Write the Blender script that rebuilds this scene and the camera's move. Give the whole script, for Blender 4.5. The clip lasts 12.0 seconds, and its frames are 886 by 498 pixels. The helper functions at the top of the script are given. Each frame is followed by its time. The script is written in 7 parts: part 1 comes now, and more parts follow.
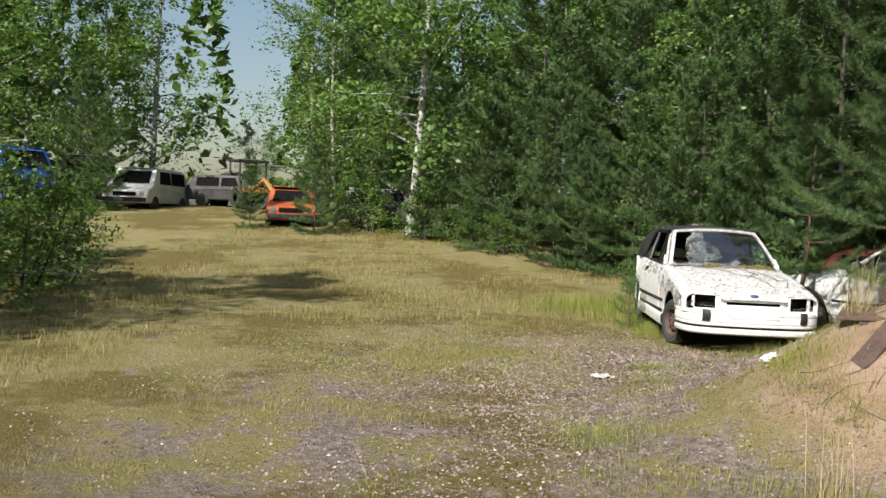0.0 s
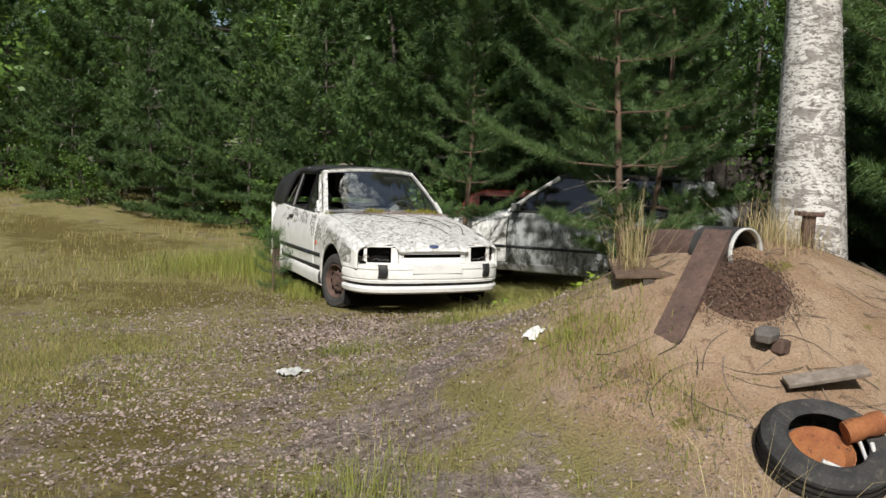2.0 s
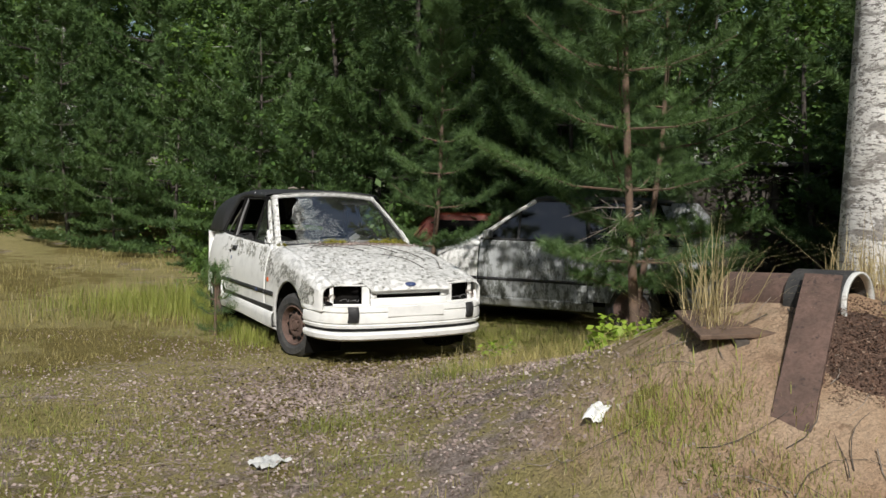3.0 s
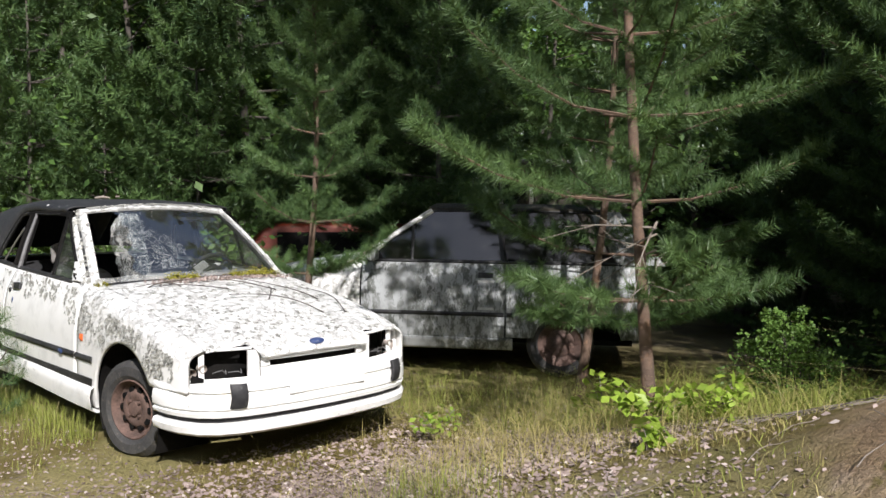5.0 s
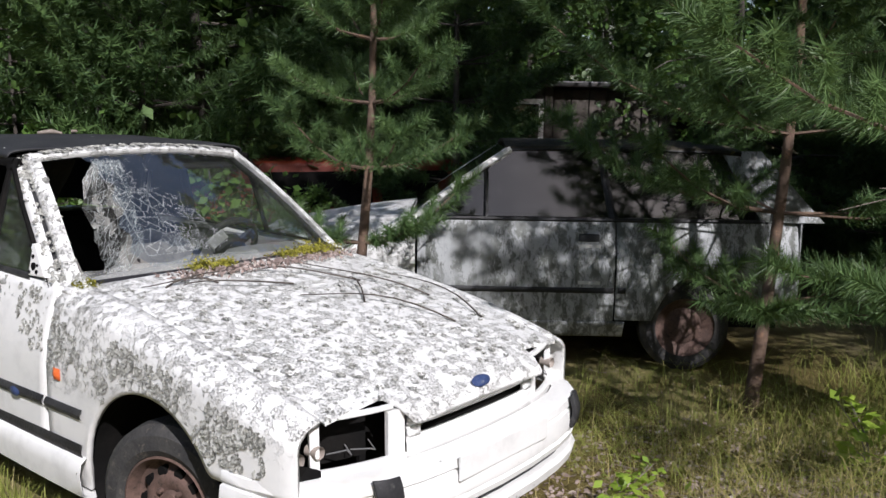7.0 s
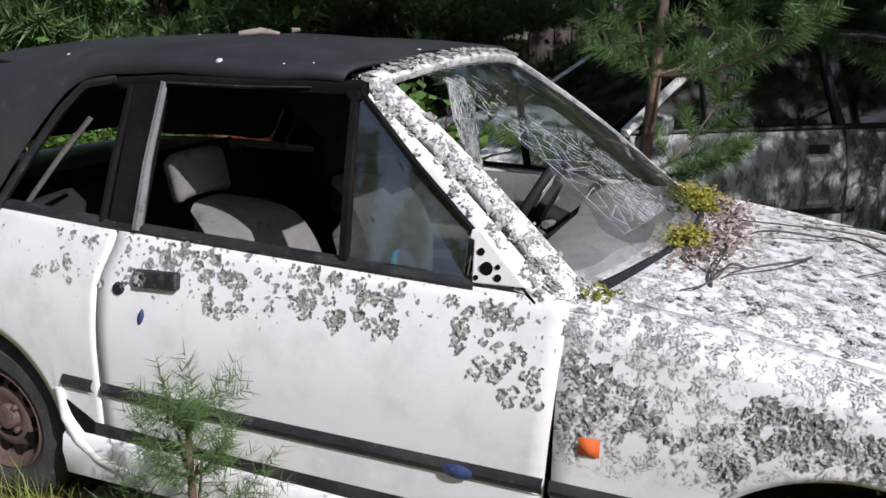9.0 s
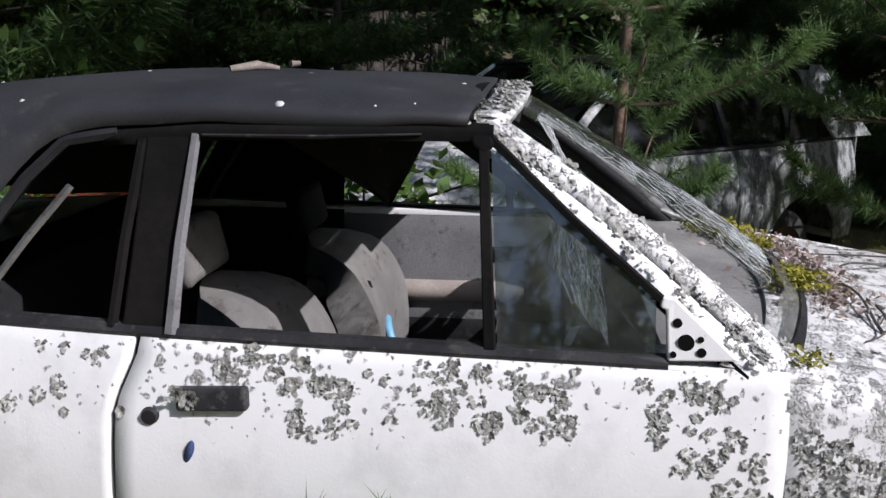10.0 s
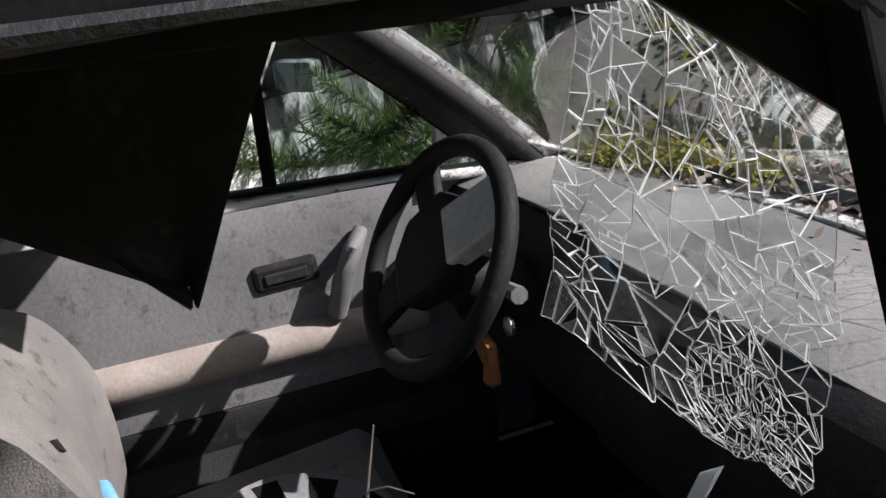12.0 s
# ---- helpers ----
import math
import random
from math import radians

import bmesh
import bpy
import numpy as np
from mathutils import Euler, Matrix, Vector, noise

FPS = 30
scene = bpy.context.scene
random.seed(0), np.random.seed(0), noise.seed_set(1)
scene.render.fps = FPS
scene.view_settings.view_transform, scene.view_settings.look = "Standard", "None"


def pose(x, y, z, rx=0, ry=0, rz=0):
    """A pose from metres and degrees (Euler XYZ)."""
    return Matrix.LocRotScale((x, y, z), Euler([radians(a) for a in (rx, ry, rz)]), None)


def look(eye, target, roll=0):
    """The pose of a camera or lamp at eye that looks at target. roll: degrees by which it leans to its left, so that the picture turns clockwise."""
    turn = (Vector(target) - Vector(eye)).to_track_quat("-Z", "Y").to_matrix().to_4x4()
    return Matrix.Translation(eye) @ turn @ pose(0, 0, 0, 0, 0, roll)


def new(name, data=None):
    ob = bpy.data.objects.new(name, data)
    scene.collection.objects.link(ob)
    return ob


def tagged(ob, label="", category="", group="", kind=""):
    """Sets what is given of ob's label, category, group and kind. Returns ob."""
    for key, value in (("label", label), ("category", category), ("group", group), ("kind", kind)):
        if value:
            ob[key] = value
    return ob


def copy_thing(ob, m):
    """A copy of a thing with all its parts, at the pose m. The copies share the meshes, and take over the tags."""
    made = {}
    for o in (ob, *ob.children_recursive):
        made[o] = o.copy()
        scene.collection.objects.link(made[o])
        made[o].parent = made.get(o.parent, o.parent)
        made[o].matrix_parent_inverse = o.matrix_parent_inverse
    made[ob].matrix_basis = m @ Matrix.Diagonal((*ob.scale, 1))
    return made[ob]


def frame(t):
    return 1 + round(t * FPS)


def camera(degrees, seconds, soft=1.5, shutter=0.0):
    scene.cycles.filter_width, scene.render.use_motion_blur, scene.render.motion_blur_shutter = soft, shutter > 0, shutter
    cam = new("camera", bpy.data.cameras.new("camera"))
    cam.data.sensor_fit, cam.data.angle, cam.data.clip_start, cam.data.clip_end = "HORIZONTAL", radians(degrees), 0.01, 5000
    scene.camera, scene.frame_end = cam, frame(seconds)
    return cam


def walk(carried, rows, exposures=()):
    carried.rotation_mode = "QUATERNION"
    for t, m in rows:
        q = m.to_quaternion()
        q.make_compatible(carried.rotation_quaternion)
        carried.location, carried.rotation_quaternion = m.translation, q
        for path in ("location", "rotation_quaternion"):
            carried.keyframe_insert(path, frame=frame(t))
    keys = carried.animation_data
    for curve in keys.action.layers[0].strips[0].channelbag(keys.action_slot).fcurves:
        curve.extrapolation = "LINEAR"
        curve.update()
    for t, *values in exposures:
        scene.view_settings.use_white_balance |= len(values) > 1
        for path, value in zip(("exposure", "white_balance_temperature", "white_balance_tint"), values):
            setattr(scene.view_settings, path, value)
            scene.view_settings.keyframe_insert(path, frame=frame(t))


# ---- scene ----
cam = camera(54.5, 12.0)
PATH = [
    (0, (-2.91, -10.843, 1.436), (-3.047, -8.849, 1.365), 2.3),
    (0.5, (-3.068, -10.391, 1.392), (-2.756, -8.418, 1.299), 1.5),
    (1, (-3.203, -9.76, 1.341), (-2.604, -7.855, 1.235), 1.3),
    (1.5, (-3.276, -9.137, 1.343), (-2.559, -7.275, 1.197), 1.4),
    (2, (-3.286, -8.491, 1.35), (-2.486, -6.665, 1.187), 1.7),
    (2.5, (-3.302, -7.874, 1.406), (-2.424, -6.084, 1.257), 1.5),
    (3, (-3.267, -7.227, 1.413), (-2.301, -5.48, 1.295), 1.2),
    (3.2, (-3.243, -7.01, 1.411), (-2.245, -5.28, 1.306), 1.1),
    (4.8, (-3.001, -5.079, 1.501), (-1.652, -3.605, 1.429), 0.8),
    (5, (-2.907, -4.801, 1.505), (-1.517, -3.368, 1.389), 0.6),
    (5.5, (-2.715, -4.199, 1.512), (-1.249, -2.857, 1.29), 0.5),
    (6, (-2.502, -3.607, 1.529), (-1.003, -2.312, 1.254), 0.5),
    (6.5, (-2.366, -3.012, 1.564), (-0.845, -1.747, 1.274), 0.2),
    (6.7, (-2.342, -2.809, 1.564), (-0.811, -1.554, 1.278), 0.3),
    (8.3, (-2.454, -0.622, 1.585), (-0.785, 0.39, 1.148), 2.7),
    (8.5, (-2.495, -0.367, 1.58), (-0.801, 0.584, 1.103), 2.3),
    (9, (-2.548, 0.202, 1.568), (-0.779, 0.964, 1.03), 0.4),
    (9.5, (-2.511, 0.716, 1.551), (-0.623, 1.254, 1.169), 0.0),
    (10, (-2.371, 1.175, 1.559), (-0.438, 1.376, 1.086), 0.0),
    (10.5, (-2.097, 1.457, 1.554), (-0.171, 1.426, 1.016), 0.1),
    (10.7, (-1.92, 1.513, 1.539), (0.001, 1.451, 0.986), -0.1),
    (11, (-1.632, 1.55, 1.511), (0.287, 1.41, 0.966), -1.2),
    (11.5, (-1.179, 1.58, 1.449), (0.697, 1.154, 0.901), -2.6),
    (12, (-0.889, 1.571, 1.381), (0.853, 0.851, 0.712), -4.65),
]
walk(cam, [(t, look(eye, target, roll)) for t, eye, target, roll in PATH],
     exposures=[(0.0, 0.45, 6500, 10), (0.8, 0.25, 6500, 10), (1.5, 0.05, 6500, 10), (3.0, -0.05, 6450, 10), (5.0, 0.48, 6250, 14), (6.5, 0.18, 6100, 16),
                (8.5, 0.0, 5950, 18), (10.5, 0.0, 5950, 19), (11.0, 0.22, 6050, 18), (11.5, 0.62, 6050, 18), (12.0, 0.56, 6250, 18)])

# ---- light ----
SUN_DIR = Vector((-0.36, -0.68, 0.64)).normalized()
world = bpy.data.worlds.new("world")
scene.world = world
world.use_nodes = True
wn = world.node_tree.nodes
sky = wn.new("ShaderNodeTexSky")
sky.sky_type = "NISHITA"
sky.sun_disc = False
sky.sun_elevation = math.asin(SUN_DIR.z)
sky.sun_rotation = math.atan2(SUN_DIR.x, SUN_DIR.y)
sky.air_density, sky.dust_density = 1.3, 2.0
wn["Background"].inputs["Strength"].default_value = 0.085
world.node_tree.links.new(sky.outputs["Color"], wn["Background"].inputs["Color"])
sun = new("sun", bpy.data.lights.new("sun", "SUN"))
sun.data.energy, sun.data.angle, sun.data.color = 5.0, radians(0.55), (1.0, 0.96, 0.90)
sun.matrix_world = look(SUN_DIR * 60, (0, 0, 0))


# ---- geometry helpers ----
class Geo:
    """Vertices and faces of one mesh."""

    def __init__(self):
        self.v, self.f = [], []

    def grid(self, fn, us, vs, flip=False):
        base, n = len(self.v), len(vs)
        for u in us:
            for w in vs:
                self.v.append(tuple(fn(u, w)))
        for i in range(len(us) - 1):
            for j in range(n - 1):
                q = [base + i * n + j, base + (i + 1) * n + j, base + (i + 1) * n + j + 1, base + i * n + j + 1]
                self.f.append(q[::-1] if flip else q)
        return self

    def tube(self, pts, radii, sides=6, cap=True):
        pts = [Vector(p) for p in pts]
        base, up = len(self.v), Vector((0.13, 0.21, 0.97))
        for i, p in enumerate(pts):
            d = (pts[min(i + 1, len(pts) - 1)] - pts[max(i - 1, 0)]).normalized()
            a = d.cross(up)
            a = (a if a.length > 0.05 else d.cross(Vector((1, 0, 0)))).normalized()
            b = d.cross(a)
            r = radii[i] if hasattr(radii, "__len__") else radii
            for k in range(sides):
                c = 2 * math.pi * k / sides
                self.v.append(tuple(p + a * (r * math.cos(c)) + b * (r * math.sin(c))))
        for i in range(len(pts) - 1):
            for k in range(sides):
                k2 = (k + 1) % sides
                self.f.append([base + i * sides + k, base + i * sides + k2, base + (i + 1) * sides + k2, base + (i + 1) * sides + k])
        if cap:
            self.f.append([base + k for k in range(sides)][::-1])
            self.f.append([base + (len(pts) - 1) * sides + k for k in range(sides)])
        return self

    def box(self, c, s, m=None):
        base = len(self.v)
        for sx in (-0.5, 0.5):
            for sy in (-0.5, 0.5):
                for sz in (-0.5, 0.5):
                    p = Vector((sx * s[0], sy * s[1], sz * s[2]))
                    p = (m @ p if m else p) + Vector(c)
                    self.v.append(tuple(p))
        for q in ((0, 1, 3, 2), (4, 6, 7, 5), (0, 4, 5, 1), (2, 3, 7, 6), (0, 2, 6, 4), (1, 5, 7, 3)):
            self.f.append([base + k for k in q])
        return self

    def lathe(self, prof, c, axis="x", sides=32, sign=1):
        """prof: (radius, offset along the axis)."""
        base, n = len(self.v), len(prof)
        for k in range(sides):
            a = 2 * math.pi * k / sides
            for r, o in prof:
                ca, sa = r * math.cos(a), r * math.sin(a)
                p = (o * sign, ca, sa) if axis == "x" else ((ca, sa, o * sign) if axis == "z" else (ca, o * sign, sa))
                self.v.append((c[0] + p[0], c[1] + p[1], c[2] + p[2]))
        for k in range(sides):
            k2 = (k + 1) % sides
            for j in range(n - 1):
                self.f.append([base + k * n + j, base + k2 * n + j, base + k2 * n + j + 1, base + k * n + j + 1])
        return self

    def prism(self, poly, fn0, fn1):
        """poly: 2D outline; fn0 and fn1 place it in space, for the two sides."""
        base, n = len(self.v), len(poly)
        self.v += [tuple(fn0(*p)) for p in poly] + [tuple(fn1(*p)) for p in poly]
        self.f.append([base + k for k in range(n)])
        self.f.append([base + n + k for k in range(n)][::-1])
        for k in range(n):
            k2 = (k + 1) % n
            self.f.append([base + k, base + n + k, base + n + k2, base + k2])
        return self

    def build(self, name, material, parent=None, label="", smooth=40, solid=0.0, bevel=0.0, segs=2):
        me = bpy.data.meshes.new(name)
        me.from_pydata(self.v, [], self.f)
        me.update()
        ob = new(name, me)
        me.materials.append(material)
        bm = bmesh.new()
        bm.from_mesh(me)
        bmesh.ops.recalc_face_normals(bm, faces=bm.faces)
        bm.to_mesh(me)
        bm.free()
        if solid:
            md = ob.modifiers.new("solid", "SOLIDIFY")
            md.thickness, md.offset = solid, -1
        if bevel:
            md = ob.modifiers.new("bevel", "BEVEL")
            md.width, md.segments, md.limit_method, md.angle_limit = bevel, segs, "ANGLE", radians(35)
        if smooth:
            me.shade_smooth()
            me.set_sharp_from_angle(angle=radians(smooth))
            if solid or bevel:
                md = ob.modifiers.new("normals", "WEIGHTED_NORMAL")
                md.keep_sharp = True
        if parent:
            ob.parent = parent
        if label:
            ob["label"] = label
        return ob


def raw(name, verts, faces, material, parent=None, smooth=False):
    """A mesh from numpy arrays, with no modifiers."""
    me = bpy.data.meshes.new(name)
    verts, faces = np.asarray(verts, np.float32), np.asarray(faces, np.int32)
    n, k = faces.shape
    me.vertices.add(len(verts))
    me.vertices.foreach_set("co", verts.ravel())
    me.loops.add(n * k)
    me.loops.foreach_set("vertex_index", faces.ravel())
    me.polygons.add(n)
    me.polygons.foreach_set("loop_start", np.arange(0, n * k, k, dtype=np.int32))
    me.update(calc_edges=True)
    me.validate()
    if smooth:
        me.shade_smooth()
    me.materials.append(material)
    ob = new(name, me)
    if parent:
        ob.parent = parent
    return ob


def empty(name, label, category, at=(0, 0, 0), group=""):
    ob = new(name)
    ob.empty_display_size = 0.1
    ob.matrix_basis = Matrix.Translation(at)
    return tagged(ob, label, category, group)


def smooth01(t):
    t = min(1.0, max(0.0, t))
    return t * t * (3 - 2 * t)


def lerp(pts, x):
    """Piecewise curve through (x, value) points, smoothed between them."""
    if x <= pts[0][0]:
        return pts[0][1]
    for i in range(len(pts) - 1):
        (a, p), (b, q) = pts[i], pts[i + 1]
        if x <= b:
            t = (x - a) / (b - a)
            m0 = (q - pts[i - 1][1]) / (b - pts[i - 1][0]) if i else (q - p) / (b - a)
            m1 = (pts[i + 2][1] - p) / (pts[i + 2][0] - a) if i + 2 < len(pts) else (q - p) / (b - a)
            h = b - a
            return (2 * t**3 - 3 * t**2 + 1) * p + (t**3 - 2 * t**2 + t) * h * m0 + (-2 * t**3 + 3 * t**2) * q + (t**3 - t**2) * h * m1
    return pts[-1][1]


def steps(a, b, n):
    return [a + (b - a) * i / n for i in range(n + 1)]


# ---- materials ----
class Nodes:
    def __init__(self, name):
        self.m = bpy.data.materials.new(name)
        self.m.use_nodes = True
        self.t = self.m.node_tree
        self.out = self.t.nodes["Material Output"]
        self.p = self.t.nodes["Principled BSDF"]
        self.geo = self.t.nodes.new("ShaderNodeNewGeometry")

    def link(self, a, b):
        self.t.links.new(a, b)

    def feed(self, sock, value):
        if hasattr(value, "is_output"):
            self.link(value, sock)
        else:
            sock.default_value = value

    def noise(self, scale, detail=5, rough=0.6, vec=None, distort=0.0):
        n = self.t.nodes.new("ShaderNodeTexNoise")
        n.inputs["Scale"].default_value, n.inputs["Detail"].default_value = scale, detail
        n.inputs["Roughness"].default_value, n.inputs["Distortion"].default_value = rough, distort
        self.link(vec or self.geo.outputs["Position"], n.inputs["Vector"])
        return n.outputs["Fac"]

    def voronoi(self, scale, feature="F1", out="Distance", vec=None):
        n = self.t.nodes.new("ShaderNodeTexVoronoi")
        n.feature = feature
        n.inputs["Scale"].default_value = scale
        self.link(vec or self.geo.outputs["Position"], n.inputs["Vector"])
        return n.outputs[out]

    def ramp(self, fac, lo, hi, a=0.0, b=1.0):
        n = self.t.nodes.new("ShaderNodeMapRange")
        n.interpolation_type = "SMOOTHSTEP"
        self.link(fac, n.inputs["Value"])
        for k, x in (("From Min", lo), ("From Max", hi), ("To Min", a), ("To Max", b)):
            n.inputs[k].default_value = x
        return n.outputs["Result"]

    def math(self, op, a, b=0.0):
        n = self.t.nodes.new("ShaderNodeMath")
        n.operation = op
        self.feed(n.inputs[0], a)
        self.feed(n.inputs[1], b)
        return n.outputs[0]

    def mix(self, fac, a, b):
        n = self.t.nodes.new("ShaderNodeMix")
        n.data_type = "RGBA"
        self.feed(n.inputs[0], fac)
        for s, c in ((n.inputs[6], a), (n.inputs[7], b)):
            if hasattr(c, "is_output"):
                self.link(c, s)
            else:
                s.default_value = (*c, 1)
        return n.outputs[2]

    def axis(self, k, vec=None):
        n = self.t.nodes.new("ShaderNodeSeparateXYZ")
        self.link(vec or self.geo.outputs["Position"], n.inputs[0])
        return n.outputs[k]

    def warp(self, scale, amount):
        n = self.t.nodes.new("ShaderNodeTexNoise")
        n.inputs["Scale"].default_value = scale
        self.link(self.geo.outputs["Position"], n.inputs["Vector"])
        s = self.t.nodes.new("ShaderNodeVectorMath")
        s.operation = "MULTIPLY_ADD"
        self.link(n.outputs["Color"], s.inputs[0])
        s.inputs[1].default_value = (amount,) * 3
        self.link(self.geo.outputs["Position"], s.inputs[2])
        return s.outputs[0]

    def bump(self, height, strength=0.5, dist=0.01):
        n = self.t.nodes.new("ShaderNodeBump")
        n.inputs["Strength"].default_value, n.inputs["Distance"].default_value = strength, dist
        self.link(height, n.inputs["Height"])
        self.link(n.outputs["Normal"], self.p.inputs["Normal"])

    def set(self, **kw):
        names = {"color": "Base Color", "rough": "Roughness", "metal": "Metallic", "spec": "Specular IOR Level", "trans": "Transmission Weight", "ior": "IOR", "coat": "Coat Weight", "alpha": "Alpha"}
        for k, x in kw.items():
            s = self.p.inputs[names[k]]
            if k == "color" and not hasattr(x, "is_output"):
                x = (*x, 1)
            self.feed(s, x)
        return self


def surf(name, c1, c2, c3=None, scale=4.0, fine=60.0, rough=0.6, metal=0.0, bump=0.3, dist=0.004, spec=0.5):
    """A worn surface: two broad tones, fine grain, and spots of a third."""
    k = Nodes(name)
    big, small = k.noise(scale, 4), k.noise(fine, 4, 0.7)
    col = k.mix(k.ramp(big, 0.35, 0.65), c1, c2)
    if c3:
        col = k.mix(k.ramp(k.noise(scale * 3.1, 6, 0.7), 0.56, 0.66), col, c3)
    col = k.mix(k.ramp(small, 0.3, 0.75, 0.0, 0.35), col, tuple(0.5 * x for x in c1))
    k.set(color=col, rough=k.ramp(small, 0.2, 0.8, max(0.02, rough - 0.12), min(1, rough + 0.12)), metal=metal, spec=spec)
    k.bump(small, bump, dist)
    return k.m


def leafy(name, a, b, see=0.35, rough=0.5, dry=None):
    """Leaves and needles: each differs, and light comes through."""
    k = Nodes(name)
    info = k.t.nodes.new("ShaderNodeObjectInfo")
    isl = k.geo.outputs["Random Per Island"]
    col = k.mix(isl, a, b)
    col = k.mix(k.math("MULTIPLY", info.outputs["Random"], 0.45), col, tuple(0.55 * x for x in a))
    col = k.mix(k.ramp(k.noise(0.9, 3), 0.35, 0.7, 0.0, 0.5), col, tuple(min(1, 1.35 * x) for x in b))
    if dry:
        col = k.mix(k.ramp(isl, 0.9, 0.96), col, dry)
    k.set(color=col, rough=rough, spec=0.3)
    tr = k.t.nodes.new("ShaderNodeBsdfTranslucent")
    k.link(k.mix(0.35, col, (0.25, 0.32, 0.03)), tr.inputs["Color"])
    mx = k.t.nodes.new("ShaderNodeMixShader")
    mx.inputs[0].default_value = see
    k.link(k.p.outputs[0], mx.inputs[1])
    k.link(tr.outputs[0], mx.inputs[2])
    k.link(mx.outputs[0], k.out.inputs["Surface"])
    return k.m


M_NEEDLE = leafy("pine_needles", (0.055, 0.112, 0.048), (0.125, 0.20, 0.066), 0.28, 0.42)
M_NEEDLE_FAR = leafy("dark_needles", (0.046, 0.098, 0.037), (0.108, 0.175, 0.054), 0.14, 0.45)
M_LEAF = leafy("birch_leaves", (0.085, 0.175, 0.04), (0.17, 0.28, 0.065), 0.40, 0.42)
M_LEAF_DARK = leafy("alder_leaves", (0.045, 0.10, 0.025), (0.105, 0.18, 0.042), 0.20, 0.38)
M_LEAF_YOUNG = leafy("young_leaves", (0.15, 0.28, 0.03), (0.32, 0.43, 0.06), 0.35, 0.45)
M_GRASS = leafy("dry_grass", (0.26, 0.232, 0.072), (0.43, 0.362, 0.155), 0.3, 0.6, (0.50, 0.43, 0.25))
M_GRASS_GREEN = leafy("green_grass", (0.18, 0.23, 0.045), (0.34, 0.36, 0.09), 0.35, 0.55, (0.4, 0.35, 0.15))
M_LITTER = leafy("dead_leaves", (0.17, 0.125, 0.11), (0.40, 0.32, 0.29), 0.08, 0.7, (0.52, 0.45, 0.41))
M_STRAW = leafy("straw", (0.36, 0.29, 0.14), (0.55, 0.45, 0.25), 0.25, 0.6)
M_BARK = surf("pine_bark", (0.11, 0.075, 0.055), (0.17, 0.11, 0.075), (0.24, 0.14, 0.085), 6, 40, 0.9, bump=0.8, dist=0.01)
M_BARK_DARK = surf("dark_bark", (0.06, 0.05, 0.042), (0.11, 0.095, 0.08), None, 8, 40, 0.9, bump=0.7, dist=0.01)
M_TWIG = surf("dead_twig", (0.20, 0.165, 0.135), (0.30, 0.26, 0.22), None, 20, 120, 0.85)


def birch_bark():
    k = Nodes("birch_bark")
    mp = k.t.nodes.new("ShaderNodeMapping")
    mp.inputs["Scale"].default_value = (1, 1, 2.6)
    k.link(k.geo.outputs["Position"], mp.inputs["Vector"])
    v = mp.outputs[0]
    patches = k.ramp(k.noise(4.2, 7, 0.75, v, 0.8), 0.50, 0.57)
    dashes = k.ramp(k.noise(24, 6, 0.75, v), 0.51, 0.57)
    low = k.ramp(k.axis(2), 0.7, 1.5, 0.35, 0.0)
    rough_low = k.math("MULTIPLY", low, k.ramp(k.noise(9, 6, 0.75), 0.42, 0.56))
    dark = k.math("MAXIMUM", k.math("MAXIMUM", k.math("MULTIPLY", patches, 0.8), dashes), rough_low)
    white = k.mix(k.ramp(k.noise(3, 4), 0.3, 0.7), (0.60, 0.585, 0.55), (0.80, 0.785, 0.76))
    k.set(color=k.mix(dark, white, k.mix(k.noise(30), (0.07, 0.065, 0.06), (0.30, 0.27, 0.24))), rough=0.8)
    k.bump(k.math("ADD", k.math("MULTIPLY", dark, -0.6), k.noise(45, 5, 0.7)), 0.6, 0.015)
    return k.m


M_BIRCH = birch_bark()
M_BIRCH_FAR = surf("grey_birch_bark", (0.26, 0.25, 0.24), (0.56, 0.55, 0.52), (0.06, 0.055, 0.05), 5, 30, 0.85, bump=0.5)


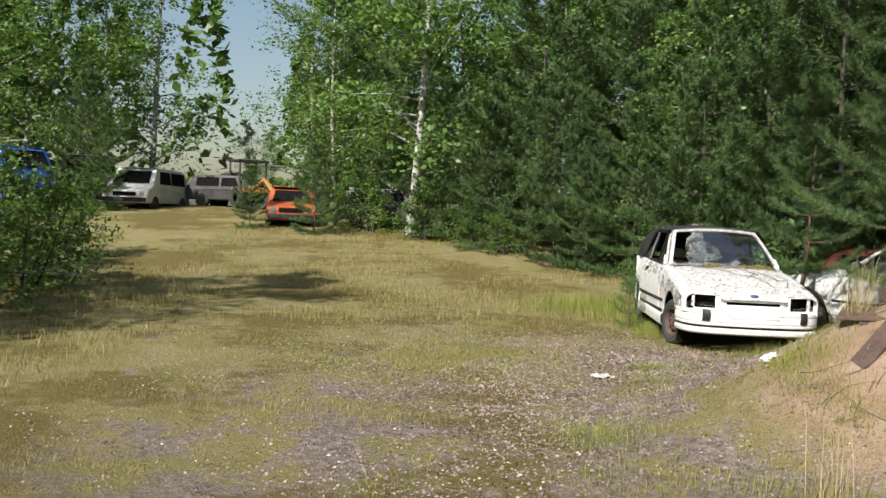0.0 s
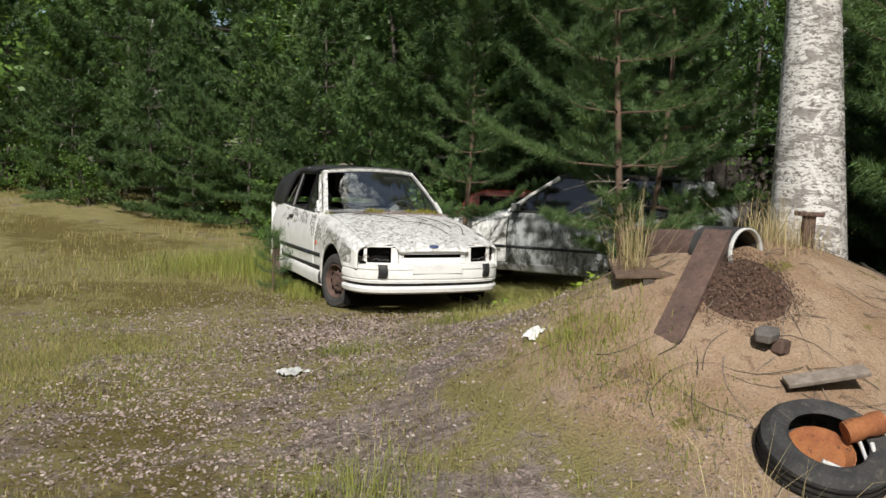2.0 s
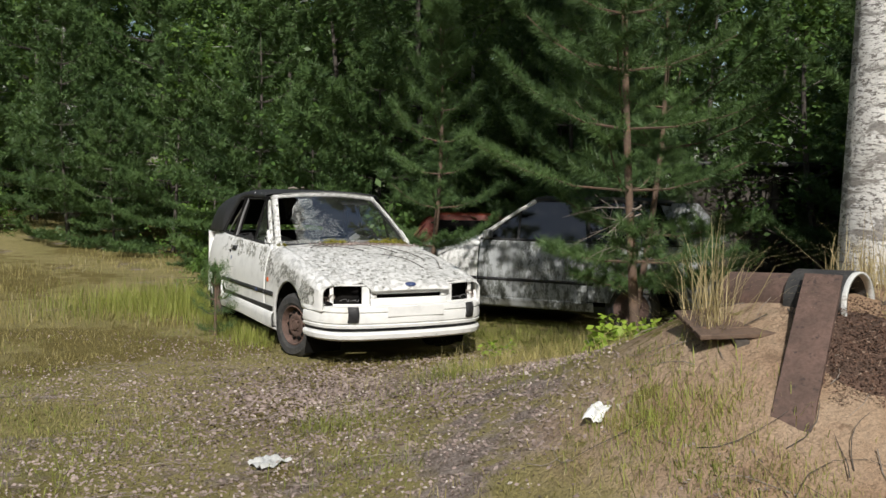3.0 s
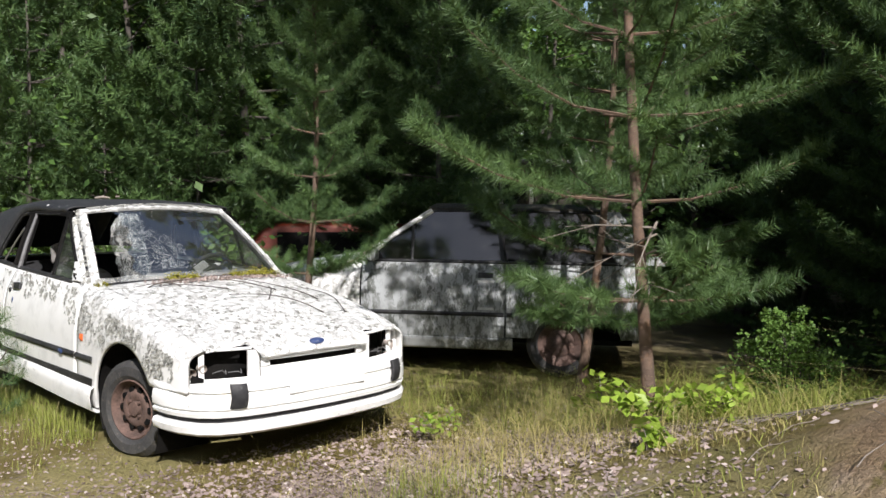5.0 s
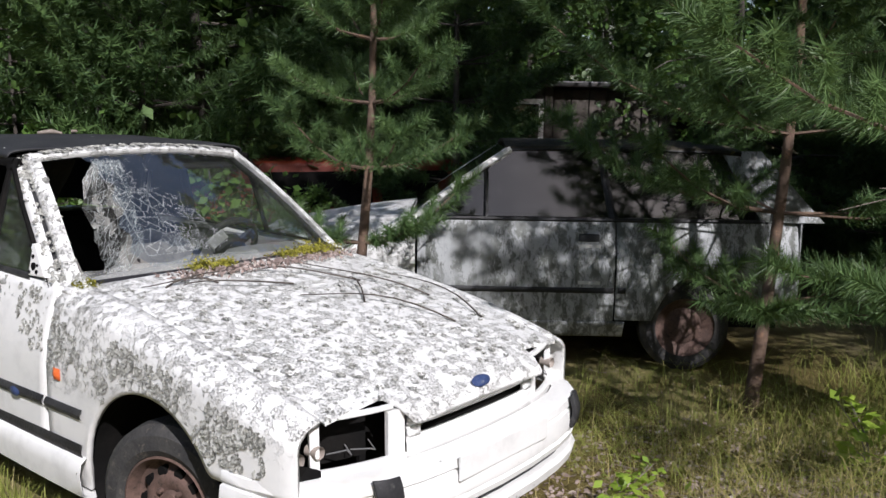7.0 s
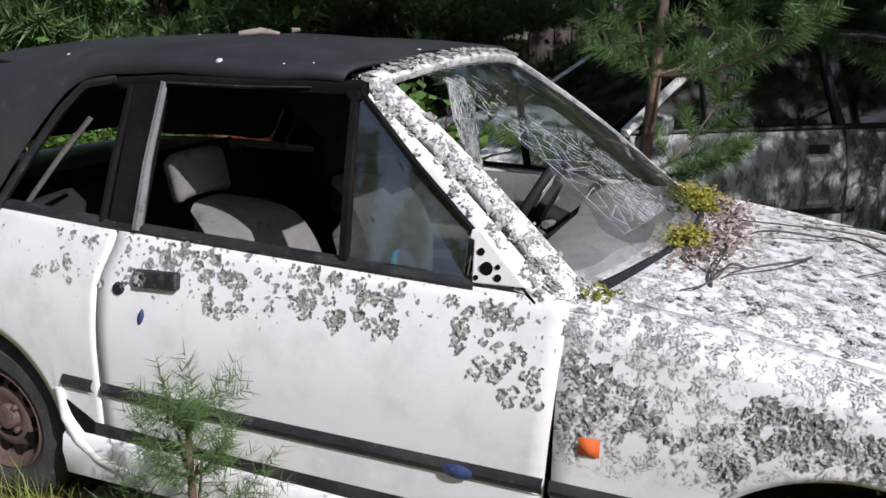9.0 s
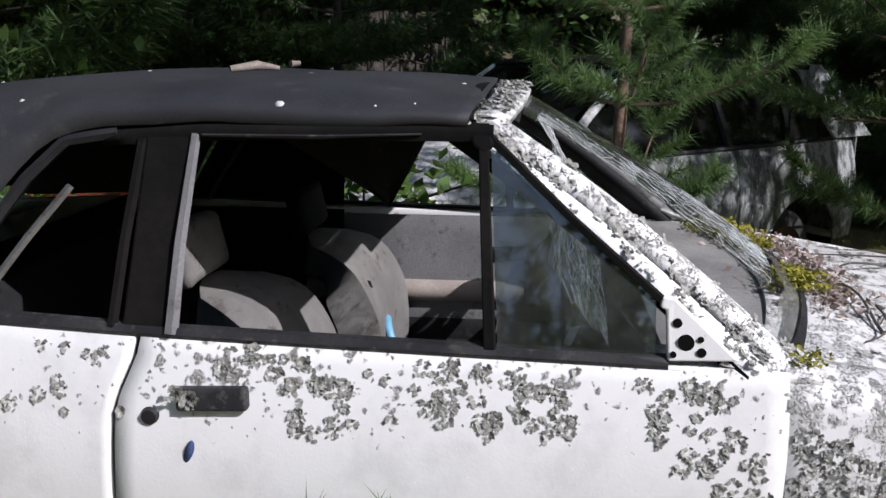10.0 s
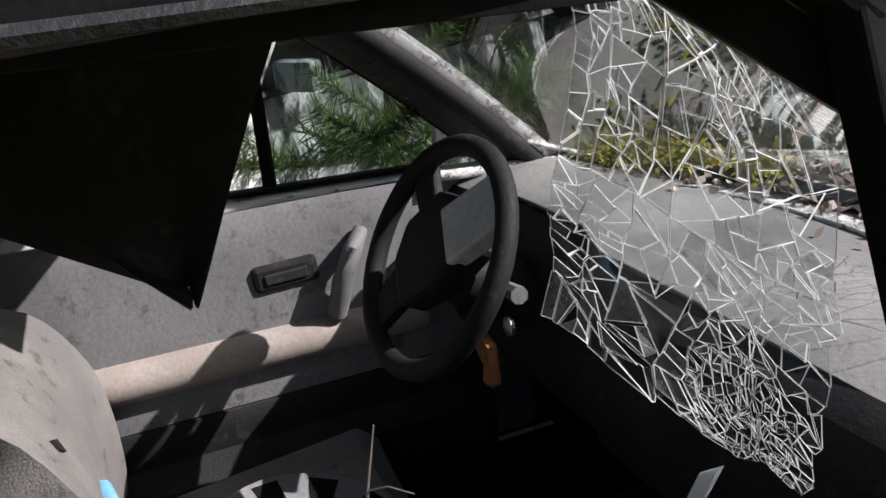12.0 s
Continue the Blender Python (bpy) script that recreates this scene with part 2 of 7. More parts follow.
def ground_mat():
    k = Nodes("ground")
    n1, n2, n3 = k.noise(0.42, 5, 0.6), k.noise(1.7, 6, 0.65), k.noise(14, 5, 0.7)
    dry = k.mix(k.ramp(n2, 0.35, 0.65), (0.250, 0.222, 0.085), (0.335, 0.285, 0.127))
    dry = k.mix(k.ramp(k.noise(0.9, 4), 0.52, 0.66), dry, (0.22, 0.20, 0.07))
    earth = k.mix(k.ramp(n3, 0.35, 0.65), (0.16, 0.125, 0.105), (0.34, 0.285, 0.255))
    earth = k.mix(k.ramp(k.voronoi(34), 0.05, 0.3), (0.40, 0.34, 0.30), earth)
    moss = k.mix(n3, (0.11, 0.092, 0.03), (0.21, 0.165, 0.045))
    away = k.t.nodes.new("ShaderNodeVectorMath")
    away.operation = "DISTANCE"
    k.link(k.warp(0.7, 1.5), away.inputs[0])
    away.inputs[1].default_value = (-1.6, -6.6, 0.0)
    col = k.mix(k.ramp(k.math("SUBTRACT", n2, k.ramp(away.outputs["Value"], 2.0, 6.5, -0.02, 0.12)), 0.44, 0.55), dry, earth)
    col = k.mix(k.ramp(k.math("ADD", n1, k.math("MULTIPLY", k.noise(5), 0.25)), 0.60, 0.70), col, moss)
    # darker moss brown mixed in round this point, fading outwards
    brown_patch = k.t.nodes.new("ShaderNodeVectorMath")
    brown_patch.operation = "DISTANCE"
    k.link(k.warp(0.5, 2.2), brown_patch.inputs[0])
    brown_patch.inputs[1].default_value = (-5.4, -6.8, 0.0)
    col = k.mix(k.math("MULTIPLY", k.ramp(brown_patch.outputs["Value"], 1.4, 3.4, 0.85, 0.0), k.ramp(n2, 0.36, 0.56, 0.35, 1.0)), col, moss)
    # bare sand on the mound
    d = k.t.nodes.new("ShaderNodeVectorMath")
    d.operation = "DISTANCE"
    k.link(k.warp(1.6, 0.9), d.inputs[0])
    d.inputs[1].default_value = (0.75, -4.75, 1.2)
    sandy = k.ramp(d.outputs["Value"], 1.2, 2.0, 1.0, 0.0)
    sand = k.mix(k.ramp(k.noise(2.2, 5), 0.35, 0.65), (0.38, 0.255, 0.165), (0.49, 0.36, 0.25))
    sand = k.mix(k.ramp(k.noise(8, 5, 0.7), 0.56, 0.66), sand, (0.27, 0.18, 0.12))
    sand = k.mix(k.ramp(k.noise(3.3, 5, 0.7), 0.58, 0.66), sand, (0.21, 0.18, 0.055))
    col = k.mix(sandy, col, sand)
    # dark litter under the trees
    under = k.ramp(k.axis(0), 3.0, 5.5)
    col = k.mix(k.math("MULTIPLY", under, k.ramp(n2, 0.3, 0.6, 0.4, 0.9)), col, (0.085, 0.07, 0.045))
    col = k.mix(k.ramp(k.noise(90, 3), 0.35, 0.7, 0.0, 0.4), col, (0.12, 0.10, 0.07))
    k.set(color=col, rough=0.95, spec=0.15)
    k.bump(k.math("ADD", k.noise(55, 5, 0.7), k.math("MULTIPLY", n3, 1.5)), 0.8, 0.03)
    return k.m


# ---- ground ----
def height(x, y):
    """The lie of the land: level by the car, a sandy mound, rising over the field."""
    h = 1.6 * smooth01((y - 2.5) / 23.0)
    h += 1.0 * math.exp(-(((x - 0.35) / (1.45 if x < 0.35 else 2.3)) ** 2 + ((y + 4.6) / 1.2) ** 2))
    h += 0.30 * math.exp(-(((x - 0.7) / 1.9) ** 2 + ((y + 2.9) / 1.3) ** 2))
    if math.hypot(x, y) < 45:
        h += 0.05 * noise.noise((x * 0.5, y * 0.5, 3.1)) + 0.02 * noise.noise((x * 2.1, y * 2.1, 7.7))
    flat = smooth01((1.25 - abs(x)) / 0.5) * smooth01((y + 1.6) / 0.6) * smooth01((4.0 - y) / 0.8)
    return h * (1 - flat)


def ground():
    def line(lo, hi, fine, a, b, out):
        mid = [a + fine * i for i in range(int((b - a) / fine) + 1)]
        left, right, s = [], [], fine
        x = a
        while x > lo:
            s *= out
            x -= s
            left.append(x)
        x, s = mid[-1], fine
        while x < hi:
            s *= out
            x += s
            right.append(x)
        return left[::-1] + mid + right

    xs = line(-1500, 1500, 0.09, -5.5, 4.0, 1.13)
    ys = line(-1500, 1500, 0.09, -9.5, 3.0, 1.13)
    g = Geo().grid(lambda x, y: (x, y, height(x, y)), xs, ys)
    ob = g.build("ground", ground_mat(), smooth=0)
    ob.data.shade_smooth()
    tagged(ob, "dry grassy ground with bare earth and a sandy mound", "ground", kind="structure")


ground()


# ---- trees ----
RNG = np.random.default_rng(7)


def unit(a):
    return a / np.maximum(np.linalg.norm(a, axis=-1, keepdims=True), 1e-9)


def needles(centres, dirs, rng, per, length, width, spread=0.9):
    """Thin blades in bottle-brush tufts round the shoots."""
    n = len(centres)
    c, d = np.repeat(centres, per, 0), np.repeat(unit(dirs), per, 0)
    r = unit(rng.normal(size=(n * per, 3)))
    r = unit(r - d * (r * d).sum(1, keepdims=True) * 0.9)
    base = c + d * rng.uniform(-1.0, 1.0, (n * per, 1)) * length * 0.9
    way = unit(d * rng.uniform(0.25, 0.9, (n * per, 1)) + r * spread)
    tip = base + way * length * rng.uniform(0.75, 1.2, (n * per, 1))
    side = unit(np.cross(way, rng.normal(size=(n * per, 3)))) * width * 0.5
    v = np.stack([base - side, base + side, tip], 1).reshape(-1, 3)
    return v, np.arange(len(v)).reshape(-1, 3)


def leaves(centres, rng, size, flat=0.5):
    """Pointed oval leaves, one folded diamond each."""
    n = len(centres)
    a = unit(rng.normal(size=(n, 3)) * (1, 1, flat) - (0, 0, 0.25))
    nrm = unit(rng.normal(size=(n, 3)) * 0.6 + (0, 0, 0.9))
    b = unit(np.cross(a, nrm))
    s = size * rng.uniform(0.6, 1.25, (n, 1))
    v = np.stack([centres - a * s * 0.5, centres + b * s * 0.33, centres + a * s * 0.6, centres - b * s * 0.33], 1).reshape(-1, 3)
    return v, np.arange(len(v)).reshape(-1, 4)


def pine_parts(seed, h, first, reach, per, length, width, whorls, arms, bark, green, lean=0.0, thick=1.0):
    """A young pine: tapered trunk, whorls of rising limbs, tufts of needles."""
    rng = np.random.default_rng(seed)
    g = Geo()
    r0 = (0.0062 * h + 0.008) * thick
    bend = rng.normal(size=2) * 0.03 * h
    axis = lambda t: np.array([bend[0] * math.sin(3 * t) + lean * t * h, bend[1] * math.sin(2.3 * t), t * h])
    g.tube([axis(t) for t in np.linspace(0, 1, 9)], [r0 * (1.3 - 0.25 * min(1, 8 * t) - t) + 0.006 for t in np.linspace(0, 1, 9)], 7)
    cs, ds = [], []
    for w in range(whorls):
        t = first + (0.97 - first) * (w / (whorls - 1)) ** 0.9
        size = reach * ((1 - t) ** 0.75 + 0.10) * (0.55 + 0.45 * min(1, (t - first) * 6 + 0.5))
        for a in np.arange(arms) * 2 * math.pi / arms + rng.uniform(0, 6.3):
            a += rng.normal() * 0.25
            L = size * rng.uniform(0.6, 1.15)
            out = np.array([math.cos(a), math.sin(a), 0.0])
            rise = rng.uniform(0.05, 0.35) + 0.6 * t
            p0 = axis(t)
            pt = lambda s: p0 + out * L * s + np.array([0, 0, L * (rise * s * s - 0.08 * s + 0.1 * rise * s)])
            g.tube([pt(s) for s in (0, 0.35, 0.7, 1)], [0.22 * r0 * (1 - 0.8 * s) + 0.003 for s in (0, 0.35, 0.7, 1)], 4, False)
            for s in np.linspace(0.35, 1.0, max(3, int(L * 4.5))):
                p, d = pt(s), pt(min(1.05, s + 0.05)) - pt(s - 0.05)
                cs.append(p), ds.append(d)
                for q in (-1, 1):
                    k = L * 0.42 * (1.1 - s) * rng.uniform(0.6, 1.2) + 0.10
                    sd = unit(unit(d) * 0.75 + np.cross(unit(d), (0, 0, 1)) * q * 0.8 + (0, 0, 0.18))
                    for u in np.arange(0.4, 1.01, 0.30 if k < 0.4 else 0.2):
                        cs.append(p + sd * k * u), ds.append(sd)
    cs.append(axis(0.99)), ds.append(np.array([0, 0, 1.0]))
    v, f = needles(np.array(cs), np.array(ds), rng, per, length, width)
    return g, v, f


def pine(name, label, at, yaw, seed, h, first=0.12, reach=1.6, per=30, length=0.07, width=0.005, whorls=12, arms=5, bark=None, green=None, lean=0.0, thick=1.0):
    g, v, f = pine_parts(seed, h, first, reach, per, length, width, whorls, arms, bark, green, lean, thick)
    root = empty(name, label, "tree")
    g.build("trunk", bark or M_BARK, root, "", smooth=60)
    raw("crown", v, f, green or M_NEEDLE, root)
    root.matrix_basis = pose(at[0], at[1], height(at[0], at[1]) - 0.03, 0, 0, yaw)
    return root


def broad(name, label, at, yaw, seed, h, r, count, size, bark, green, clear=0.2, width=1.0, stems=1):
    """A broadleaf tree: trunk, rising limbs with twigs, leaves in loose clumps along them."""
    rng = np.random.default_rng(seed)
    g, cs = Geo(), []
    bend = rng.normal(size=(stems, 2)) * 0.04 * h
    for k in range(stems):
        off = rng.normal(size=2) * (0.0 if stems == 1 else 0.25)
        axis = lambda t: np.array([off[0] * (1 + 2 * t) + bend[k][0] * math.sin(3 * t), off[1] * (1 + 2 * t) + bend[k][1] * math.sin(2 * t), t * h])
        g.tube([axis(t) for t in np.linspace(0, 1, 10)], [r * (1.0 + 0.35 * max(0, 1 - 14 * t) - 0.93 * t) for t in np.linspace(0, 1, 10)], 10 if r > 0.1 else 6)
        limbs = int(26 / stems) + 4
        for i in range(limbs):
            t = clear + (0.96 - clear) * (i + rng.uniform()) / limbs
            a = rng.uniform(0, 6.283)
            L = width * h * 0.30 * (1.08 - t) ** 0.6 * rng.uniform(0.5, 1.1)
            out = np.array([math.cos(a), math.sin(a), rng.uniform(0.2, 0.8)])
            sag = rng.uniform(0.1, 0.5)
            pt = lambda s: axis(t) + out * L * s - np.array([0, 0, sag * L * s * s])
            g.tube([pt(s) for s in (0, 0.4, 0.75, 1)], [0.3 * r * (1 - t) * (1 - 0.8 * s) + 0.004 for s in (0, 0.4, 0.75, 1)], 4, False)
            m = int(count / (limbs * stems))
            blobs = [pt(s) + rng.normal(size=3) * L * 0.22 for s in rng.uniform(0.3, 1.05, 6)]
            for b in blobs:
                cs.append(b + rng.normal(size=(m // 6 + 1, 3)) * np.array([1, 1, 0.75]) * L * 0.13)
    v, f = leaves(np.concatenate(cs), rng, size)
    root = empty(name, label, "tree" if h > 1.6 else "bush")
    g.build("trunk", bark, root, "", smooth=60)
    raw("crown", v, f, green, root)
    root.matrix_basis = pose(at[0], at[1], height(at[0], at[1]) - 0.03, 0, 0, yaw)
    return root


def again(ob, x, y, yaw, s=1.0, group=""):
    """Another tree of the same kind, turned and grown differently."""
    c = copy_thing(ob, Matrix.Identity(4))
    c.matrix_basis = pose(x, y, height(x, y) - 0.04, 0, 0, yaw) @ Matrix.Diagonal((s, s, s * 1.02, 1))
    return c


# the two pines by the car, and the pines that shade the second car
pine("pine_tree", "young pine with bare lower trunk beside the cars", (1.20, -2.24), 20, 11, 5.6, 0.13, 1.18, 84, 0.085, 0.0045, 12, 5, thick=0.70)
pine("pine_tree", "slender young pine between the two white cars", (1.03, 0.93), 75, 5, 3.4, 0.27, 0.75, 80, 0.07, 0.0042, 8, 4)
pine("pine_tree", "dark bushy pine shading the old hatchback", (2.25, -0.95), 140, 8, 5.4, 0.12, 1.35, 70, 0.085, 0.006, 13, 5, None, M_NEEDLE, thick=0.7)
pine("pine_tree", "dark bushy pine shading the old hatchback", (3.5, -4.0), 10, 9, 6.6, 0.16, 2.2, 56, 0.085, 0.008, 11, 5, None, M_NEEDLE)
pine("pine_seedling", "pine seedling against the car sill", (-1.08, 1.47), 0, 21, 0.68, 0.10, 0.22, 14, 0.05, 0.0026, 5, 4)



def dead_limbs(x, y, z0, z1, n, seed):
    """Bare grey limbs low on a pine's trunk, forking into fine twigs."""
    rng = np.random.default_rng(seed)
    g = Geo()
    for i in range(n):
        a, L, z = rng.uniform(0, 6.283), rng.uniform(0.25, 0.75), rng.uniform(z0, z1)
        d = np.array([math.cos(a), math.sin(a), rng.uniform(-0.35, 0.35)])
        p = lambda t: np.array([x, y, z]) + d * L * t + np.array([0, 0, -0.10 * L * t * t])
        g.tube([p(t) for t in (0, 0.3, 0.65, 1)], [0.008, 0.006, 0.004, 0.0015], 5, False)
        for t in rng.uniform(0.35, 0.95, 4):
            e = d + rng.normal(size=3) * 0.6
            g.tube([p(t), p(t) + e * 0.09, p(t) + e * 0.17 + rng.normal(size=3) * 0.02], [0.003, 0.002, 0.001], 4, False)
    return g.build("dead_limb", M_TWIG, None, "bare grey dead limbs", 60)


limbs = dead_limbs(0.0, 0.0, 0.75, 1.25, 6, 71)
limbs.parent = next(o for o in bpy.data.objects if o.name == "pine_tree")

# the big birch on the mound
broad("birch_tree", "tall birch with a thick white trunk on the mound", (1.28, -4.18), 30, 31, 15.0, 0.190, 36000, 0.11, M_BIRCH, M_LEAF, 0.36, 1.12)

broad("birch_tree", "slim white birch standing deep in the wood", (11.6, 5.0), 0, 32, 15.0, 0.14, 5000, 0.12, M_BIRCH, M_LEAF, 0.48)



def shrub(x, y, reach, z0, z1, n, size, seed):
    """A narrow upright shrub: a few stems and a slab of leaves no wider than its gap."""
    rng = np.random.default_rng(seed)
    root = empty("bush", "dark leafy shrub squeezed between the two cars", "bush")
    g = Geo()
    for i in range(5):
        q = rng.uniform(-0.8, 0.8) * reach[1]
        g.tube([(0, q * 0.3, 0), (0.02, q * 0.6, z0), (rng.uniform(-0.5, 0.5) * reach[0], q, z1)], [0.009, 0.007, 0.003], 5, False)
    g.build("stem", M_BARK_DARK, root, "", 60)
    pts = np.stack([rng.uniform(-1, 1, n) * reach[0], rng.normal(size=n) * 0.5 * reach[1], z0 + (z1 - z0) * rng.beta(1.5, 1.8, n)], 1)
    v, f = leaves(pts, rng, size)
    raw("foliage", v, f, M_LEAF_DARK, root)
    root.matrix_basis = pose(x, y, height(x, y) - 0.02)


shrub(1.02, 1.88, (0.13, 0.36), 0.62, 1.32, 620, 0.075, 33)

# sources for the wood round the clearing
P1 = pine("pine_tree", "dense dark green pine at the wood's edge", (3.4, 5.2), 0, 41, 8.5, 0.03, 2.4, 24, 0.14, 0.020, 15, 6, M_BARK_DARK, M_NEEDLE_FAR)
P2 = pine("pine_tree", "young green pine at the clearing's edge", (1.1, 7.4), 0, 42, 4.6, 0.02, 1.7, 26, 0.11, 0.015, 11, 6, M_BARK_DARK, M_NEEDLE)
B1 = broad("birch_tree", "green birch with a slim pale trunk", (-0.6, 16.5), 0, 43, 13.0, 0.14, 9500, 0.17, M_BIRCH_FAR, M_LEAF, 0.12, 1.05)
B2 = broad("alder_tree", "dark leafy alder in the wood", (5.6, 5.0), 0, 44, 8.0, 0.09, 6000, 0.13, M_BARK_DARK, M_LEAF_DARK, 0.05, 1.2, 2)
S1 = broad("bush", "leafy green willow bush", (-9.7, -0.3), 0, 45, 1.9, 0.03, 3200, 0.085, M_BARK_DARK, M_LEAF, 0.03, 2.2, 4)

BASE_TREES = {
    "pine": [(4.4, 2.75, 0.62), (5.0, 4.3, 0.75), (4.1, 3.6, 0.5), (6.9, -0.6, 0.58), (5.3, -2.6, 0.55), (4.2, -4.6, 0.6), (6.6, -4.8, 0.7), (6.9, -1.6, 0.7), (2.4, 9.2, 0.9), (4.6, 8.1, 0.85),
             (0.6, 11.6, 1.0), (-2.0, 13.6, 1.05), (3.0, 13.0, 1.2), (7.2, 5.6, 0.75), (8.8, 0.8, 0.8), (9.0, -3.4, 0.8), (6.2, 11.4, 1.2), (-6.6, 20.0, 1.0),
             (9.6, 8.4, 1.0), (11.0, 0.0, 0.9), (11.2, 4.6, 0.9), (4.6, -7.6, 0.95), (8.0, -7.6, 1.1), (11.6, -6.4, 1.2), (0.5, 19.0, 1.25), (-9.4, 26.0, 1.2)],
    "young": [(-8.5, 14.3, 0.55), (-10.7, 15.2, 0.4), (2.3, 4.9, 0.8), (0.0, 8.9, 0.85), (-1.6, 10.4, 0.9), (-4.6, 14.6, 0.95), (-3.2, 12.4, 0.8), (-0.9, 9.6, 0.6),
              (-6.0, 17.0, 0.9), (1.7, 6.0, 0.7), (-17.5, 18.5, 1.0), (0.4, 7.6, 0.55)],
    "birch": [(-16.6, 34.0, 0.36), (-14.6, 31.5, 0.32), (-5.7, 15.0, 1.0), (-1.2, 13.4, 0.62), (1.6, 9.8, 0.55), (4.2, 11.2, 0.7), (-9.3, 21.3, 0.7), (5.4, 12.4, 0.95), (-20.5, 26.0, 0.9), (3.8, 17.0, 1.0), (-4.6, 22.5, 1.0), (-11.8, 29.0, 0.9), (-19.0, 27.5, 1.1), (-23.0, 24.0, 1.0), (-27.0, 30.0, 1.1), (7.4, 14.6, 1.0), (10.8, 11.0, 1.0),
              (-8.2, 31.0, 1.1), (13.6, 7.0, 1.0), (14.4, 1.4, 1.0), (13.5, -3.6, 1.0), (13.2, -9.6, 1.0), (-2.0, 27.5, 1.15), (4.6, 24.0, 1.1), (9.8, 20.0, 1.1),
              (16.0, 13.6, 1.1), (-21.5, 17.5, 0.9), (5.0, 6.6, 0.5)],
    "alder": [(3.0, 6.9, 0.8), (3.6, 10.8, 1.0), (7.6, 9.4, 1.1), (6.0, -6.6, 0.9), (9.9, 6.0, 0.8), (9.6, -0.6, 0.8), (7.6, 0.8, 0.7), (1.6, 14.6, 1.0), (-3.6, 18.4, 1.0), (10.0, -9.0, 1.1),
              (6.6, 17.6, 1.1), (12.6, 14.6, 1.2), (-10.4, 23.0, 0.9)],
    "bush": [(2.95, 3.35, 0.5), (2.2, 4.0, 0.5), (-3.6, 13.4, 0.7), (-5.2, 14.2, 0.8), (-8.4, 16.2, 0.8), (1.2, 6.4, 0.6), (0.2, 8.2, 0.7), (1.05, 3.75, 0.6), (-0.4, 4.4, 0.35), (-10.9, 2.8, 1.0), (-10.6, 1.0, 1.0), (4.6, -2.7, 0.7), (2.7, -2.55, 0.30), (3.3, -2.0, 0.38), (5.4, -4.0, 0.9), (-6.9, 15.2, 0.9), (-11.4, 4.4, 1.1), (0.9, 4.6, 0.7), (-2.7, 11.4, 0.55), (1.5, 5.2, 0.6), (-12.6, 7.5, 0.9)],
    # behind the camera: they shade the field and show in the glass
    "rear": [(-13.5, -7.0, 1.0), (-16.5, -1.5, 1.0), (-23.0, 0.0, 1.0), (-17.5, -17.0, 1.0), (2.6, -9.3, 1.35), (4.6, -8.6, 1.3), (6.8, -8.4, 1.3), (-19.0, -6.0, 1.1), (-6.0, -22.0, 1.0), (2.0, -20.0, 1.1), (8.0, -15.0, 1.0), (-11.0, -20.0, 1.1)],
}
for kind, src in (("pine", P1), ("young", P2), ("birch", B1), ("alder", B2), ("bush", S1), ("rear", None)):
    for i, (x, y, s) in enumerate(BASE_TREES[kind]):
        again(src or (P1 if i % 2 or x > 0 else B1), x, y, (i * 137.5 + 40) % 360, s)


def far_wood():
    """The far wood that closes the view all round, past counting."""
    rng = np.random.default_rng(77)
    n = 230
    a = rng.uniform(0, 6.283, n)
    d = rng.uniform(30, 62, n)
    cs = []
    for x, y, h in zip(d * np.cos(a), d * np.sin(a) + 5, rng.uniform(9, 15, n)):
        if abs(math.atan2(y + 10.8, x + 2.9) - 1.853) < 0.028:
            continue
        m = 420
        t = rng.uniform(0.03, 1, m) ** 0.8
        w = (1.05 - t) ** 0.7 * h * 0.2
        q = rng.uniform(0, 6.283, m)
        k = np.sqrt(rng.uniform(0.15, 1, m)) * w
        cs.append(np.stack([x + k * np.cos(q), y + k * np.sin(q), 1.2 + t * h + rng.normal(size=m) * 0.2], 1))
    v, f = leaves(np.concatenate(cs), rng, 0.75, 0.7)
    tagged(raw("far_wood", v, f, M_LEAF_DARK), "dense mixed wood far behind the clearing", "trees", kind="stuff")


far_wood()


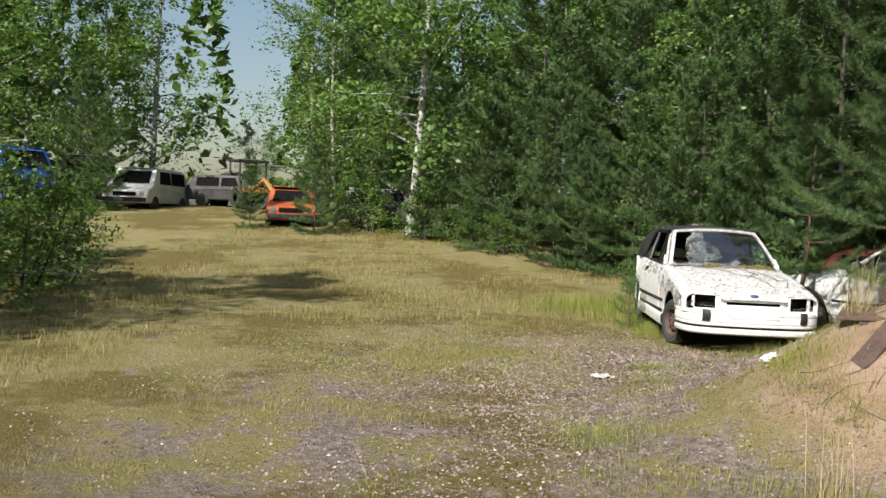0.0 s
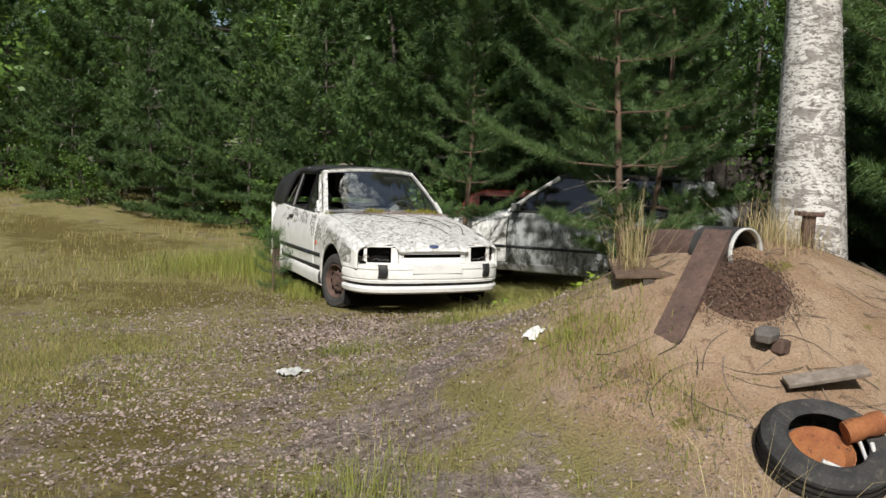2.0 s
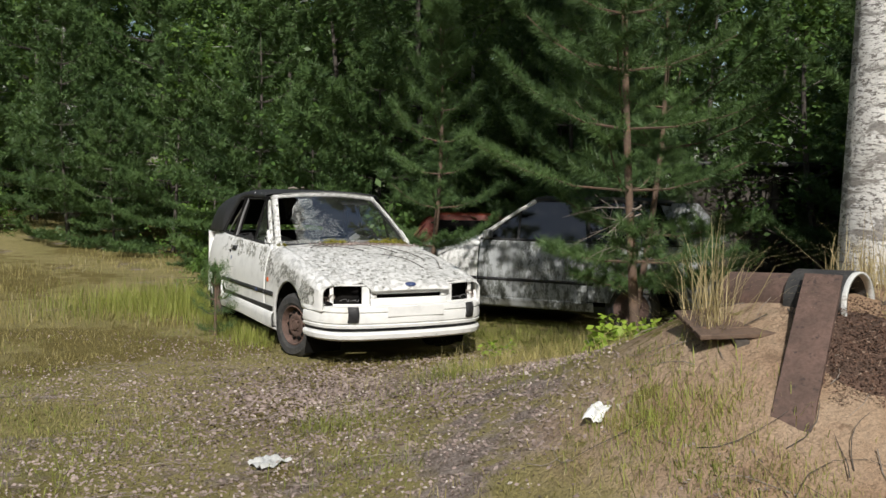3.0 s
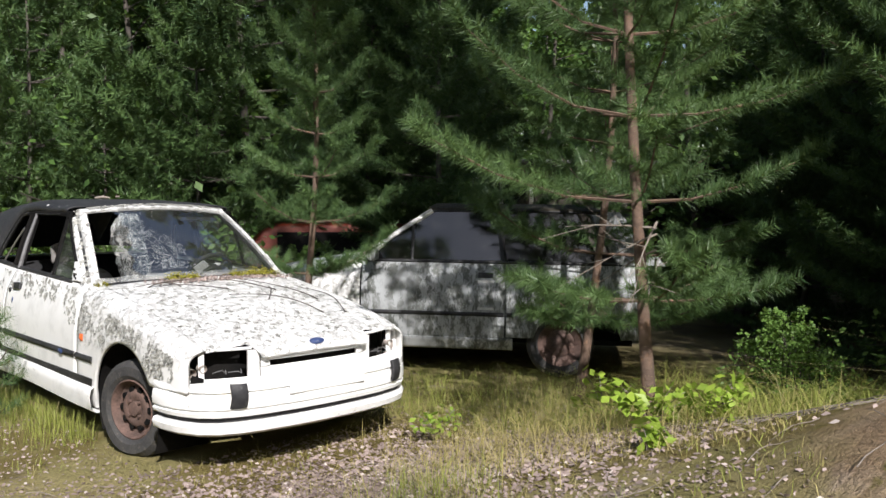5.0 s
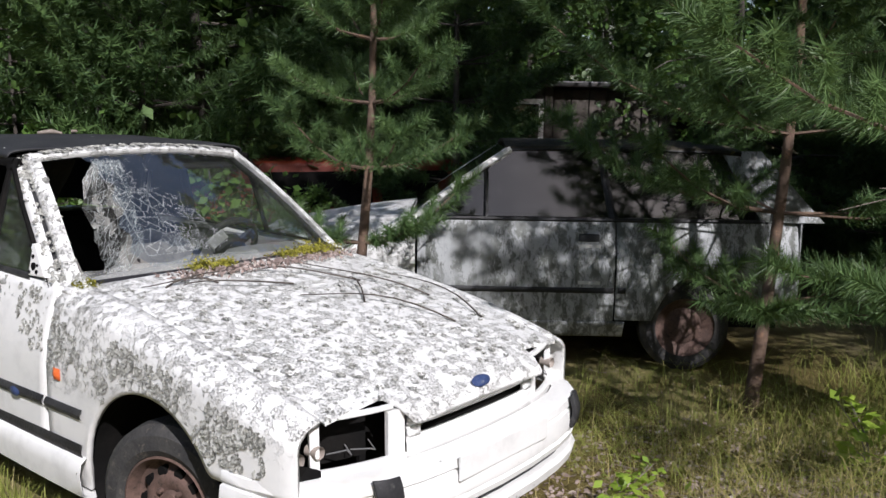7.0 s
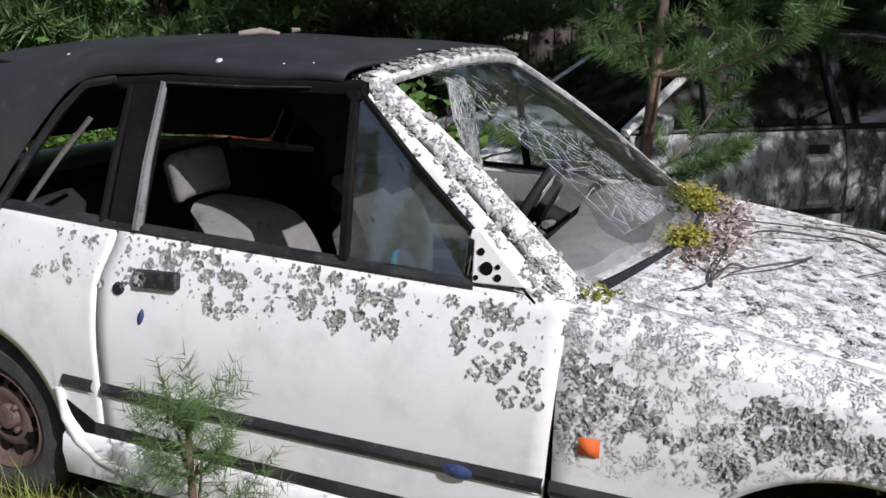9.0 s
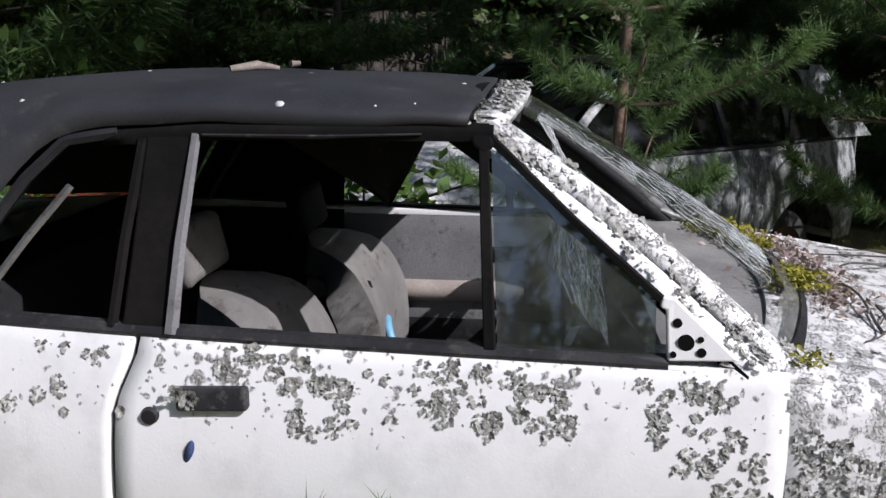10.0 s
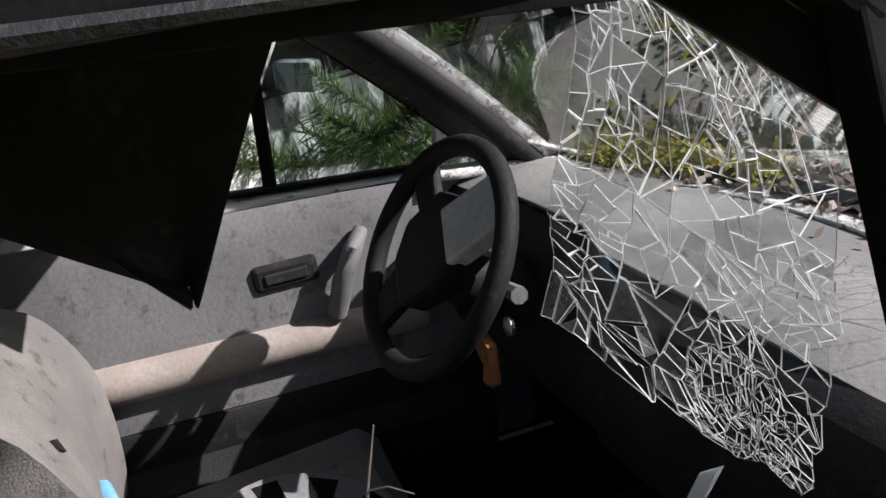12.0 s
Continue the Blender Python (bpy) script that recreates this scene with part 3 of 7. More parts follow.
# ---- car materials ----
def lichen_paint(name, mode, white=(0.80, 0.80, 0.78)):
    """White paint under grey lichen rosettes. mode: hood (all over), flank (upper band and wing), few."""
    k = Nodes(name)
    wv = k.warp(22, 0.035)
    d = k.voronoi(26, vec=wv)
    d2 = k.voronoi(47, vec=wv)
    clump = k.noise(3.4, 4, 0.6)
    z, y = k.axis(2), k.axis(1)
    if mode == "hood":
        thr = k.ramp(clump, 0.30, 0.72, 0.16, 0.50)
    elif mode == "flank":
        band = k.math("MULTIPLY", k.ramp(k.math("ADD", z, k.math("MULTIPLY", k.noise(5), 0.18)), 0.80, 0.96), k.ramp(y, 1.9, 2.15, 1.0, 0.45))
        wing = k.ramp(k.math("SUBTRACT", y, k.math("MULTIPLY", z, 0.35)), 0.15, 0.50, 0.85, 0.0)
        zone = k.math("MULTIPLY", k.math("MAXIMUM", band, wing), k.ramp(z, 0.50, 0.68))
        thr = k.math("MULTIPLY", zone, k.ramp(clump, 0.30, 0.68, 0.08, 0.42))
    elif mode == "wing":
        thr = k.math("MULTIPLY", k.ramp(k.math("ADD", z, k.math("MULTIPLY", k.noise(4), 0.3)), 0.66, 0.86), k.ramp(clump, 0.28, 0.70, 0.12, 0.46))
    else:
        thr = k.math("MULTIPLY", k.ramp(clump, 0.50, 0.75), 0.36)
    big = k.ramp(k.math("SUBTRACT", k.math("ADD", d, k.math("MULTIPLY", k.noise(75, 5, 0.8), 0.75)), thr), 0.30, 0.37, 1.0, 0.0)
    small = k.ramp(k.math("SUBTRACT", k.math("ADD", d2, k.math("MULTIPLY", k.noise(130, 4, 0.8), 0.7)), k.math("MULTIPLY", thr, 0.75)), 0.28, 0.35, 1.0, 0.0)
    if mode in ("hood", "wing"):
        fleck = k.ramp(k.noise(150, 5, 0.75, wv), 0.49, 0.60)
        area = k.math("MULTIPLY", k.ramp(k.noise(21, 5, 0.66), 0.46, 0.55, 0.02, 1.0), k.ramp(thr, 0.03, 0.24))
        big = k.math("MULTIPLY", big, k.ramp(k.noise(14, 3), 0.5, 0.6))
        small = k.math("MAXIMUM", k.math("MULTIPLY", small, 0.35), k.math("MULTIPLY", fleck, area))
    mask = k.math("MULTIPLY", k.math("MAXIMUM", big, small), k.ramp(k.noise(150, 3, 0.7), 0.38, 0.56, 0.15, 1.0))
    paint = k.mix(k.ramp(k.noise(6, 5, 0.65), 0.45, 0.72), white, tuple(0.86 * c for c in white))
    paint = k.mix(k.ramp(k.noise(2.1, 4), 0.62, 0.78, 0.0, 0.5), paint, (0.62, 0.58, 0.48))
    if mode in ("hood", "wing"):
        paint = k.mix(k.math("MULTIPLY", area, k.ramp(k.noise(45, 5, 0.75), 0.35, 0.6, 0.12, 0.55)), paint, (0.52, 0.515, 0.48))
    grey = k.mix(k.noise(60, 5, 0.7), (0.25, 0.247, 0.23), (0.56, 0.56, 0.515))
    grey = k.mix(k.ramp(k.noise(9), 0.6, 0.7, 0.0, 0.5), grey, (0.24, 0.235, 0.12))
    k.set(color=k.mix(mask, paint, grey), rough=k.ramp(mask, 0, 1, 0.38, 0.95), spec=0.4)
    k.bump(k.math("ADD", k.math("MULTIPLY", mask, k.noise(110, 5, 0.8)), k.math("MULTIPLY", k.noise(140, 2), 0.03)), 1.0, 0.012)
    return k.m


def glassy(name, rough=0.02, tint=(0.9, 0.95, 0.94), dust=0.12, ior=1.9):
    """A pane: clear, glossy, with a film of dust that catches light."""
    k = Nodes(name)
    tr = k.t.nodes.new("ShaderNodeBsdfTransparent")
    tr.inputs["Color"].default_value = (*tint, 1)
    gl = k.t.nodes.new("ShaderNodeBsdfGlossy")
    gl.inputs["Roughness"].default_value = rough
    lw = k.t.nodes.new("ShaderNodeLayerWeight")
    lw.inputs["Blend"].default_value = 0.5
    f0 = ((ior - 1) / (ior + 1)) ** 2
    sheen = k.math("ADD", k.math("MULTIPLY", k.math("POWER", lw.outputs["Facing"], 4.0), 1 - f0), f0)
    df = k.t.nodes.new("ShaderNodeBsdfDiffuse")
    df.inputs["Color"].default_value = (0.60, 0.60, 0.57, 1)
    m1, m2 = k.t.nodes.new("ShaderNodeMixShader"), k.t.nodes.new("ShaderNodeMixShader")
    k.link(k.ramp(k.noise(4.5, 6, 0.7), 0.35, 0.75, dust * 0.25, dust), m1.inputs[0])
    k.link(tr.outputs[0], m1.inputs[1])
    k.link(df.outputs[0], m1.inputs[2])
    k.link(sheen, m2.inputs[0])
    k.link(m1.outputs[0], m2.inputs[1])
    k.link(gl.outputs[0], m2.inputs[2])
    k.link(m2.outputs[0], k.out.inputs["Surface"])
    return k, m2


M_HOOD = lichen_paint("paint_under_lichen", "hood")
M_FLANK = lichen_paint("white_paint_flank", "flank")
M_WING = lichen_paint("white_paint_wing", "wing")
M_PAINT = lichen_paint("white_paint_front", "few")
M_GLASS = glassy("window_glass", 0.02, (0.9, 0.95, 0.94), 0.05, 1.75)[0].m
M_GLASS_DUSTY = glassy("dusty_glass", 0.03, (0.55, 0.6, 0.6), 0.06, 2.3)[0].m
M_SHARD = glassy("shattered_glass", 0.06, (0.90, 0.94, 0.94), 0.10, 1.5)[0].m
M_HAZE = glassy("crazed_glass", 0.20, (0.88, 0.92, 0.92), 0.55, 1.5)[0].m


def fracture(name, tone=0.9):
    """Edges of broken glass: they scatter light both ways."""
    k = Nodes(name)
    br, tl, mx = k.t.nodes.new("ShaderNodeBsdfDiffuse"), k.t.nodes.new("ShaderNodeBsdfTranslucent"), k.t.nodes.new("ShaderNodeMixShader")
    br.inputs["Color"].default_value = (tone, tone * 1.03, tone * 1.03, 1)
    tl.inputs["Color"].default_value = (tone, tone * 1.03, tone * 1.03, 1)
    mx.inputs[0].default_value = 0.6
    k.link(br.outputs[0], mx.inputs[1])
    k.link(tl.outputs[0], mx.inputs[2])
    k.link(mx.outputs[0], k.out.inputs["Surface"])
    return k.m


M_FRACTURE = fracture("glass_fracture")
M_FRACTURE_DULL = fracture("dull_glass_fracture", 0.50)
M_SCREEN = glassy("windscreen_glass", 0.015, (0.9, 0.95, 0.94), 0.06, 3.3)[0].m
M_TRIM = surf("black_trim", (0.022, 0.022, 0.024), (0.045, 0.045, 0.046), (0.07, 0.07, 0.066), 7, 90, 0.5, spec=0.25)
# near black: real black trim, and shade painted inside openings and the cabin
M_BLACK_AND_SHADE = surf("black_parts_and_shade", (0.008, 0.008, 0.008), (0.014, 0.013, 0.012), None, 5, 50, 0.9, spec=0.06)
M_TYRE = surf("tyre_rubber", (0.03, 0.03, 0.031), (0.055, 0.053, 0.05), (0.10, 0.09, 0.075), 9, 80, 0.8)
M_RUSTY = surf("rusted_steel", (0.10, 0.065, 0.052), (0.16, 0.10, 0.08), (0.06, 0.042, 0.036), 9, 70, 0.85, 0.15, 0.6)
M_RUST_RED = surf("bright_rust", (0.26, 0.09, 0.035), (0.36, 0.14, 0.05), (0.12, 0.05, 0.03), 11, 70, 0.85, 0.1, 0.6)
M_FABRIC_TOP = surf("black_soft_top", (0.020, 0.021, 0.024), (0.034, 0.035, 0.038), (0.05, 0.05, 0.05), 3, 220, 0.62, bump=0.35, dist=0.002, spec=0.5)
M_SEAT = surf("grey_seat_cloth", (0.19, 0.182, 0.172), (0.26, 0.248, 0.23), (0.13, 0.12, 0.105), 5, 260, 0.95, bump=0.8, dist=0.003, spec=0.1)
M_CABIN = surf("grey_door_card", (0.16, 0.16, 0.165), (0.22, 0.22, 0.22), (0.12, 0.115, 0.11), 5, 120, 0.8, bump=0.3)
M_BEIGE = surf("faded_armrest", (0.32, 0.275, 0.24), (0.40, 0.35, 0.31), None, 6, 120, 0.75)
# dash plastic; also puts shade into the rear bench and driver's headrest
M_DASH_AND_SHADE = surf("dark_dash_and_shade", (0.014, 0.014, 0.015), (0.024, 0.024, 0.025), (0.04, 0.038, 0.035), 5, 160, 0.65, spec=0.2)
M_DASHTOP = surf("sun_bleached_dash", (0.20, 0.20, 0.195), (0.30, 0.295, 0.28), None, 5, 120, 0.7)
M_PALE = surf("pale_plastic", (0.52, 0.53, 0.52), (0.66, 0.66, 0.63), (0.36, 0.34, 0.30), 9, 90, 0.6)
M_BLUE = surf("blue_hose", (0.13, 0.36, 0.55), (0.20, 0.45, 0.63), None, 14, 90, 0.5)
M_ORANGE = surf("orange_plastic", (0.75, 0.13, 0.03), (0.85, 0.19, 0.05), None, 14, 120, 0.35)
M_BADGE = surf("blue_badge", (0.03, 0.05, 0.14), (0.05, 0.08, 0.19), (0.25, 0.27, 0.30), 30, 120, 0.4)
M_STEEL = surf("dull_steel", (0.36, 0.36, 0.36), (0.48, 0.48, 0.47), (0.22, 0.16, 0.12), 16, 120, 0.4, 0.8)
M_MOSS = leafy("moss", (0.16, 0.17, 0.02), (0.30, 0.27, 0.04), 0.1, 0.9)
M_LICHEN = surf("lichen", (0.27, 0.27, 0.245), (0.47, 0.47, 0.425), (0.14, 0.137, 0.12), 40, 160, 0.95, bump=0.8)


# ---- the white convertible: nose towards -y, its right side towards -x ----
CAR = empty("convertible_car", "derelict white convertible overgrown with grey lichen, flat tyres, smashed windscreen", "car")
W_PTS = [(-0.86, 0.64), (-0.72, 0.735), (-0.5, 0.785), (0.0, 0.805), (0.7, 0.815), (1.4, 0.825), (2.1, 0.825), (2.6, 0.81), (3.0, 0.77), (3.25, 0.70)]


def flank(y, z):
    w = lerp(W_PTS, y)
    if z > 0.60:
        w -= 0.088 * ((z - 0.60) / 0.37) ** 1.9
    if z < 0.40:
        w -= 0.035 * ((0.40 - z) / 0.2) ** 2
    return w


def belt(y):
    return lerp([(0.60, 0.928), (0.9, 0.938), (1.92, 0.965), (2.6, 0.985), (3.2, 0.975)], y)


def arch(y, c, r=0.385):
    if c > 1:
        c, r = 2.545, 0.355
    d = abs(y - c)
    return 0.265 + math.sqrt(r * r - d * d) if d < r else 0.0


def hood_z(x, y):
    return lerp([(-0.80, 0.632), (-0.77, 0.672), (-0.68, 0.712), (-0.45, 0.778), (-0.2, 0.835), (0.0, 0.872), (0.3, 0.922), (0.62, 0.962)], y) - 0.034 * (abs(x) / 0.66) ** 2.4


def glass_x(z):
    """Half width of the cabin's sides above the belt."""
    return 0.742 - 0.128 * max(0, (z - 0.95) / 0.43) ** 1.15


SKIRT = 0.19
for s in (-1, 1):
    side = "right" if s < 0 else "left"
    # front wing, rolled over the top to the hood's seam
    ys = steps(-0.66, -0.36, 5)[:-1] + steps(-0.36, 0.41, 34)[:-1] + steps(0.41, 0.672, 6)

    def wing(y, v, s=s):
        lo = max(0.46 if y < -0.3 else SKIRT, arch(y, 0.03))
        top = hood_z(0.66, y)
        sh = top - 0.075
        if v <= 0.7:
            z = lo + (sh - lo) * v / 0.7
            return (s * flank(y, z), y, z)
        a = (v - 0.7) / 0.3 * math.pi / 2
        x0 = flank(y, sh)
        return (s * (0.655 + (x0 - 0.655) * math.cos(a)), y, sh + (top + 0.004 - sh) * math.sin(a))

    Geo().grid(wing, ys, steps(0, 0.7, 9)[:-1] + steps(0.7, 1.0, 7)).build("front_wing", M_WING, CAR, "white wing with lichen rosettes" if s < 0 else "", 50, 0.02)
    # door
    def door(y, v, s=s):
        z = 0.30 + (belt(y) - 0.30) * v
        y2 = y + 0.015 * math.sin(z * 5) * (y < 1.4) - 0.045 * smooth01((z - 0.80) / 0.16) * smooth01((y - 1.6) / 0.4)
        return (s * (flank(y2, z) + 0.001), y2, z)

    d_ob = Geo().grid(door, steps(0.682, 2.022, 30), steps(0, 1, 16)).build("door", M_FLANK, CAR, "white door, rosettes of lichen below the window" if s < 0 else "", 50, 0.03)
    # rear quarter
    ys = steps(2.034, 2.92, 40) + steps(2.95, 3.2, 5)

    def quarter(y, v, s=s):
        lo = max(SKIRT + 0.02, arch(y, 2.43))
        z = lo + (belt(y) - lo) * v
        y2 = y - 0.045 * smooth01((z - 0.80) / 0.16) * smooth01((2.2 - y) / 0.16)
        return (s * flank(y2, z), y2, z)

    Geo().grid(quarter, ys, steps(0, 1, 14)).build("rear_quarter", M_FLANK, CAR, "", 50, 0.02)
    # rubbing strip, lower stripe, sill skirt
    g = Geo()
    for y0, y1 in ((0.42, 0.675), (0.69, 2.015), (2.05, 2.17)):
        g.grid(lambda y, v: (s * (flank(y, 0.5) + 0.004 + 0.012 * math.sin(math.pi * v)), y, 0.476 + 0.042 * v), steps(y0, y1, 8), steps(0, 1, 4))
    g.build("rubbing_strip", M_TRIM, d_ob, "black rubber rubbing strip", 30)
    Geo().grid(lambda y, v: (s * (flank(y, 0.36) + 0.004 + 0.006 * math.sin(math.pi * v)), y, 0.332 + 0.050 * v), steps(0.43, 2.06, 12), steps(0, 1, 3)).build("sill_stripe", M_TRIM, CAR, "", 30)
    sk = [(0.0, 0.345), (0.022, 0.325), (0.030, 0.28), (0.020, 0.20), (-0.02, 0.175), (-0.06, 0.18)]
    Geo().grid(lambda y, i: (s * (flank(y, 0.36) + sk[i][0]), y, sk[i][1] - 0.01 * math.sin(y * 3)), steps(0.42, 2.18, 14), range(len(sk))).build("sill_skirt", M_PAINT, CAR, "", 40, 0.008)
    fin = [(1.90, 0.245, 0.030), (2.04, 0.275, 0.030), (2.12, 0.315, 0.026), (2.17, 0.38, 0.022), (2.195, 0.47, 0.016)]
    Geo().tube([(s * (flank(y, 0.36) + 0.004), y, z) for y, z, r in fin], [r for y, z, r in fin], 10).build("skirt_fin", M_PAINT, CAR, "", 50)
    # near-black piece paints the shade in the skirt's recess
    Geo().prism([(1.93, 0.30), (2.13, 0.33), (2.18, 0.44), (2.08, 0.39)], lambda y, z: (s * (flank(y, 0.36) + 0.006), y, z), lambda y, z: (s * (flank(y, 0.36) - 0.02), y, z)).build("skirt_recess", M_BLACK_AND_SHADE, CAR, "", 0)
    # wheels: tyre, rusted steel rim with slots, hub
    for yc in (0.0, 2.53):
        t = Geo().lathe([(0.165, -0.07), (0.19, -0.085), (0.25, -0.09), (0.282, -0.06), (0.289, 0.0), (0.282, 0.055), (0.25, 0.085), (0.20, 0.088), (0.178, 0.075), (0.172, 0.05)], (0, 0, 0), "x", 44, s)
        t.v = [(x * (1 + 0.25 * max(0, -z - 0.12) / 0.17), y, max(z, -0.268)) for x, y, z in t.v]
        wh = t.build("wheel", M_TYRE, CAR, "flat cracked tyre on a rusted rim", 30)
        wh.matrix_basis = pose(s * 0.70, yc, 0.268, 0, 0, 16 if yc < 1 else 0)
        r = Geo().lathe([(0.176, 0.074), (0.168, 0.078), (0.158, 0.062), (0.150, 0.030), (0.128, 0.020), (0.118, 0.030), (0.100, 0.048), (0.078, 0.052), (0.060, 0.046), (0.045, 0.040), (0.040, 0.060), (0.026, 0.064), (0.0, 0.062)], (0, 0, 0), "x", 40, s)
        r.build("rim", M_RUSTY, wh, "rusted steel rim", 35)
        # rim holes are near-black discs: their shade is painted
        for i in range(10):
            a = 2 * math.pi * i / 10
            Geo().lathe([(0.0, 0.046), (0.019, 0.046), (0.019, 0.02)], (0, 0.112 * math.cos(a), 0.112 * math.sin(a)), "x", 10, s).build("vent_hole", M_BLACK_AND_SHADE, wh, "", 0)
        for i in range(4):
            a = 2 * math.pi * (i + 0.5) / 4
            Geo().lathe([(0.0, 0.062), (0.010, 0.060), (0.011, 0.045)], (0, 0.056 * math.cos(a), 0.056 * math.sin(a)), "x", 6, s).build("wheel_nut", M_RUSTY, wh, "", 0)
    # wheel house and inner body behind the panels, coloured near black for shade
    for yc in (0.03, 2.545):
        Geo().grid(lambda a, w: (s * w, yc + 0.40 * math.cos(a), 0.265 + 0.40 * math.sin(a)), steps(-0.5, math.pi + 0.5, 20), (0.45, 0.775)).build("wheel_house", M_BLACK_AND_SHADE, CAR, "", 40)
    Geo().box((s * 0.755, 1.36, 0.42), (0.03, 1.5, 0.34)).box((s * 0.68, 0.67, 0.56), (0.10, 0.05, 0.5)).build("inner_sill", M_BLACK_AND_SHADE, CAR, "", 0)
    # wing repeater lamp
    Geo().grid(lambda y, v: (s * (flank(y, 0.62) + 0.004 + 0.012 * math.sin(math.pi * min(1, max(0, (y - 0.563) / 0.05))) * math.sin(math.pi * v)), y, 0.598 + 0.045 * v), steps(0.563, 0.613, 5), steps(0, 1, 5)).build("repeater_lamp", M_ORANGE, CAR, "orange wing repeater lamp", 50)

# hood with seams to both wings
def lip(x, y):
    """The hood's front edge is cut back over the headlamps."""
    return max(y, -0.795 + 0.125 * smooth01((abs(x) - 0.36) / 0.05))


Geo().grid(lambda x, y: (x, lip(x, y) + (0.0 if y < 0.3 else -0.16 * (1 - (x / 0.648) ** 2) * (y - 0.3) / 0.34), hood_z(x, lip(x, y))), steps(-0.648, -0.42, 6)[:-1] + steps(-0.42, -0.35, 4)[:-1] + steps(-0.35, 0.35, 14)[:-1] + steps(0.35, 0.42, 4)[:-1] + steps(0.42, 0.648, 6), [-0.80, -0.79, -0.775, -0.75] + steps(-0.70, 0.64, 26)).build("hood", M_HOOD, CAR, "white hood crusted with grey lichen and dead twigs", 60, 0.012)
# cowl under the windscreen
Geo().grid(lambda x, v: (x, 0.66 - 0.17 * (1 - (x / 0.7) ** 2) + 0.10 * v - 0.02, hood_z(x, 0.6) - 0.02 + 0.008 * v), steps(-0.70, 0.70, 16), steps(0, 1, 4)).build("cowl", M_HOOD, CAR, "", 60, 0.01)


def nose_y(x):
    return -0.765 + 0.17 * (abs(x) / 0.76) ** 3


# nose: headlamp bezels, grille panel with its slot
def panel(g, x0, x1, z0, z1, n=6, back=0.0):
    g.grid(lambda x, z: (x, nose_y(x) + back + 0.02 * (z - 0.5), z), steps(x0, x1, n), steps(z0, z1, 3))


g = Geo()
panel(g, -0.355, 0.355, 0.49, 0.572)
panel(g, -0.355, 0.355, 0.606, 0.640)
panel(g, -0.355, -0.305, 0.57, 0.608, 2)
panel(g, 0.305, 0.355, 0.57, 0.608, 2)
g.build("grille_panel", M_PAINT, CAR, "white panel grille", 40, 0.02)
# near-black sheets stand for the shade behind the grille and nose
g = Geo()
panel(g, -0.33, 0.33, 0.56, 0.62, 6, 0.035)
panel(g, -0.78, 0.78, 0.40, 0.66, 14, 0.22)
g.build("grille_void", M_BLACK_AND_SHADE, CAR, "", 0)
for s in (-1, 1):
    g = Geo()
    A = lambda a, b: (s * a, s * b) if s > 0 else (s * b, s * a)
    panel(g, *A(0.36, 0.765), 0.485, 0.525, 8)
    panel(g, *A(0.36, 0.425), 0.52, 0.668, 3, 0.01)
    panel(g, *A(0.40, 0.765), 0.672, 0.686, 8, 0.015)
    panel(g, *A(0.648, 0.676), 0.52, 0.678, 2, 0.01)
    panel(g, *A(0.745, 0.765), 0.52, 0.678, 2, 0.01)
    lamp = g.build("headlamp", M_PAINT, CAR, "empty headlamp housing with loose wires", 40, 0.025, 0.004)
    # near-black backing sheets give the empty lamp housing its shade
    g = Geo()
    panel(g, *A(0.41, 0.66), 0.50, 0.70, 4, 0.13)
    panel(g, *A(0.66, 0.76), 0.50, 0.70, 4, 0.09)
    g.build("housing", M_BLACK_AND_SHADE, lamp, "", 0)
    g = Geo()
    for i in range(2):
        x0 = s * (0.49 + 0.08 * i)
        g.tube([(x0, nose_y(x0) + 0.10, 0.54), (x0 + 0.02, nose_y(x0) + 0.03, 0.555 + 0.012 * (i % 3)), (x0 + 0.05, nose_y(x0) + 0.04, 0.54), (x0 + 0.08, nose_y(x0) + 0.10, 0.55)], 0.0025, 5)
    g.build("wire", M_CABIN, lamp, "", 50)
    g = Geo()
    x0 = s * 0.695
    g.lathe([(0.026, 0.0), (0.026, 0.05), (0.012, 0.05)], (x0, nose_y(x0) + 0.03, 0.555), "y", 14).lathe([(0.02, 0.0), (0.02, 0.05), (0.0, 0.05)], (s * 0.655, nose_y(0.655) + 0.0, 0.585), "y", 12)
    g.build("lamp_socket", M_BEIGE, lamp, "", 40)

# bumper: swept round the nose
CORNER = [(-0.800, -0.37), (-0.792, -0.48), (-0.768, -0.59), (-0.715, -0.70), (-0.635, -0.775), (-0.53, -0.818), (-0.40, -0.846), (-0.2, -0.866), (0.0, -0.872)]
PLAN = CORNER + [(-x, y) for x, y in CORNER[:-1][::-1]]


def sweep(g, prof, plan=PLAN, grow=0.0):
    n = len(plan)

    def at(i, j):
        x, y = plan[i]
        a, b = plan[max(0, i - 1)], plan[min(n - 1, i + 1)]
        d = Vector((b[0] - a[0], b[1] - a[1])).normalized()
        o, z = prof[j]
        return (x + d.y * (o + grow), y - d.x * (o + grow), z)

    g.grid(at, range(n), range(len(prof)))


bump = Geo()
sweep(bump, [(-0.09, 0.512), (-0.02, 0.510), (0.0, 0.500), (0.004, 0.472), (-0.010, 0.467), (-0.010, 0.461), (0.006, 0.456), (0.012, 0.415), (0.010, 0.380), (-0.002, 0.374), (-0.002, 0.366), (0.010, 0.360), (0.004, 0.338), (-0.02, 0.334)])
bump_ob = bump.build("bumper", M_PAINT, CAR, "white plastic front bumper with grooves", 30, 0.012)
g = Geo()
sweep(g, [(-0.05, 0.338), (-0.022, 0.336), (-0.022, 0.306), (-0.05, 0.304)])
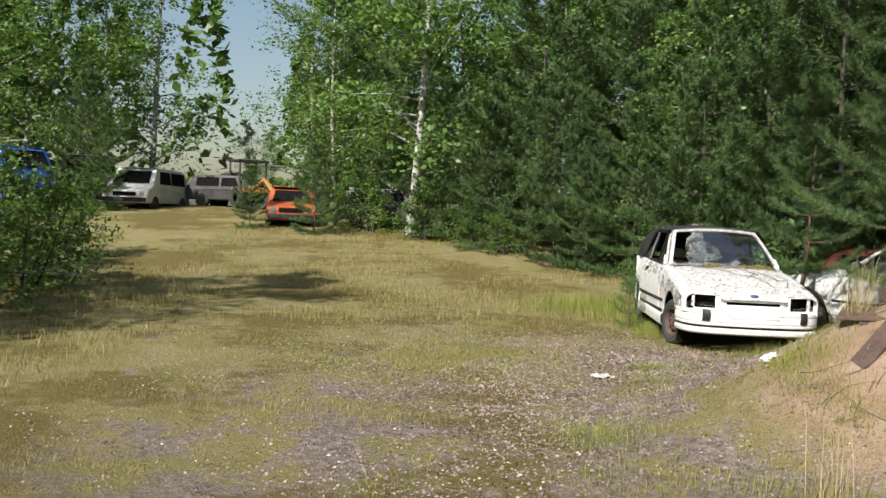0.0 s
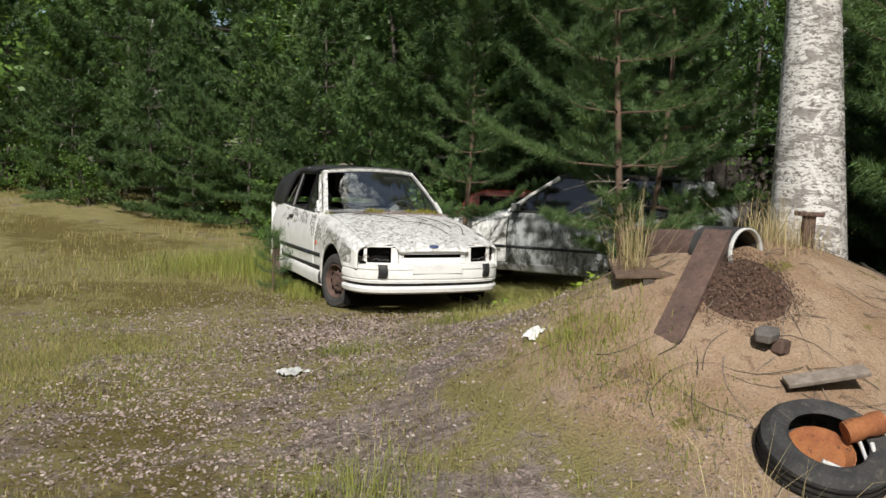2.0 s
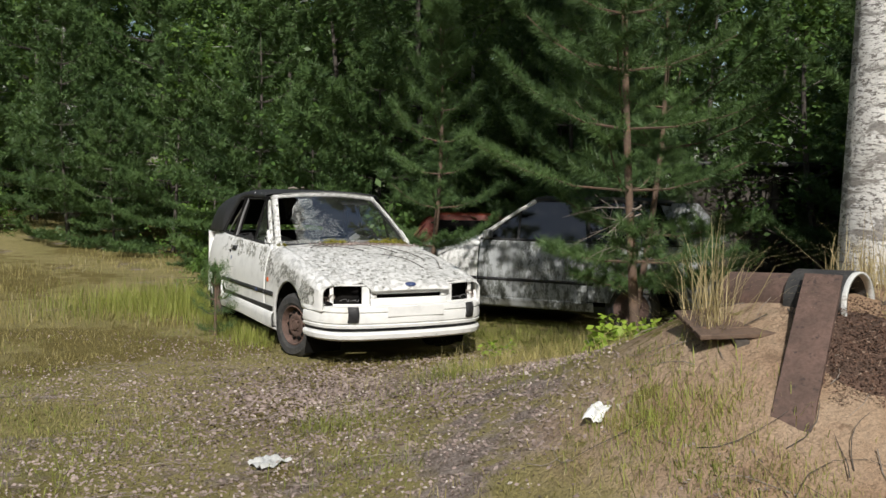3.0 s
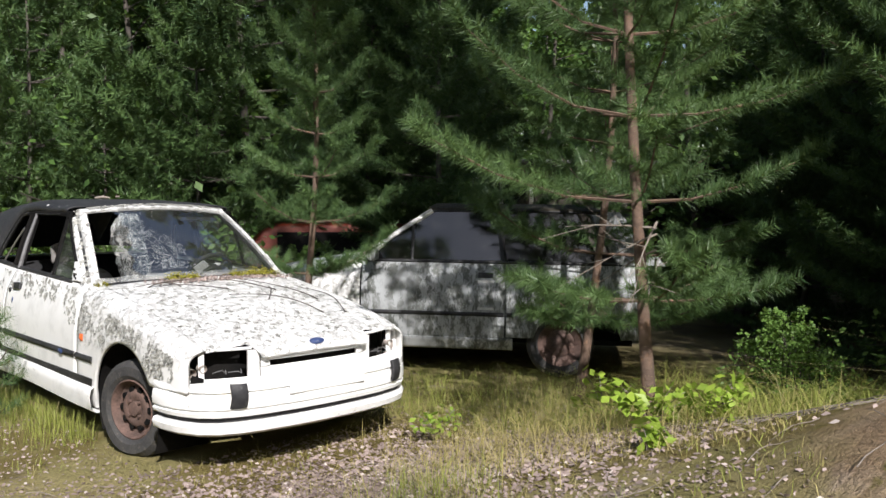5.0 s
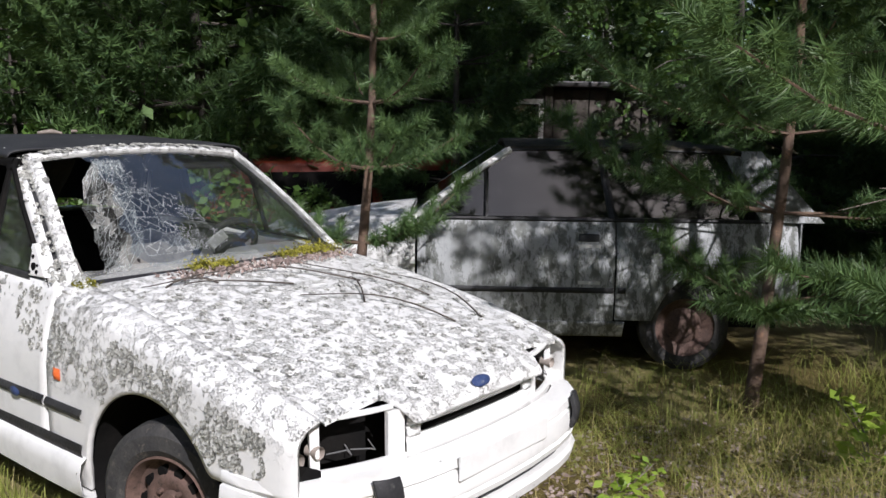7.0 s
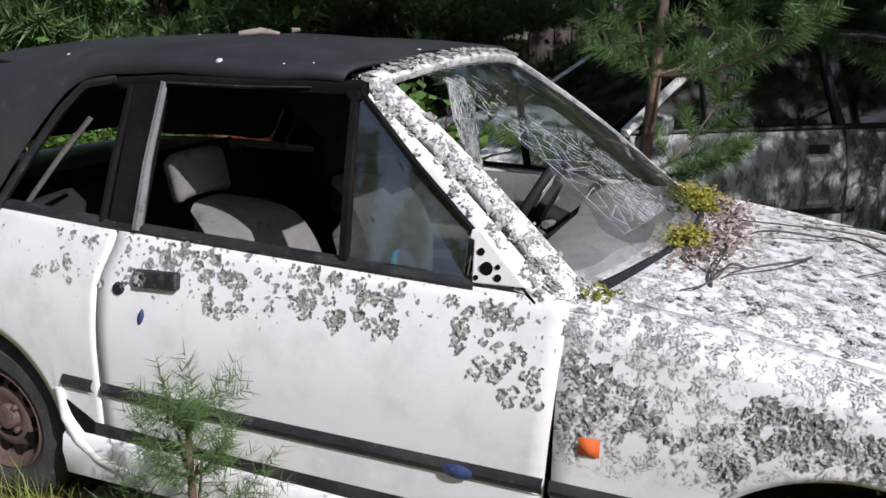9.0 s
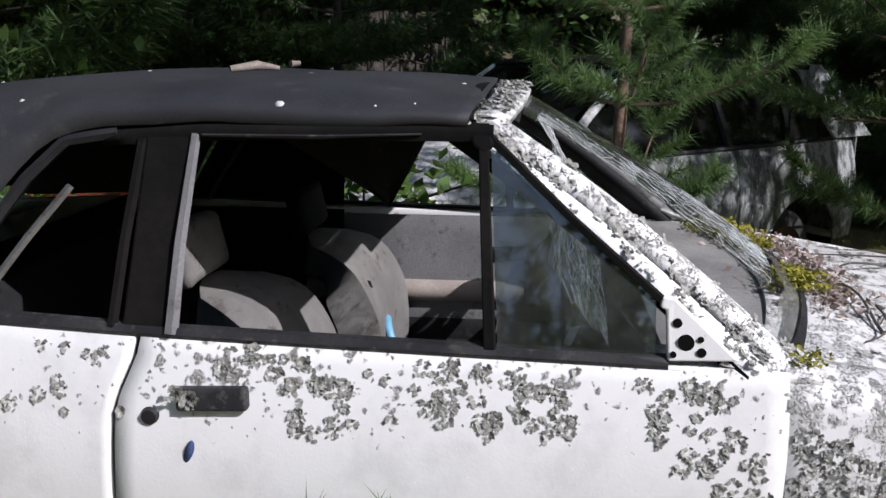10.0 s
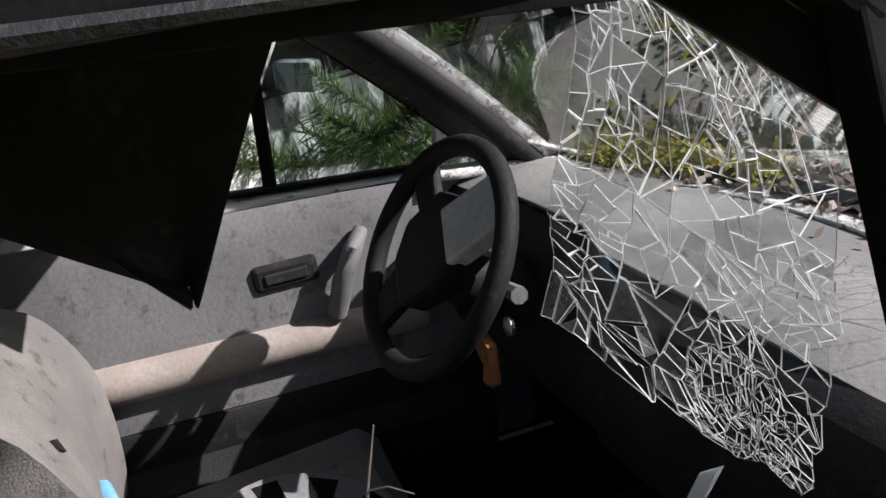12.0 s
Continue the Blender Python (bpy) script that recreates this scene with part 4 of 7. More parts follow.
g.build("dark_groove", M_TRIM, bump_ob, "", 30)
g = Geo()
sweep(g, [(-0.03, 0.308), (0.002, 0.305), (0.012, 0.285), (0.004, 0.250), (-0.025, 0.232), (-0.08, 0.228)])
g.build("spoiler_lip", M_PAINT, CAR, "", 30, 0.01)
for s in (-1, 1):
    Geo().grid(lambda a, b: (s * (0.505 + 0.085 * a), -0.832 + 0.035 * abs(a) ** 2 - 0.032 * math.sin(math.pi * (0.12 + 0.76 * b)), 0.385 + 0.135 * b), steps(0, 1, 4), steps(0, 1, 6)).build("overrider", M_TRIM, bump_ob, "black bumper overrider", 40, 0.02, 0.004)
Geo().box((0.0, -0.880, 0.472), (0.52, 0.012, 0.085)).build("plate_base", M_WING, bump_ob, "blank dirty white plate", 0, 0, 0.004)
Geo().lathe([(0.0, 0.008), (0.75, 0.006), (1.0, 0.0)], (0, 0, 0), "z", 28).build("hood_badge", M_BADGE, CAR, "faded blue oval badge", 40).matrix_basis = pose(0.0, -0.768, 0.684, 50, 0, 0) @ Matrix.Diagonal((0.052, 0.022, 0.9, 1))
# near-black plate painted as the shade in the tear beside the bumper
Geo().prism([(-0.66, 0.515), (-0.72, 0.51), (-0.70, 0.55), (-0.66, 0.535)], lambda a, b: (a, nose_y(a) - 0.012, b), lambda a, b: (a, nose_y(a) + 0.02, b)).build("bumper_bracket", M_BLACK_AND_SHADE, CAR, "", 0)

# ---- windscreen frame ----
def ws(u, v):
    """The windscreen's surface: u from -1 (right) to 1, v from the cowl up to the header."""
    bow = 1 - u * u
    x = u * (0.675 + (0.525 - 0.675) * v)
    y = (0.655 - 0.165 * bow) + ((1.245 - 0.045 * bow) - (0.655 - 0.165 * bow)) * v
    z = (0.935 + 0.03 * bow) + ((1.385 + 0.035 * bow) - (0.935 + 0.03 * bow)) * v - 0.0 + 0.02 * math.sin(math.pi * v)
    return Vector((x, y, z))


for s in (-1, 1):
    # screen pillar and the outer rail, a dark slit between them
    def pil(v, j, s=s):
        p = ws(s, v)
        o = [(0.0, -0.005, -0.02), (-0.006, -0.010, 0.010), (0.022, 0.005, 0.016), (0.036, 0.030, 0.004), (0.036, 0.034, -0.02)][j]
        return (p.x + s * o[0], p.y + o[1], p.z + o[2])

    Geo().grid(pil, steps(-0.05, 1.03, 14), range(5)).build("screen_pillar", M_WING, CAR, "screen pillar thick with lichen" if s < 0 else "", 60, 0.008)

    def rail(v, j, s=s):
        p = ws(s, v)
        o = [(0.046, 0.056, -0.016), (0.048, 0.058, 0.006), (0.060, 0.074, 0.003), (0.070, 0.098, -0.010), (0.066, 0.098, -0.03)][j]
        return (p.x + s * o[0], p.y + o[1], p.z + o[2])

    Geo().grid(rail, steps(-0.02, 1.0, 14), range(5)).build("drip_rail", M_PAINT, CAR, "", 60, 0.006)

    def seal(v, j, s=s):
        p = ws(s, v)
        o = [(0.030, 0.036, -0.012), (0.048, 0.050, -0.016), (0.062, 0.088, -0.020), (0.060, 0.098, -0.032), (0.02, 0.07, -0.036), (0.0, 0.02, -0.026)][j]
        return (p.x + s * o[0], p.y + o[1], p.z + o[2])

    Geo().grid(seal, steps(0.0, 1.0, 10), range(6)).build("pillar_seal", M_TRIM, CAR, "", 40, 0.004)
    def inner(v, j, s=s):
        p = ws(s, v)
        o = [(0.074, 0.102, -0.004), (0.072, 0.106, -0.030), (0.03, 0.078, -0.030), (0.008, 0.036, -0.028), (0.0, -0.004, -0.024)][j]
        return (p.x + s * o[0], p.y + o[1], p.z + o[2])

    Geo().grid(inner, steps(-0.02, 1.05, 10), range(5)).build("pillar_lining", M_BLACK_AND_SHADE, CAR, "", 40, 0.003)
    Geo().tube([ws(s * 0.985, v) + Vector((s * 0.012, 0.036, -0.014)) for v in steps(0.02, 1.03, 9)], 0.022, 8).build("pillar_trim", M_DASH_AND_SHADE, CAR, "", 50)
for s in (-1, 1):
    foot = [Vector((s * 0.655, 0.60, 0.942)), Vector((s * 0.735, 0.66, 0.905)), Vector((s * 0.655, 0.72, 0.985)), Vector((s * 0.748, 0.80, 0.945))]
    Geo().grid(lambda a, b: (foot[0] * (1 - a) + foot[1] * a) * (1 - b) + (foot[2] * (1 - a) + foot[3] * a) * b + Vector((0, 0, 0.012 * math.sin(math.pi * a))), steps(0, 1, 6), steps(0, 1, 5)).build("pillar_foot", M_WING, CAR, "", 60, 0.01)
for s in (-1, 1):
    # capping that joins the wing, the door's top edge and the pillar
    Geo().grid(lambda y, a: (s * (flank(y, 0.93) + 0.002 - (flank(y, 0.93) - 0.655) * a), y, lerp([(0.62, 0.930), (0.75, 0.936), (0.93, 0.945)], y) - 0.014 * (1 - a) ** 3 + 0.006 * a), steps(0.60, 0.93, 8), steps(0, 1, 6)).build("door_capping", M_WING, CAR, "", 60, 0.02)
# header rail
def header(u, j):
    p = ws(u, 1.0)
    o = [(-0.012, -0.012), (-0.018, 0.006), (0.01, 0.020), (0.05, 0.020), (0.075, 0.006), (0.05, -0.02)][j]
    return (p.x * (1.0 + 0.06 * (j > 1)), p.y + o[0], p.z + o[1])


Geo().grid(header, steps(-1.0, 1.0, 20), range(6)).build("screen_header", M_HOOD, CAR, "", 60, 0.006)
Geo().tube([ws(u, 1.0) + Vector((0, 0.042, -0.002)) for u in steps(-1.03, 1.03, 14)], 0.022, 8).build("header_trim", M_DASH_AND_SHADE, CAR, "", 50)
Geo().grid(lambda u, j: (ws(u, 1.0).x * (1.07, 1.06, 1.02, 1.0)[j], ws(u, 1.0).y + (0.082, 0.080, 0.030, -0.004)[j], ws(u, 1.0).z + (0.012, -0.018, -0.024, -0.018)[j]), steps(-1.03, 1.03, 14), range(4)).build("header_lining", M_BLACK_AND_SHADE, CAR, "", 40, 0.004)
Geo().grid(lambda u, j: (ws(u, 0.0).x, ws(u, 0.0).y + (-0.03, 0.0, 0.03)[j], ws(u, 0.0).z + (-0.012, 0.004, -0.01)[j]), steps(-0.92, 0.92, 16), range(3)).build("screen_gasket", M_TRIM, CAR, "", 40, 0.004)

# ---- windscreen glass: clear on the far side, shattered and sagging on the near side ----
Geo().grid(lambda a, v: ws(-0.97 + 1.1 * a, v * (1 + 0.5 * noise.noise((a * 6, 1.0, 1.0)))), steps(0, 1, 24), steps(0.01, 0.07, 3)).build("glass_remnant", M_HAZE, CAR, "", 60).visible_shadow = False
Geo().grid(lambda a, v: ws(-0.62 + (0.03 * math.sin(v * 31) - 0.04 * math.sin(v * 7)) * (1 - a) + (0.97 + 0.62) * a, v), steps(0, 1, 20), steps(0.04, 0.97, 24)).build("windscreen", M_SCREEN, CAR, "clear unbroken part of the windscreen", 60).visible_shadow = False


def sag(a, v):
    """The shattered sheet hangs from the header into the cabin, torn along its outer edge."""
    left = Vector((lerp([(0, -0.095), (0.25, -0.117), (0.6, -0.155), (0.75, -0.175), (1, -0.19)], v), lerp([(0, 1.125), (0.8, 1.125), (1, 1.16)], v), 0.955 + 0.435 * v))
    right = Vector((lerp([(0, -0.355), (0.25, -0.39), (0.6, -0.425), (0.8, -0.415), (1, -0.30)], v), lerp([(0, 0.97), (0.35, 1.01), (0.75, 1.07), (1, 1.165)], v), 0.805 + 0.585 * v))
    r = 0.018 * noise.noise((a * 3.1, v * 3.7, 2.0)) + 0.006 * noise.noise((a * 13, v * 15, 4.0))
    tear = 0.02 * noise.noise((v * 14, 0.3, 5.0)) * a + 0.03 * noise.noise((a * 9, 2.2, 6.0)) * (1 - v)
    return left + (right - left) * a + Vector((tear, r, tear * 0.7))


# the sheet's shards: straight breaks that split it again and again, finest low down by the torn corner
rng = np.random.default_rng(5)
WIDE, TALL = 0.34, 0.52


def cut(poly, c, nrm):
    """Splits a convex outline by the line through c across nrm."""
    sides = ([], [])
    for i, p in enumerate(poly):
        q = poly[(i + 1) % len(poly)]
        dp, dq = (p - c) @ nrm, (q - c) @ nrm
        sides[0 if dp >= 0 else 1].append(p)
        if dp * dq < 0:
            x = p + (q - p) * (dp / (dp - dq))
            sides[0].append(x)
            sides[1].append(x)
    return [np.array(k) for k in sides if len(k) > 2]


def shard_size(p):
    """Grain of the breakage over the sheet, in metres."""
    a, v = p[0] / WIDE, p[1] / TALL
    k = 0.034 + 0.026 * noise.noise((a * 3.3, v * 3.9, 7.0))
    for ca, cv, r, fine in ((0.70, 0.16, 0.20, 0.011), (0.88, 0.10, 0.16, 0.010), (0.25, 0.62, 0.12, 0.016), (0.62, 0.70, 0.16, 0.017), (0.93, 0.42, 0.13, 0.014)):
        w = smooth01(1.4 - math.hypot(a - ca, v - cv) / r)
        k = k * (1 - w) + fine * w
    return k


def shatter(poly):
    c = poly.mean(0)
    q = poly - np.roll(poly, 1, 0)
    area = 0.5 * abs(sum(poly[i - 1][0] * poly[i][1] - poly[i][0] * poly[i - 1][1] for i in range(len(poly))))
    if area < shard_size(c) ** 2 * rng.uniform(0.45, 1.7):
        return [poly]
    w, axes = np.linalg.eigh(np.cov((poly - c).T) + np.eye(2) * 1e-9)
    d = axes[:, 1] if rng.uniform() < 0.85 else axes[:, 0]
    t = rng.normal() * 0.32
    d = np.array([d[0] * math.cos(t) - d[1] * math.sin(t), d[0] * math.sin(t) + d[1] * math.cos(t)])
    halves = cut(poly, c + q[0] * rng.normal() * 0.10, d)
    return sum((shatter(h) for h in halves), []) if len(halves) == 2 else [poly]


clear_g, haze_g, bright_g, dull_g = Geo(), Geo(), Geo(), Geo()
lay = lambda p: sag(min(1.0, max(0.0, p[0] / WIDE)), p[1] / TALL)
for poly in shatter(np.array([(0.0, 0.02 * TALL), (WIDE, 0.02 * TALL), (WIDE, 0.97 * TALL), (0.0, 0.97 * TALL)])):
    c = poly.mean(0)
    tip = Vector(rng.normal(size=3) * 0.0009)
    g = haze_g if noise.noise((c[0] * 11, c[1] * 9, 3.0)) + rng.normal() * 0.16 + 0.5 * (c[1] / TALL - 0.5) > 0.08 else clear_g
    base = len(g.v)
    g.v += [tuple(lay(p) + tip) for p in poly]
    g.f.append([base + i for i in range(len(poly))])
    for i, p in enumerate(poly):
        q = poly[(i + 1) % len(poly)]
        w = (0.0003, 0.0006, 0.0010, 0.0018)[int(rng.choice(4, p=(0.48, 0.27, 0.15, 0.10)))]
        w *= min(1.0, shard_size(c) / 0.026)
        ip, iq = p + (c - p) / np.linalg.norm(c - p) * w * 1.3, q + (c - q) / np.linalg.norm(c - q) * w * 1.3
        up = Vector((0.0, 0.0012, 0.0006)) + tip
        edge_g = bright_g if rng.uniform() < 0.66 else dull_g
        base = len(edge_g.v)
        edge_g.v += [tuple(lay(p) + tip), tuple(lay(q) + tip), tuple(lay(iq) + up), tuple(lay(ip) + up)]
        edge_g.f.append([base, base + 1, base + 2, base + 3])
for g, m, lab in ((clear_g, M_SHARD, "shattered sheet of windscreen glass sagging inwards"), (haze_g, M_HAZE, "whitened crazed pieces of the windscreen")):
    ob = g.build("shattered_glass", m, CAR, lab, 0)
    ob.visible_shadow, ob["kind"] = False, "stuff"
for g, m in ((bright_g, M_FRACTURE), (dull_g, M_FRACTURE_DULL)):
    g.build("fracture_web", m, CAR, "", 0)["kind"] = "stuff"

# cracks that run on into the pane from its broken edge, thinning out across it
crack_g = Geo()
for poly in shatter(np.array([(0.10, 0.06), (0.40, 0.06), (0.34, 0.50), (0.10, 0.50)])):
    c = poly.mean(0)
    reach = 0.20 + 0.13 * math.sin(9 * c[1] + 0.6) + 0.05 * rng.normal()
    for i, p in enumerate(poly):
        q = poly[(i + 1) % len(poly)]
        if c[0] - 0.10 > reach or rng.uniform() > 1.0 - 0.7 * (c[0] - 0.10) / 0.30:
            continue
        ends = [ws(-0.60 + (k[0] - 0.10) / 0.52, k[1] / 0.54) + Vector((0, -0.002, 0.003)) for k in (p, q)]
        crack_g.tube(ends, rng.choice([0.0002, 0.0003, 0.0006]), 3, False)
crack_g.build("pane_cracks", M_FRACTURE, CAR, "", 0)["kind"] = "stuff"

# ---- near and far sides above the belt ----
for s in (-1, 1):
    G = lambda y, z, o=0.0: (s * (glass_x(z) + o), y, z)
    # belt moulding
    Geo().grid(lambda y, j: (s * (flank(y, belt(y)) + (0.004, 0.010, 0.004, -0.02)[j]), y, belt(y) + (-0.012, 0.0, 0.014, 0.016)[j]), steps(0.90, 2.46, 20), range(4)).build("belt_moulding", M_TRIM, CAR, "", 40, 0.004)
    # mirror triangle; near-black discs paint the shade in its bolt holes
    tri = [(0.765, 0.952), (0.902, 0.948), (0.906, 1.045), (0.918, 1.050), (0.914, 1.070), (0.890, 1.068)]
    Geo().prism(tri, lambda y, z: G(y, z, 0.012), lambda y, z: G(y, z, -0.012)).build("mirror_plate", M_PAINT, CAR, "white mirror base plate with bolt holes, mirror gone" if s < 0 else "", 0, 0, 0.004)
    for y, z, r in ((0.868, 0.985, 0.016), (0.885, 1.022, 0.009), (0.84, 0.992, 0.006), (0.838, 0.967, 0.009), (0.892, 0.962, 0.006)):
        Geo().lathe([(0.0, 0.0142), (r, 0.0142), (r, 0.0)], G(y, z), "x", 14, s).build("bolt_hole", M_BLACK_AND_SHADE, CAR, "", 0)
    # vent pane and divider bar
    vent = [(1.235, 0.962), (0.925, 0.957), (0.925, 1.062), (1.222, 1.325), (1.258, 1.345)]
    ob = Geo().prism(vent, lambda y, z: G(y, z, 0.002), lambda y, z: G(y, z, -0.002)).build("vent_window", M_GLASS_DUSTY if s < 0 else M_GLASS, CAR, "dusty fixed vent window" if s < 0 else "", 0)
    ob.visible_shadow = False
    Geo().tube([G(1.250, 0.955), G(1.262, 1.15), G(1.275, 1.372)], [0.017, 0.016, 0.015], 4).build("divider_bar", M_BLACK_AND_SHADE, CAR, "black window divider", 0, 0, 0.003)
    Geo().tube([G(0.915, 1.062), G(1.09, 1.208), G(1.258, 1.362), G(1.33, 1.380)], 0.010, 5).build("vent_frame", M_BLACK_AND_SHADE, CAR, "", 40)
    # door post: black trim with the pale grey seal
    post = [(2.020, 0.97), (1.915, 0.97), (1.882, 1.368), (1.985, 1.362)]
    Geo().prism(post, lambda y, z: G(y, z, 0.008), lambda y, z: G(y, z, -0.03)).build("door_post", M_BLACK_AND_SHADE, CAR, "black centre post trim", 0, 0, 0.006)
    Geo().tube([G(1.912, 0.965, 0.004), G(1.899, 1.15, 0.006), G(1.878, 1.366, 0.004)], [0.016, 0.013, 0.011], 6).build("post_seal", M_CABIN, CAR, "pale grey weathered door seal", 40)
    # quarter window frame
    Geo().tube([G(2.042, 0.975), G(2.022, 1.15), G(1.994, 1.355)], 0.012, 6).build("quarter_frame", M_BLACK_AND_SHADE, CAR, "", 40)
    Geo().tube([G(2.455, 0.985), G(2.36, 1.12), G(2.25, 1.27), G(2.165, 1.350), G(2.05, 1.368)], 0.014, 6).build("quarter_rail", M_TRIM, CAR, "", 40)
    Geo().tube([G(2.38, 0.98, -0.03), G(2.26, 1.14, -0.035), G(2.17, 1.25, -0.04)], 0.009, 5).build("roof_lever", M_STEEL, CAR, "", 40)
    # added black sheet shuts the far quarter window to keep the cabin dark
    if s > 0:
        Geo().prism([(1.87, 0.962), (2.45, 0.985), (2.24, 1.27), (2.16, 1.345), (1.82, 1.372)], lambda y, z: G(y, z, -0.004), lambda y, z: G(y, z, -0.012)).build("quarter_blind", M_BLACK_AND_SHADE, CAR, "", 0)
    # side roof rail
    Geo().grid(lambda y, j: (s * (glass_x(1.37) + (0.004, 0.012, 0.010, -0.030, -0.034)[j]), y, lerp([(1.26, 1.388), (1.85, 1.384), (2.1, 1.368)], y) + (0.004, -0.010, -0.030, -0.034, 0.0)[j]), steps(1.255, 2.08, 12), range(5)).build("roof_rail", M_BLACK_AND_SHADE, CAR, "black roof rail with a loose seal" if s < 0 else "", 40, 0.006)
    Geo().tube([G(1.40, 1.372, 0.014), G(1.60, 1.366, 0.017), G(1.86, 1.366, 0.015)], [0.0025, 0.004, 0.0035], 6).build("rail_seal", M_TRIM, CAR, "", 40)
    Geo().prism([(1.258, 1.392), (1.305, 1.394), (1.300, 1.352), (1.272, 1.332), (1.250, 1.350)], lambda y, z: G(y, z, 0.012), lambda y, z: G(y, z, -0.02)).build("corner_seal", M_BLACK_AND_SHADE, CAR, "black rubber corner seal" if s < 0 else "", 0, 0, 0.008)
    Geo().lathe([(0.0, 0.006), (0.7, 0.005), (1.0, 0.0)], (0, 0, 0), "x", 18, s).build("strip_badge", M_BADGE, CAR, "", 40).matrix_basis = pose(s * (flank(0.9, 0.5) + 0.015), 0.90, 0.494) @ Matrix.Diagonal((1, 0.040, 0.019, 1))
    # handle, lock and lever
    hx = lambda y, z: flank(y, z)
    Geo().prism([(1.735, 0.828), (1.885, 0.822), (1.892, 0.866), (1.74, 0.872)], lambda y, z: (s * (hx(y, z) + 0.020), y, z), lambda y, z: (s * (hx(y, z) - 0.01), y, z)).build("door_handle", M_TRIM, d_ob if s > 0 else CAR, "black door handle dusted with lichen", 0, 0, 0.007, 3)
    Geo().lathe([(0.0, 0.010), (0.016, 0.010), (0.020, 0.0)], (s * hx(1.946, 0.805), 1.946, 0.805), "x", 16, s).build("door_lock", M_TRIM, CAR, "", 30)
    Geo().lathe([(0.0, 0.006), (0.8, 0.005), (1.0, 0.0)], (0, 0, 0), "x", 14, s).build("lock_cap", M_BADGE, CAR, "", 30).matrix_basis = pose(s * hx(1.86, 0.735), 1.862, 0.735, 18, 0, 0) @ Matrix.Diagonal((1, 0.010, 0.028, 1))

# ---- soft top ----
def top_edge(y):
    z = lerp([(1.2, 1.388), (1.7, 1.390), (2.05, 1.378), (2.17, 1.355), (2.25, 1.285), (2.36, 1.14), (2.46, 1.0), (2.7, 0.99), (3.1, 0.985)], y)
    x = glass_x(z) + 0.014 - 0.02 * smooth01((y - 2.7) / 0.5)
    return x, z


def soft(y, a):
    x, z = top_edge(y)
    crown = lerp([(1.2, 1.432), (1.5, 1.458), (1.86, 1.472), (2.24, 1.470), (2.54, 1.455), (2.85, 1.41), (2.98, 1.33), (3.08, 1.16), (3.13, 1.02)], y)
    c, d = math.cos(a), math.sin(a)
    q = 0.52 if y < 2.2 else 0.46
    px = math.copysign(abs(c) ** q, c) * x
    fold = 0.004 * math.sin(y * 9 + 3 * c) + 0.003 * noise.noise((px * 6, y * 5, 1.0))
    if abs(c) > 0.97 and y < 2.1:
        fold += 0.006 * noise.noise((y * 9, 0, 3))
    return (px, y + 0.02 * (1 - d), z + max(0, crown - z) * d ** (0.55 if y < 2.2 else 0.7) + fold)


TOP = Geo().grid(soft, steps(1.288, 3.12, 50), [math.pi * i / 34 for i in range(35)]).build("soft_top", M_FABRIC_TOP, CAR, "black fabric soft top, closed and sagging", 60, 0.012)
# rear deck and tail
Geo().grid(lambda x, y: (x * (1 - 0.15 * smooth01((y - 3.0) / 0.3)), y, 0.985 - 0.02 * (x / 0.7) ** 2 - 0.5 * max(0, y - 3.18) ** 1.2), steps(-0.73, 0.73, 12), steps(2.95, 3.26, 6)).build("boot_lid", M_HOOD, CAR, "", 50, 0.01)
Geo().grid(lambda x, z: (x, 3.24 - 0.12 * (abs(x) / 0.75) ** 3, z), steps(-0.75, 0.75, 10), steps(0.25, 0.97, 8)).build("tail_panel", M_PAINT, CAR, "", 50, 0.01)


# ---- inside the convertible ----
# floor and bulkheads are near black: cabin shade put into their colour
Geo().box((0, 1.75, 0.215), (1.5, 2.5, 0.03)).build("floor_pan", M_BLACK_AND_SHADE, CAR, "", 0)
Geo().grid(lambda x, z: (x, 0.66 + 0.02 * (z - 0.5), z), steps(-0.66, 0.66, 6), steps(0.2, 0.90, 5)).build("bulkhead", M_BLACK_AND_SHADE, CAR, "", 0, 0.02)
Geo().grid(lambda x, z: (x, 2.62 + 0.08 * z, z), steps(-0.72, 0.72, 6), steps(0.2, 0.99, 5)).build("rear_bulkhead", M_BLACK_AND_SHADE, CAR, "", 0, 0.02)
# dashboard: bleached top, dark face
dash = [(0.60, 0.925), (0.70, 0.938), (0.80, 0.932), (0.885, 0.912)]
face = [(0.885, 0.912), (0.92, 0.885), (0.93, 0.80), (0.93, 0.72), (0.90, 0.62), (0.84, 0.55), (0.72, 0.50)]
Geo().grid(lambda x, j: (x, dash[j][0] - 0.10 * (1 - (x / 0.7) ** 2) * (j == 0), dash[j][1] + 0.012 * math.sin(3 * x + 1) + (0.03 if 0.15 < x < 0.58 and j > 1 else 0)), steps(-0.70, 0.70, 28), range(4)).build("dash_top", M_DASHTOP, CAR, "sun-bleached dashboard top", 50, 0.01)
Geo().grid(lambda x, j: (x, face[j][0] + (0.02 if abs(x) < 0.14 else 0), face[j][1] + (0.03 if 0.15 < x < 0.58 and j < 2 else 0)), steps(-0.70, 0.70, 28), range(7)).build("dashboard", M_DASH_AND_SHADE, CAR, "dark plastic dashboard", 40, 0.01)
Geo().box((0.0, 1.12, 0.38), (0.24, 0.62, 0.28)).build("centre_console", M_DASH_AND_SHADE, CAR, "", 0, 0, 0.03)
# steering wheel facing the driver's seat
sw_m = pose(0.33, 1.085, 0.905, -62, 0, 4) @ pose(0, 0, 0, 0, 0, 48)
rim = Geo()
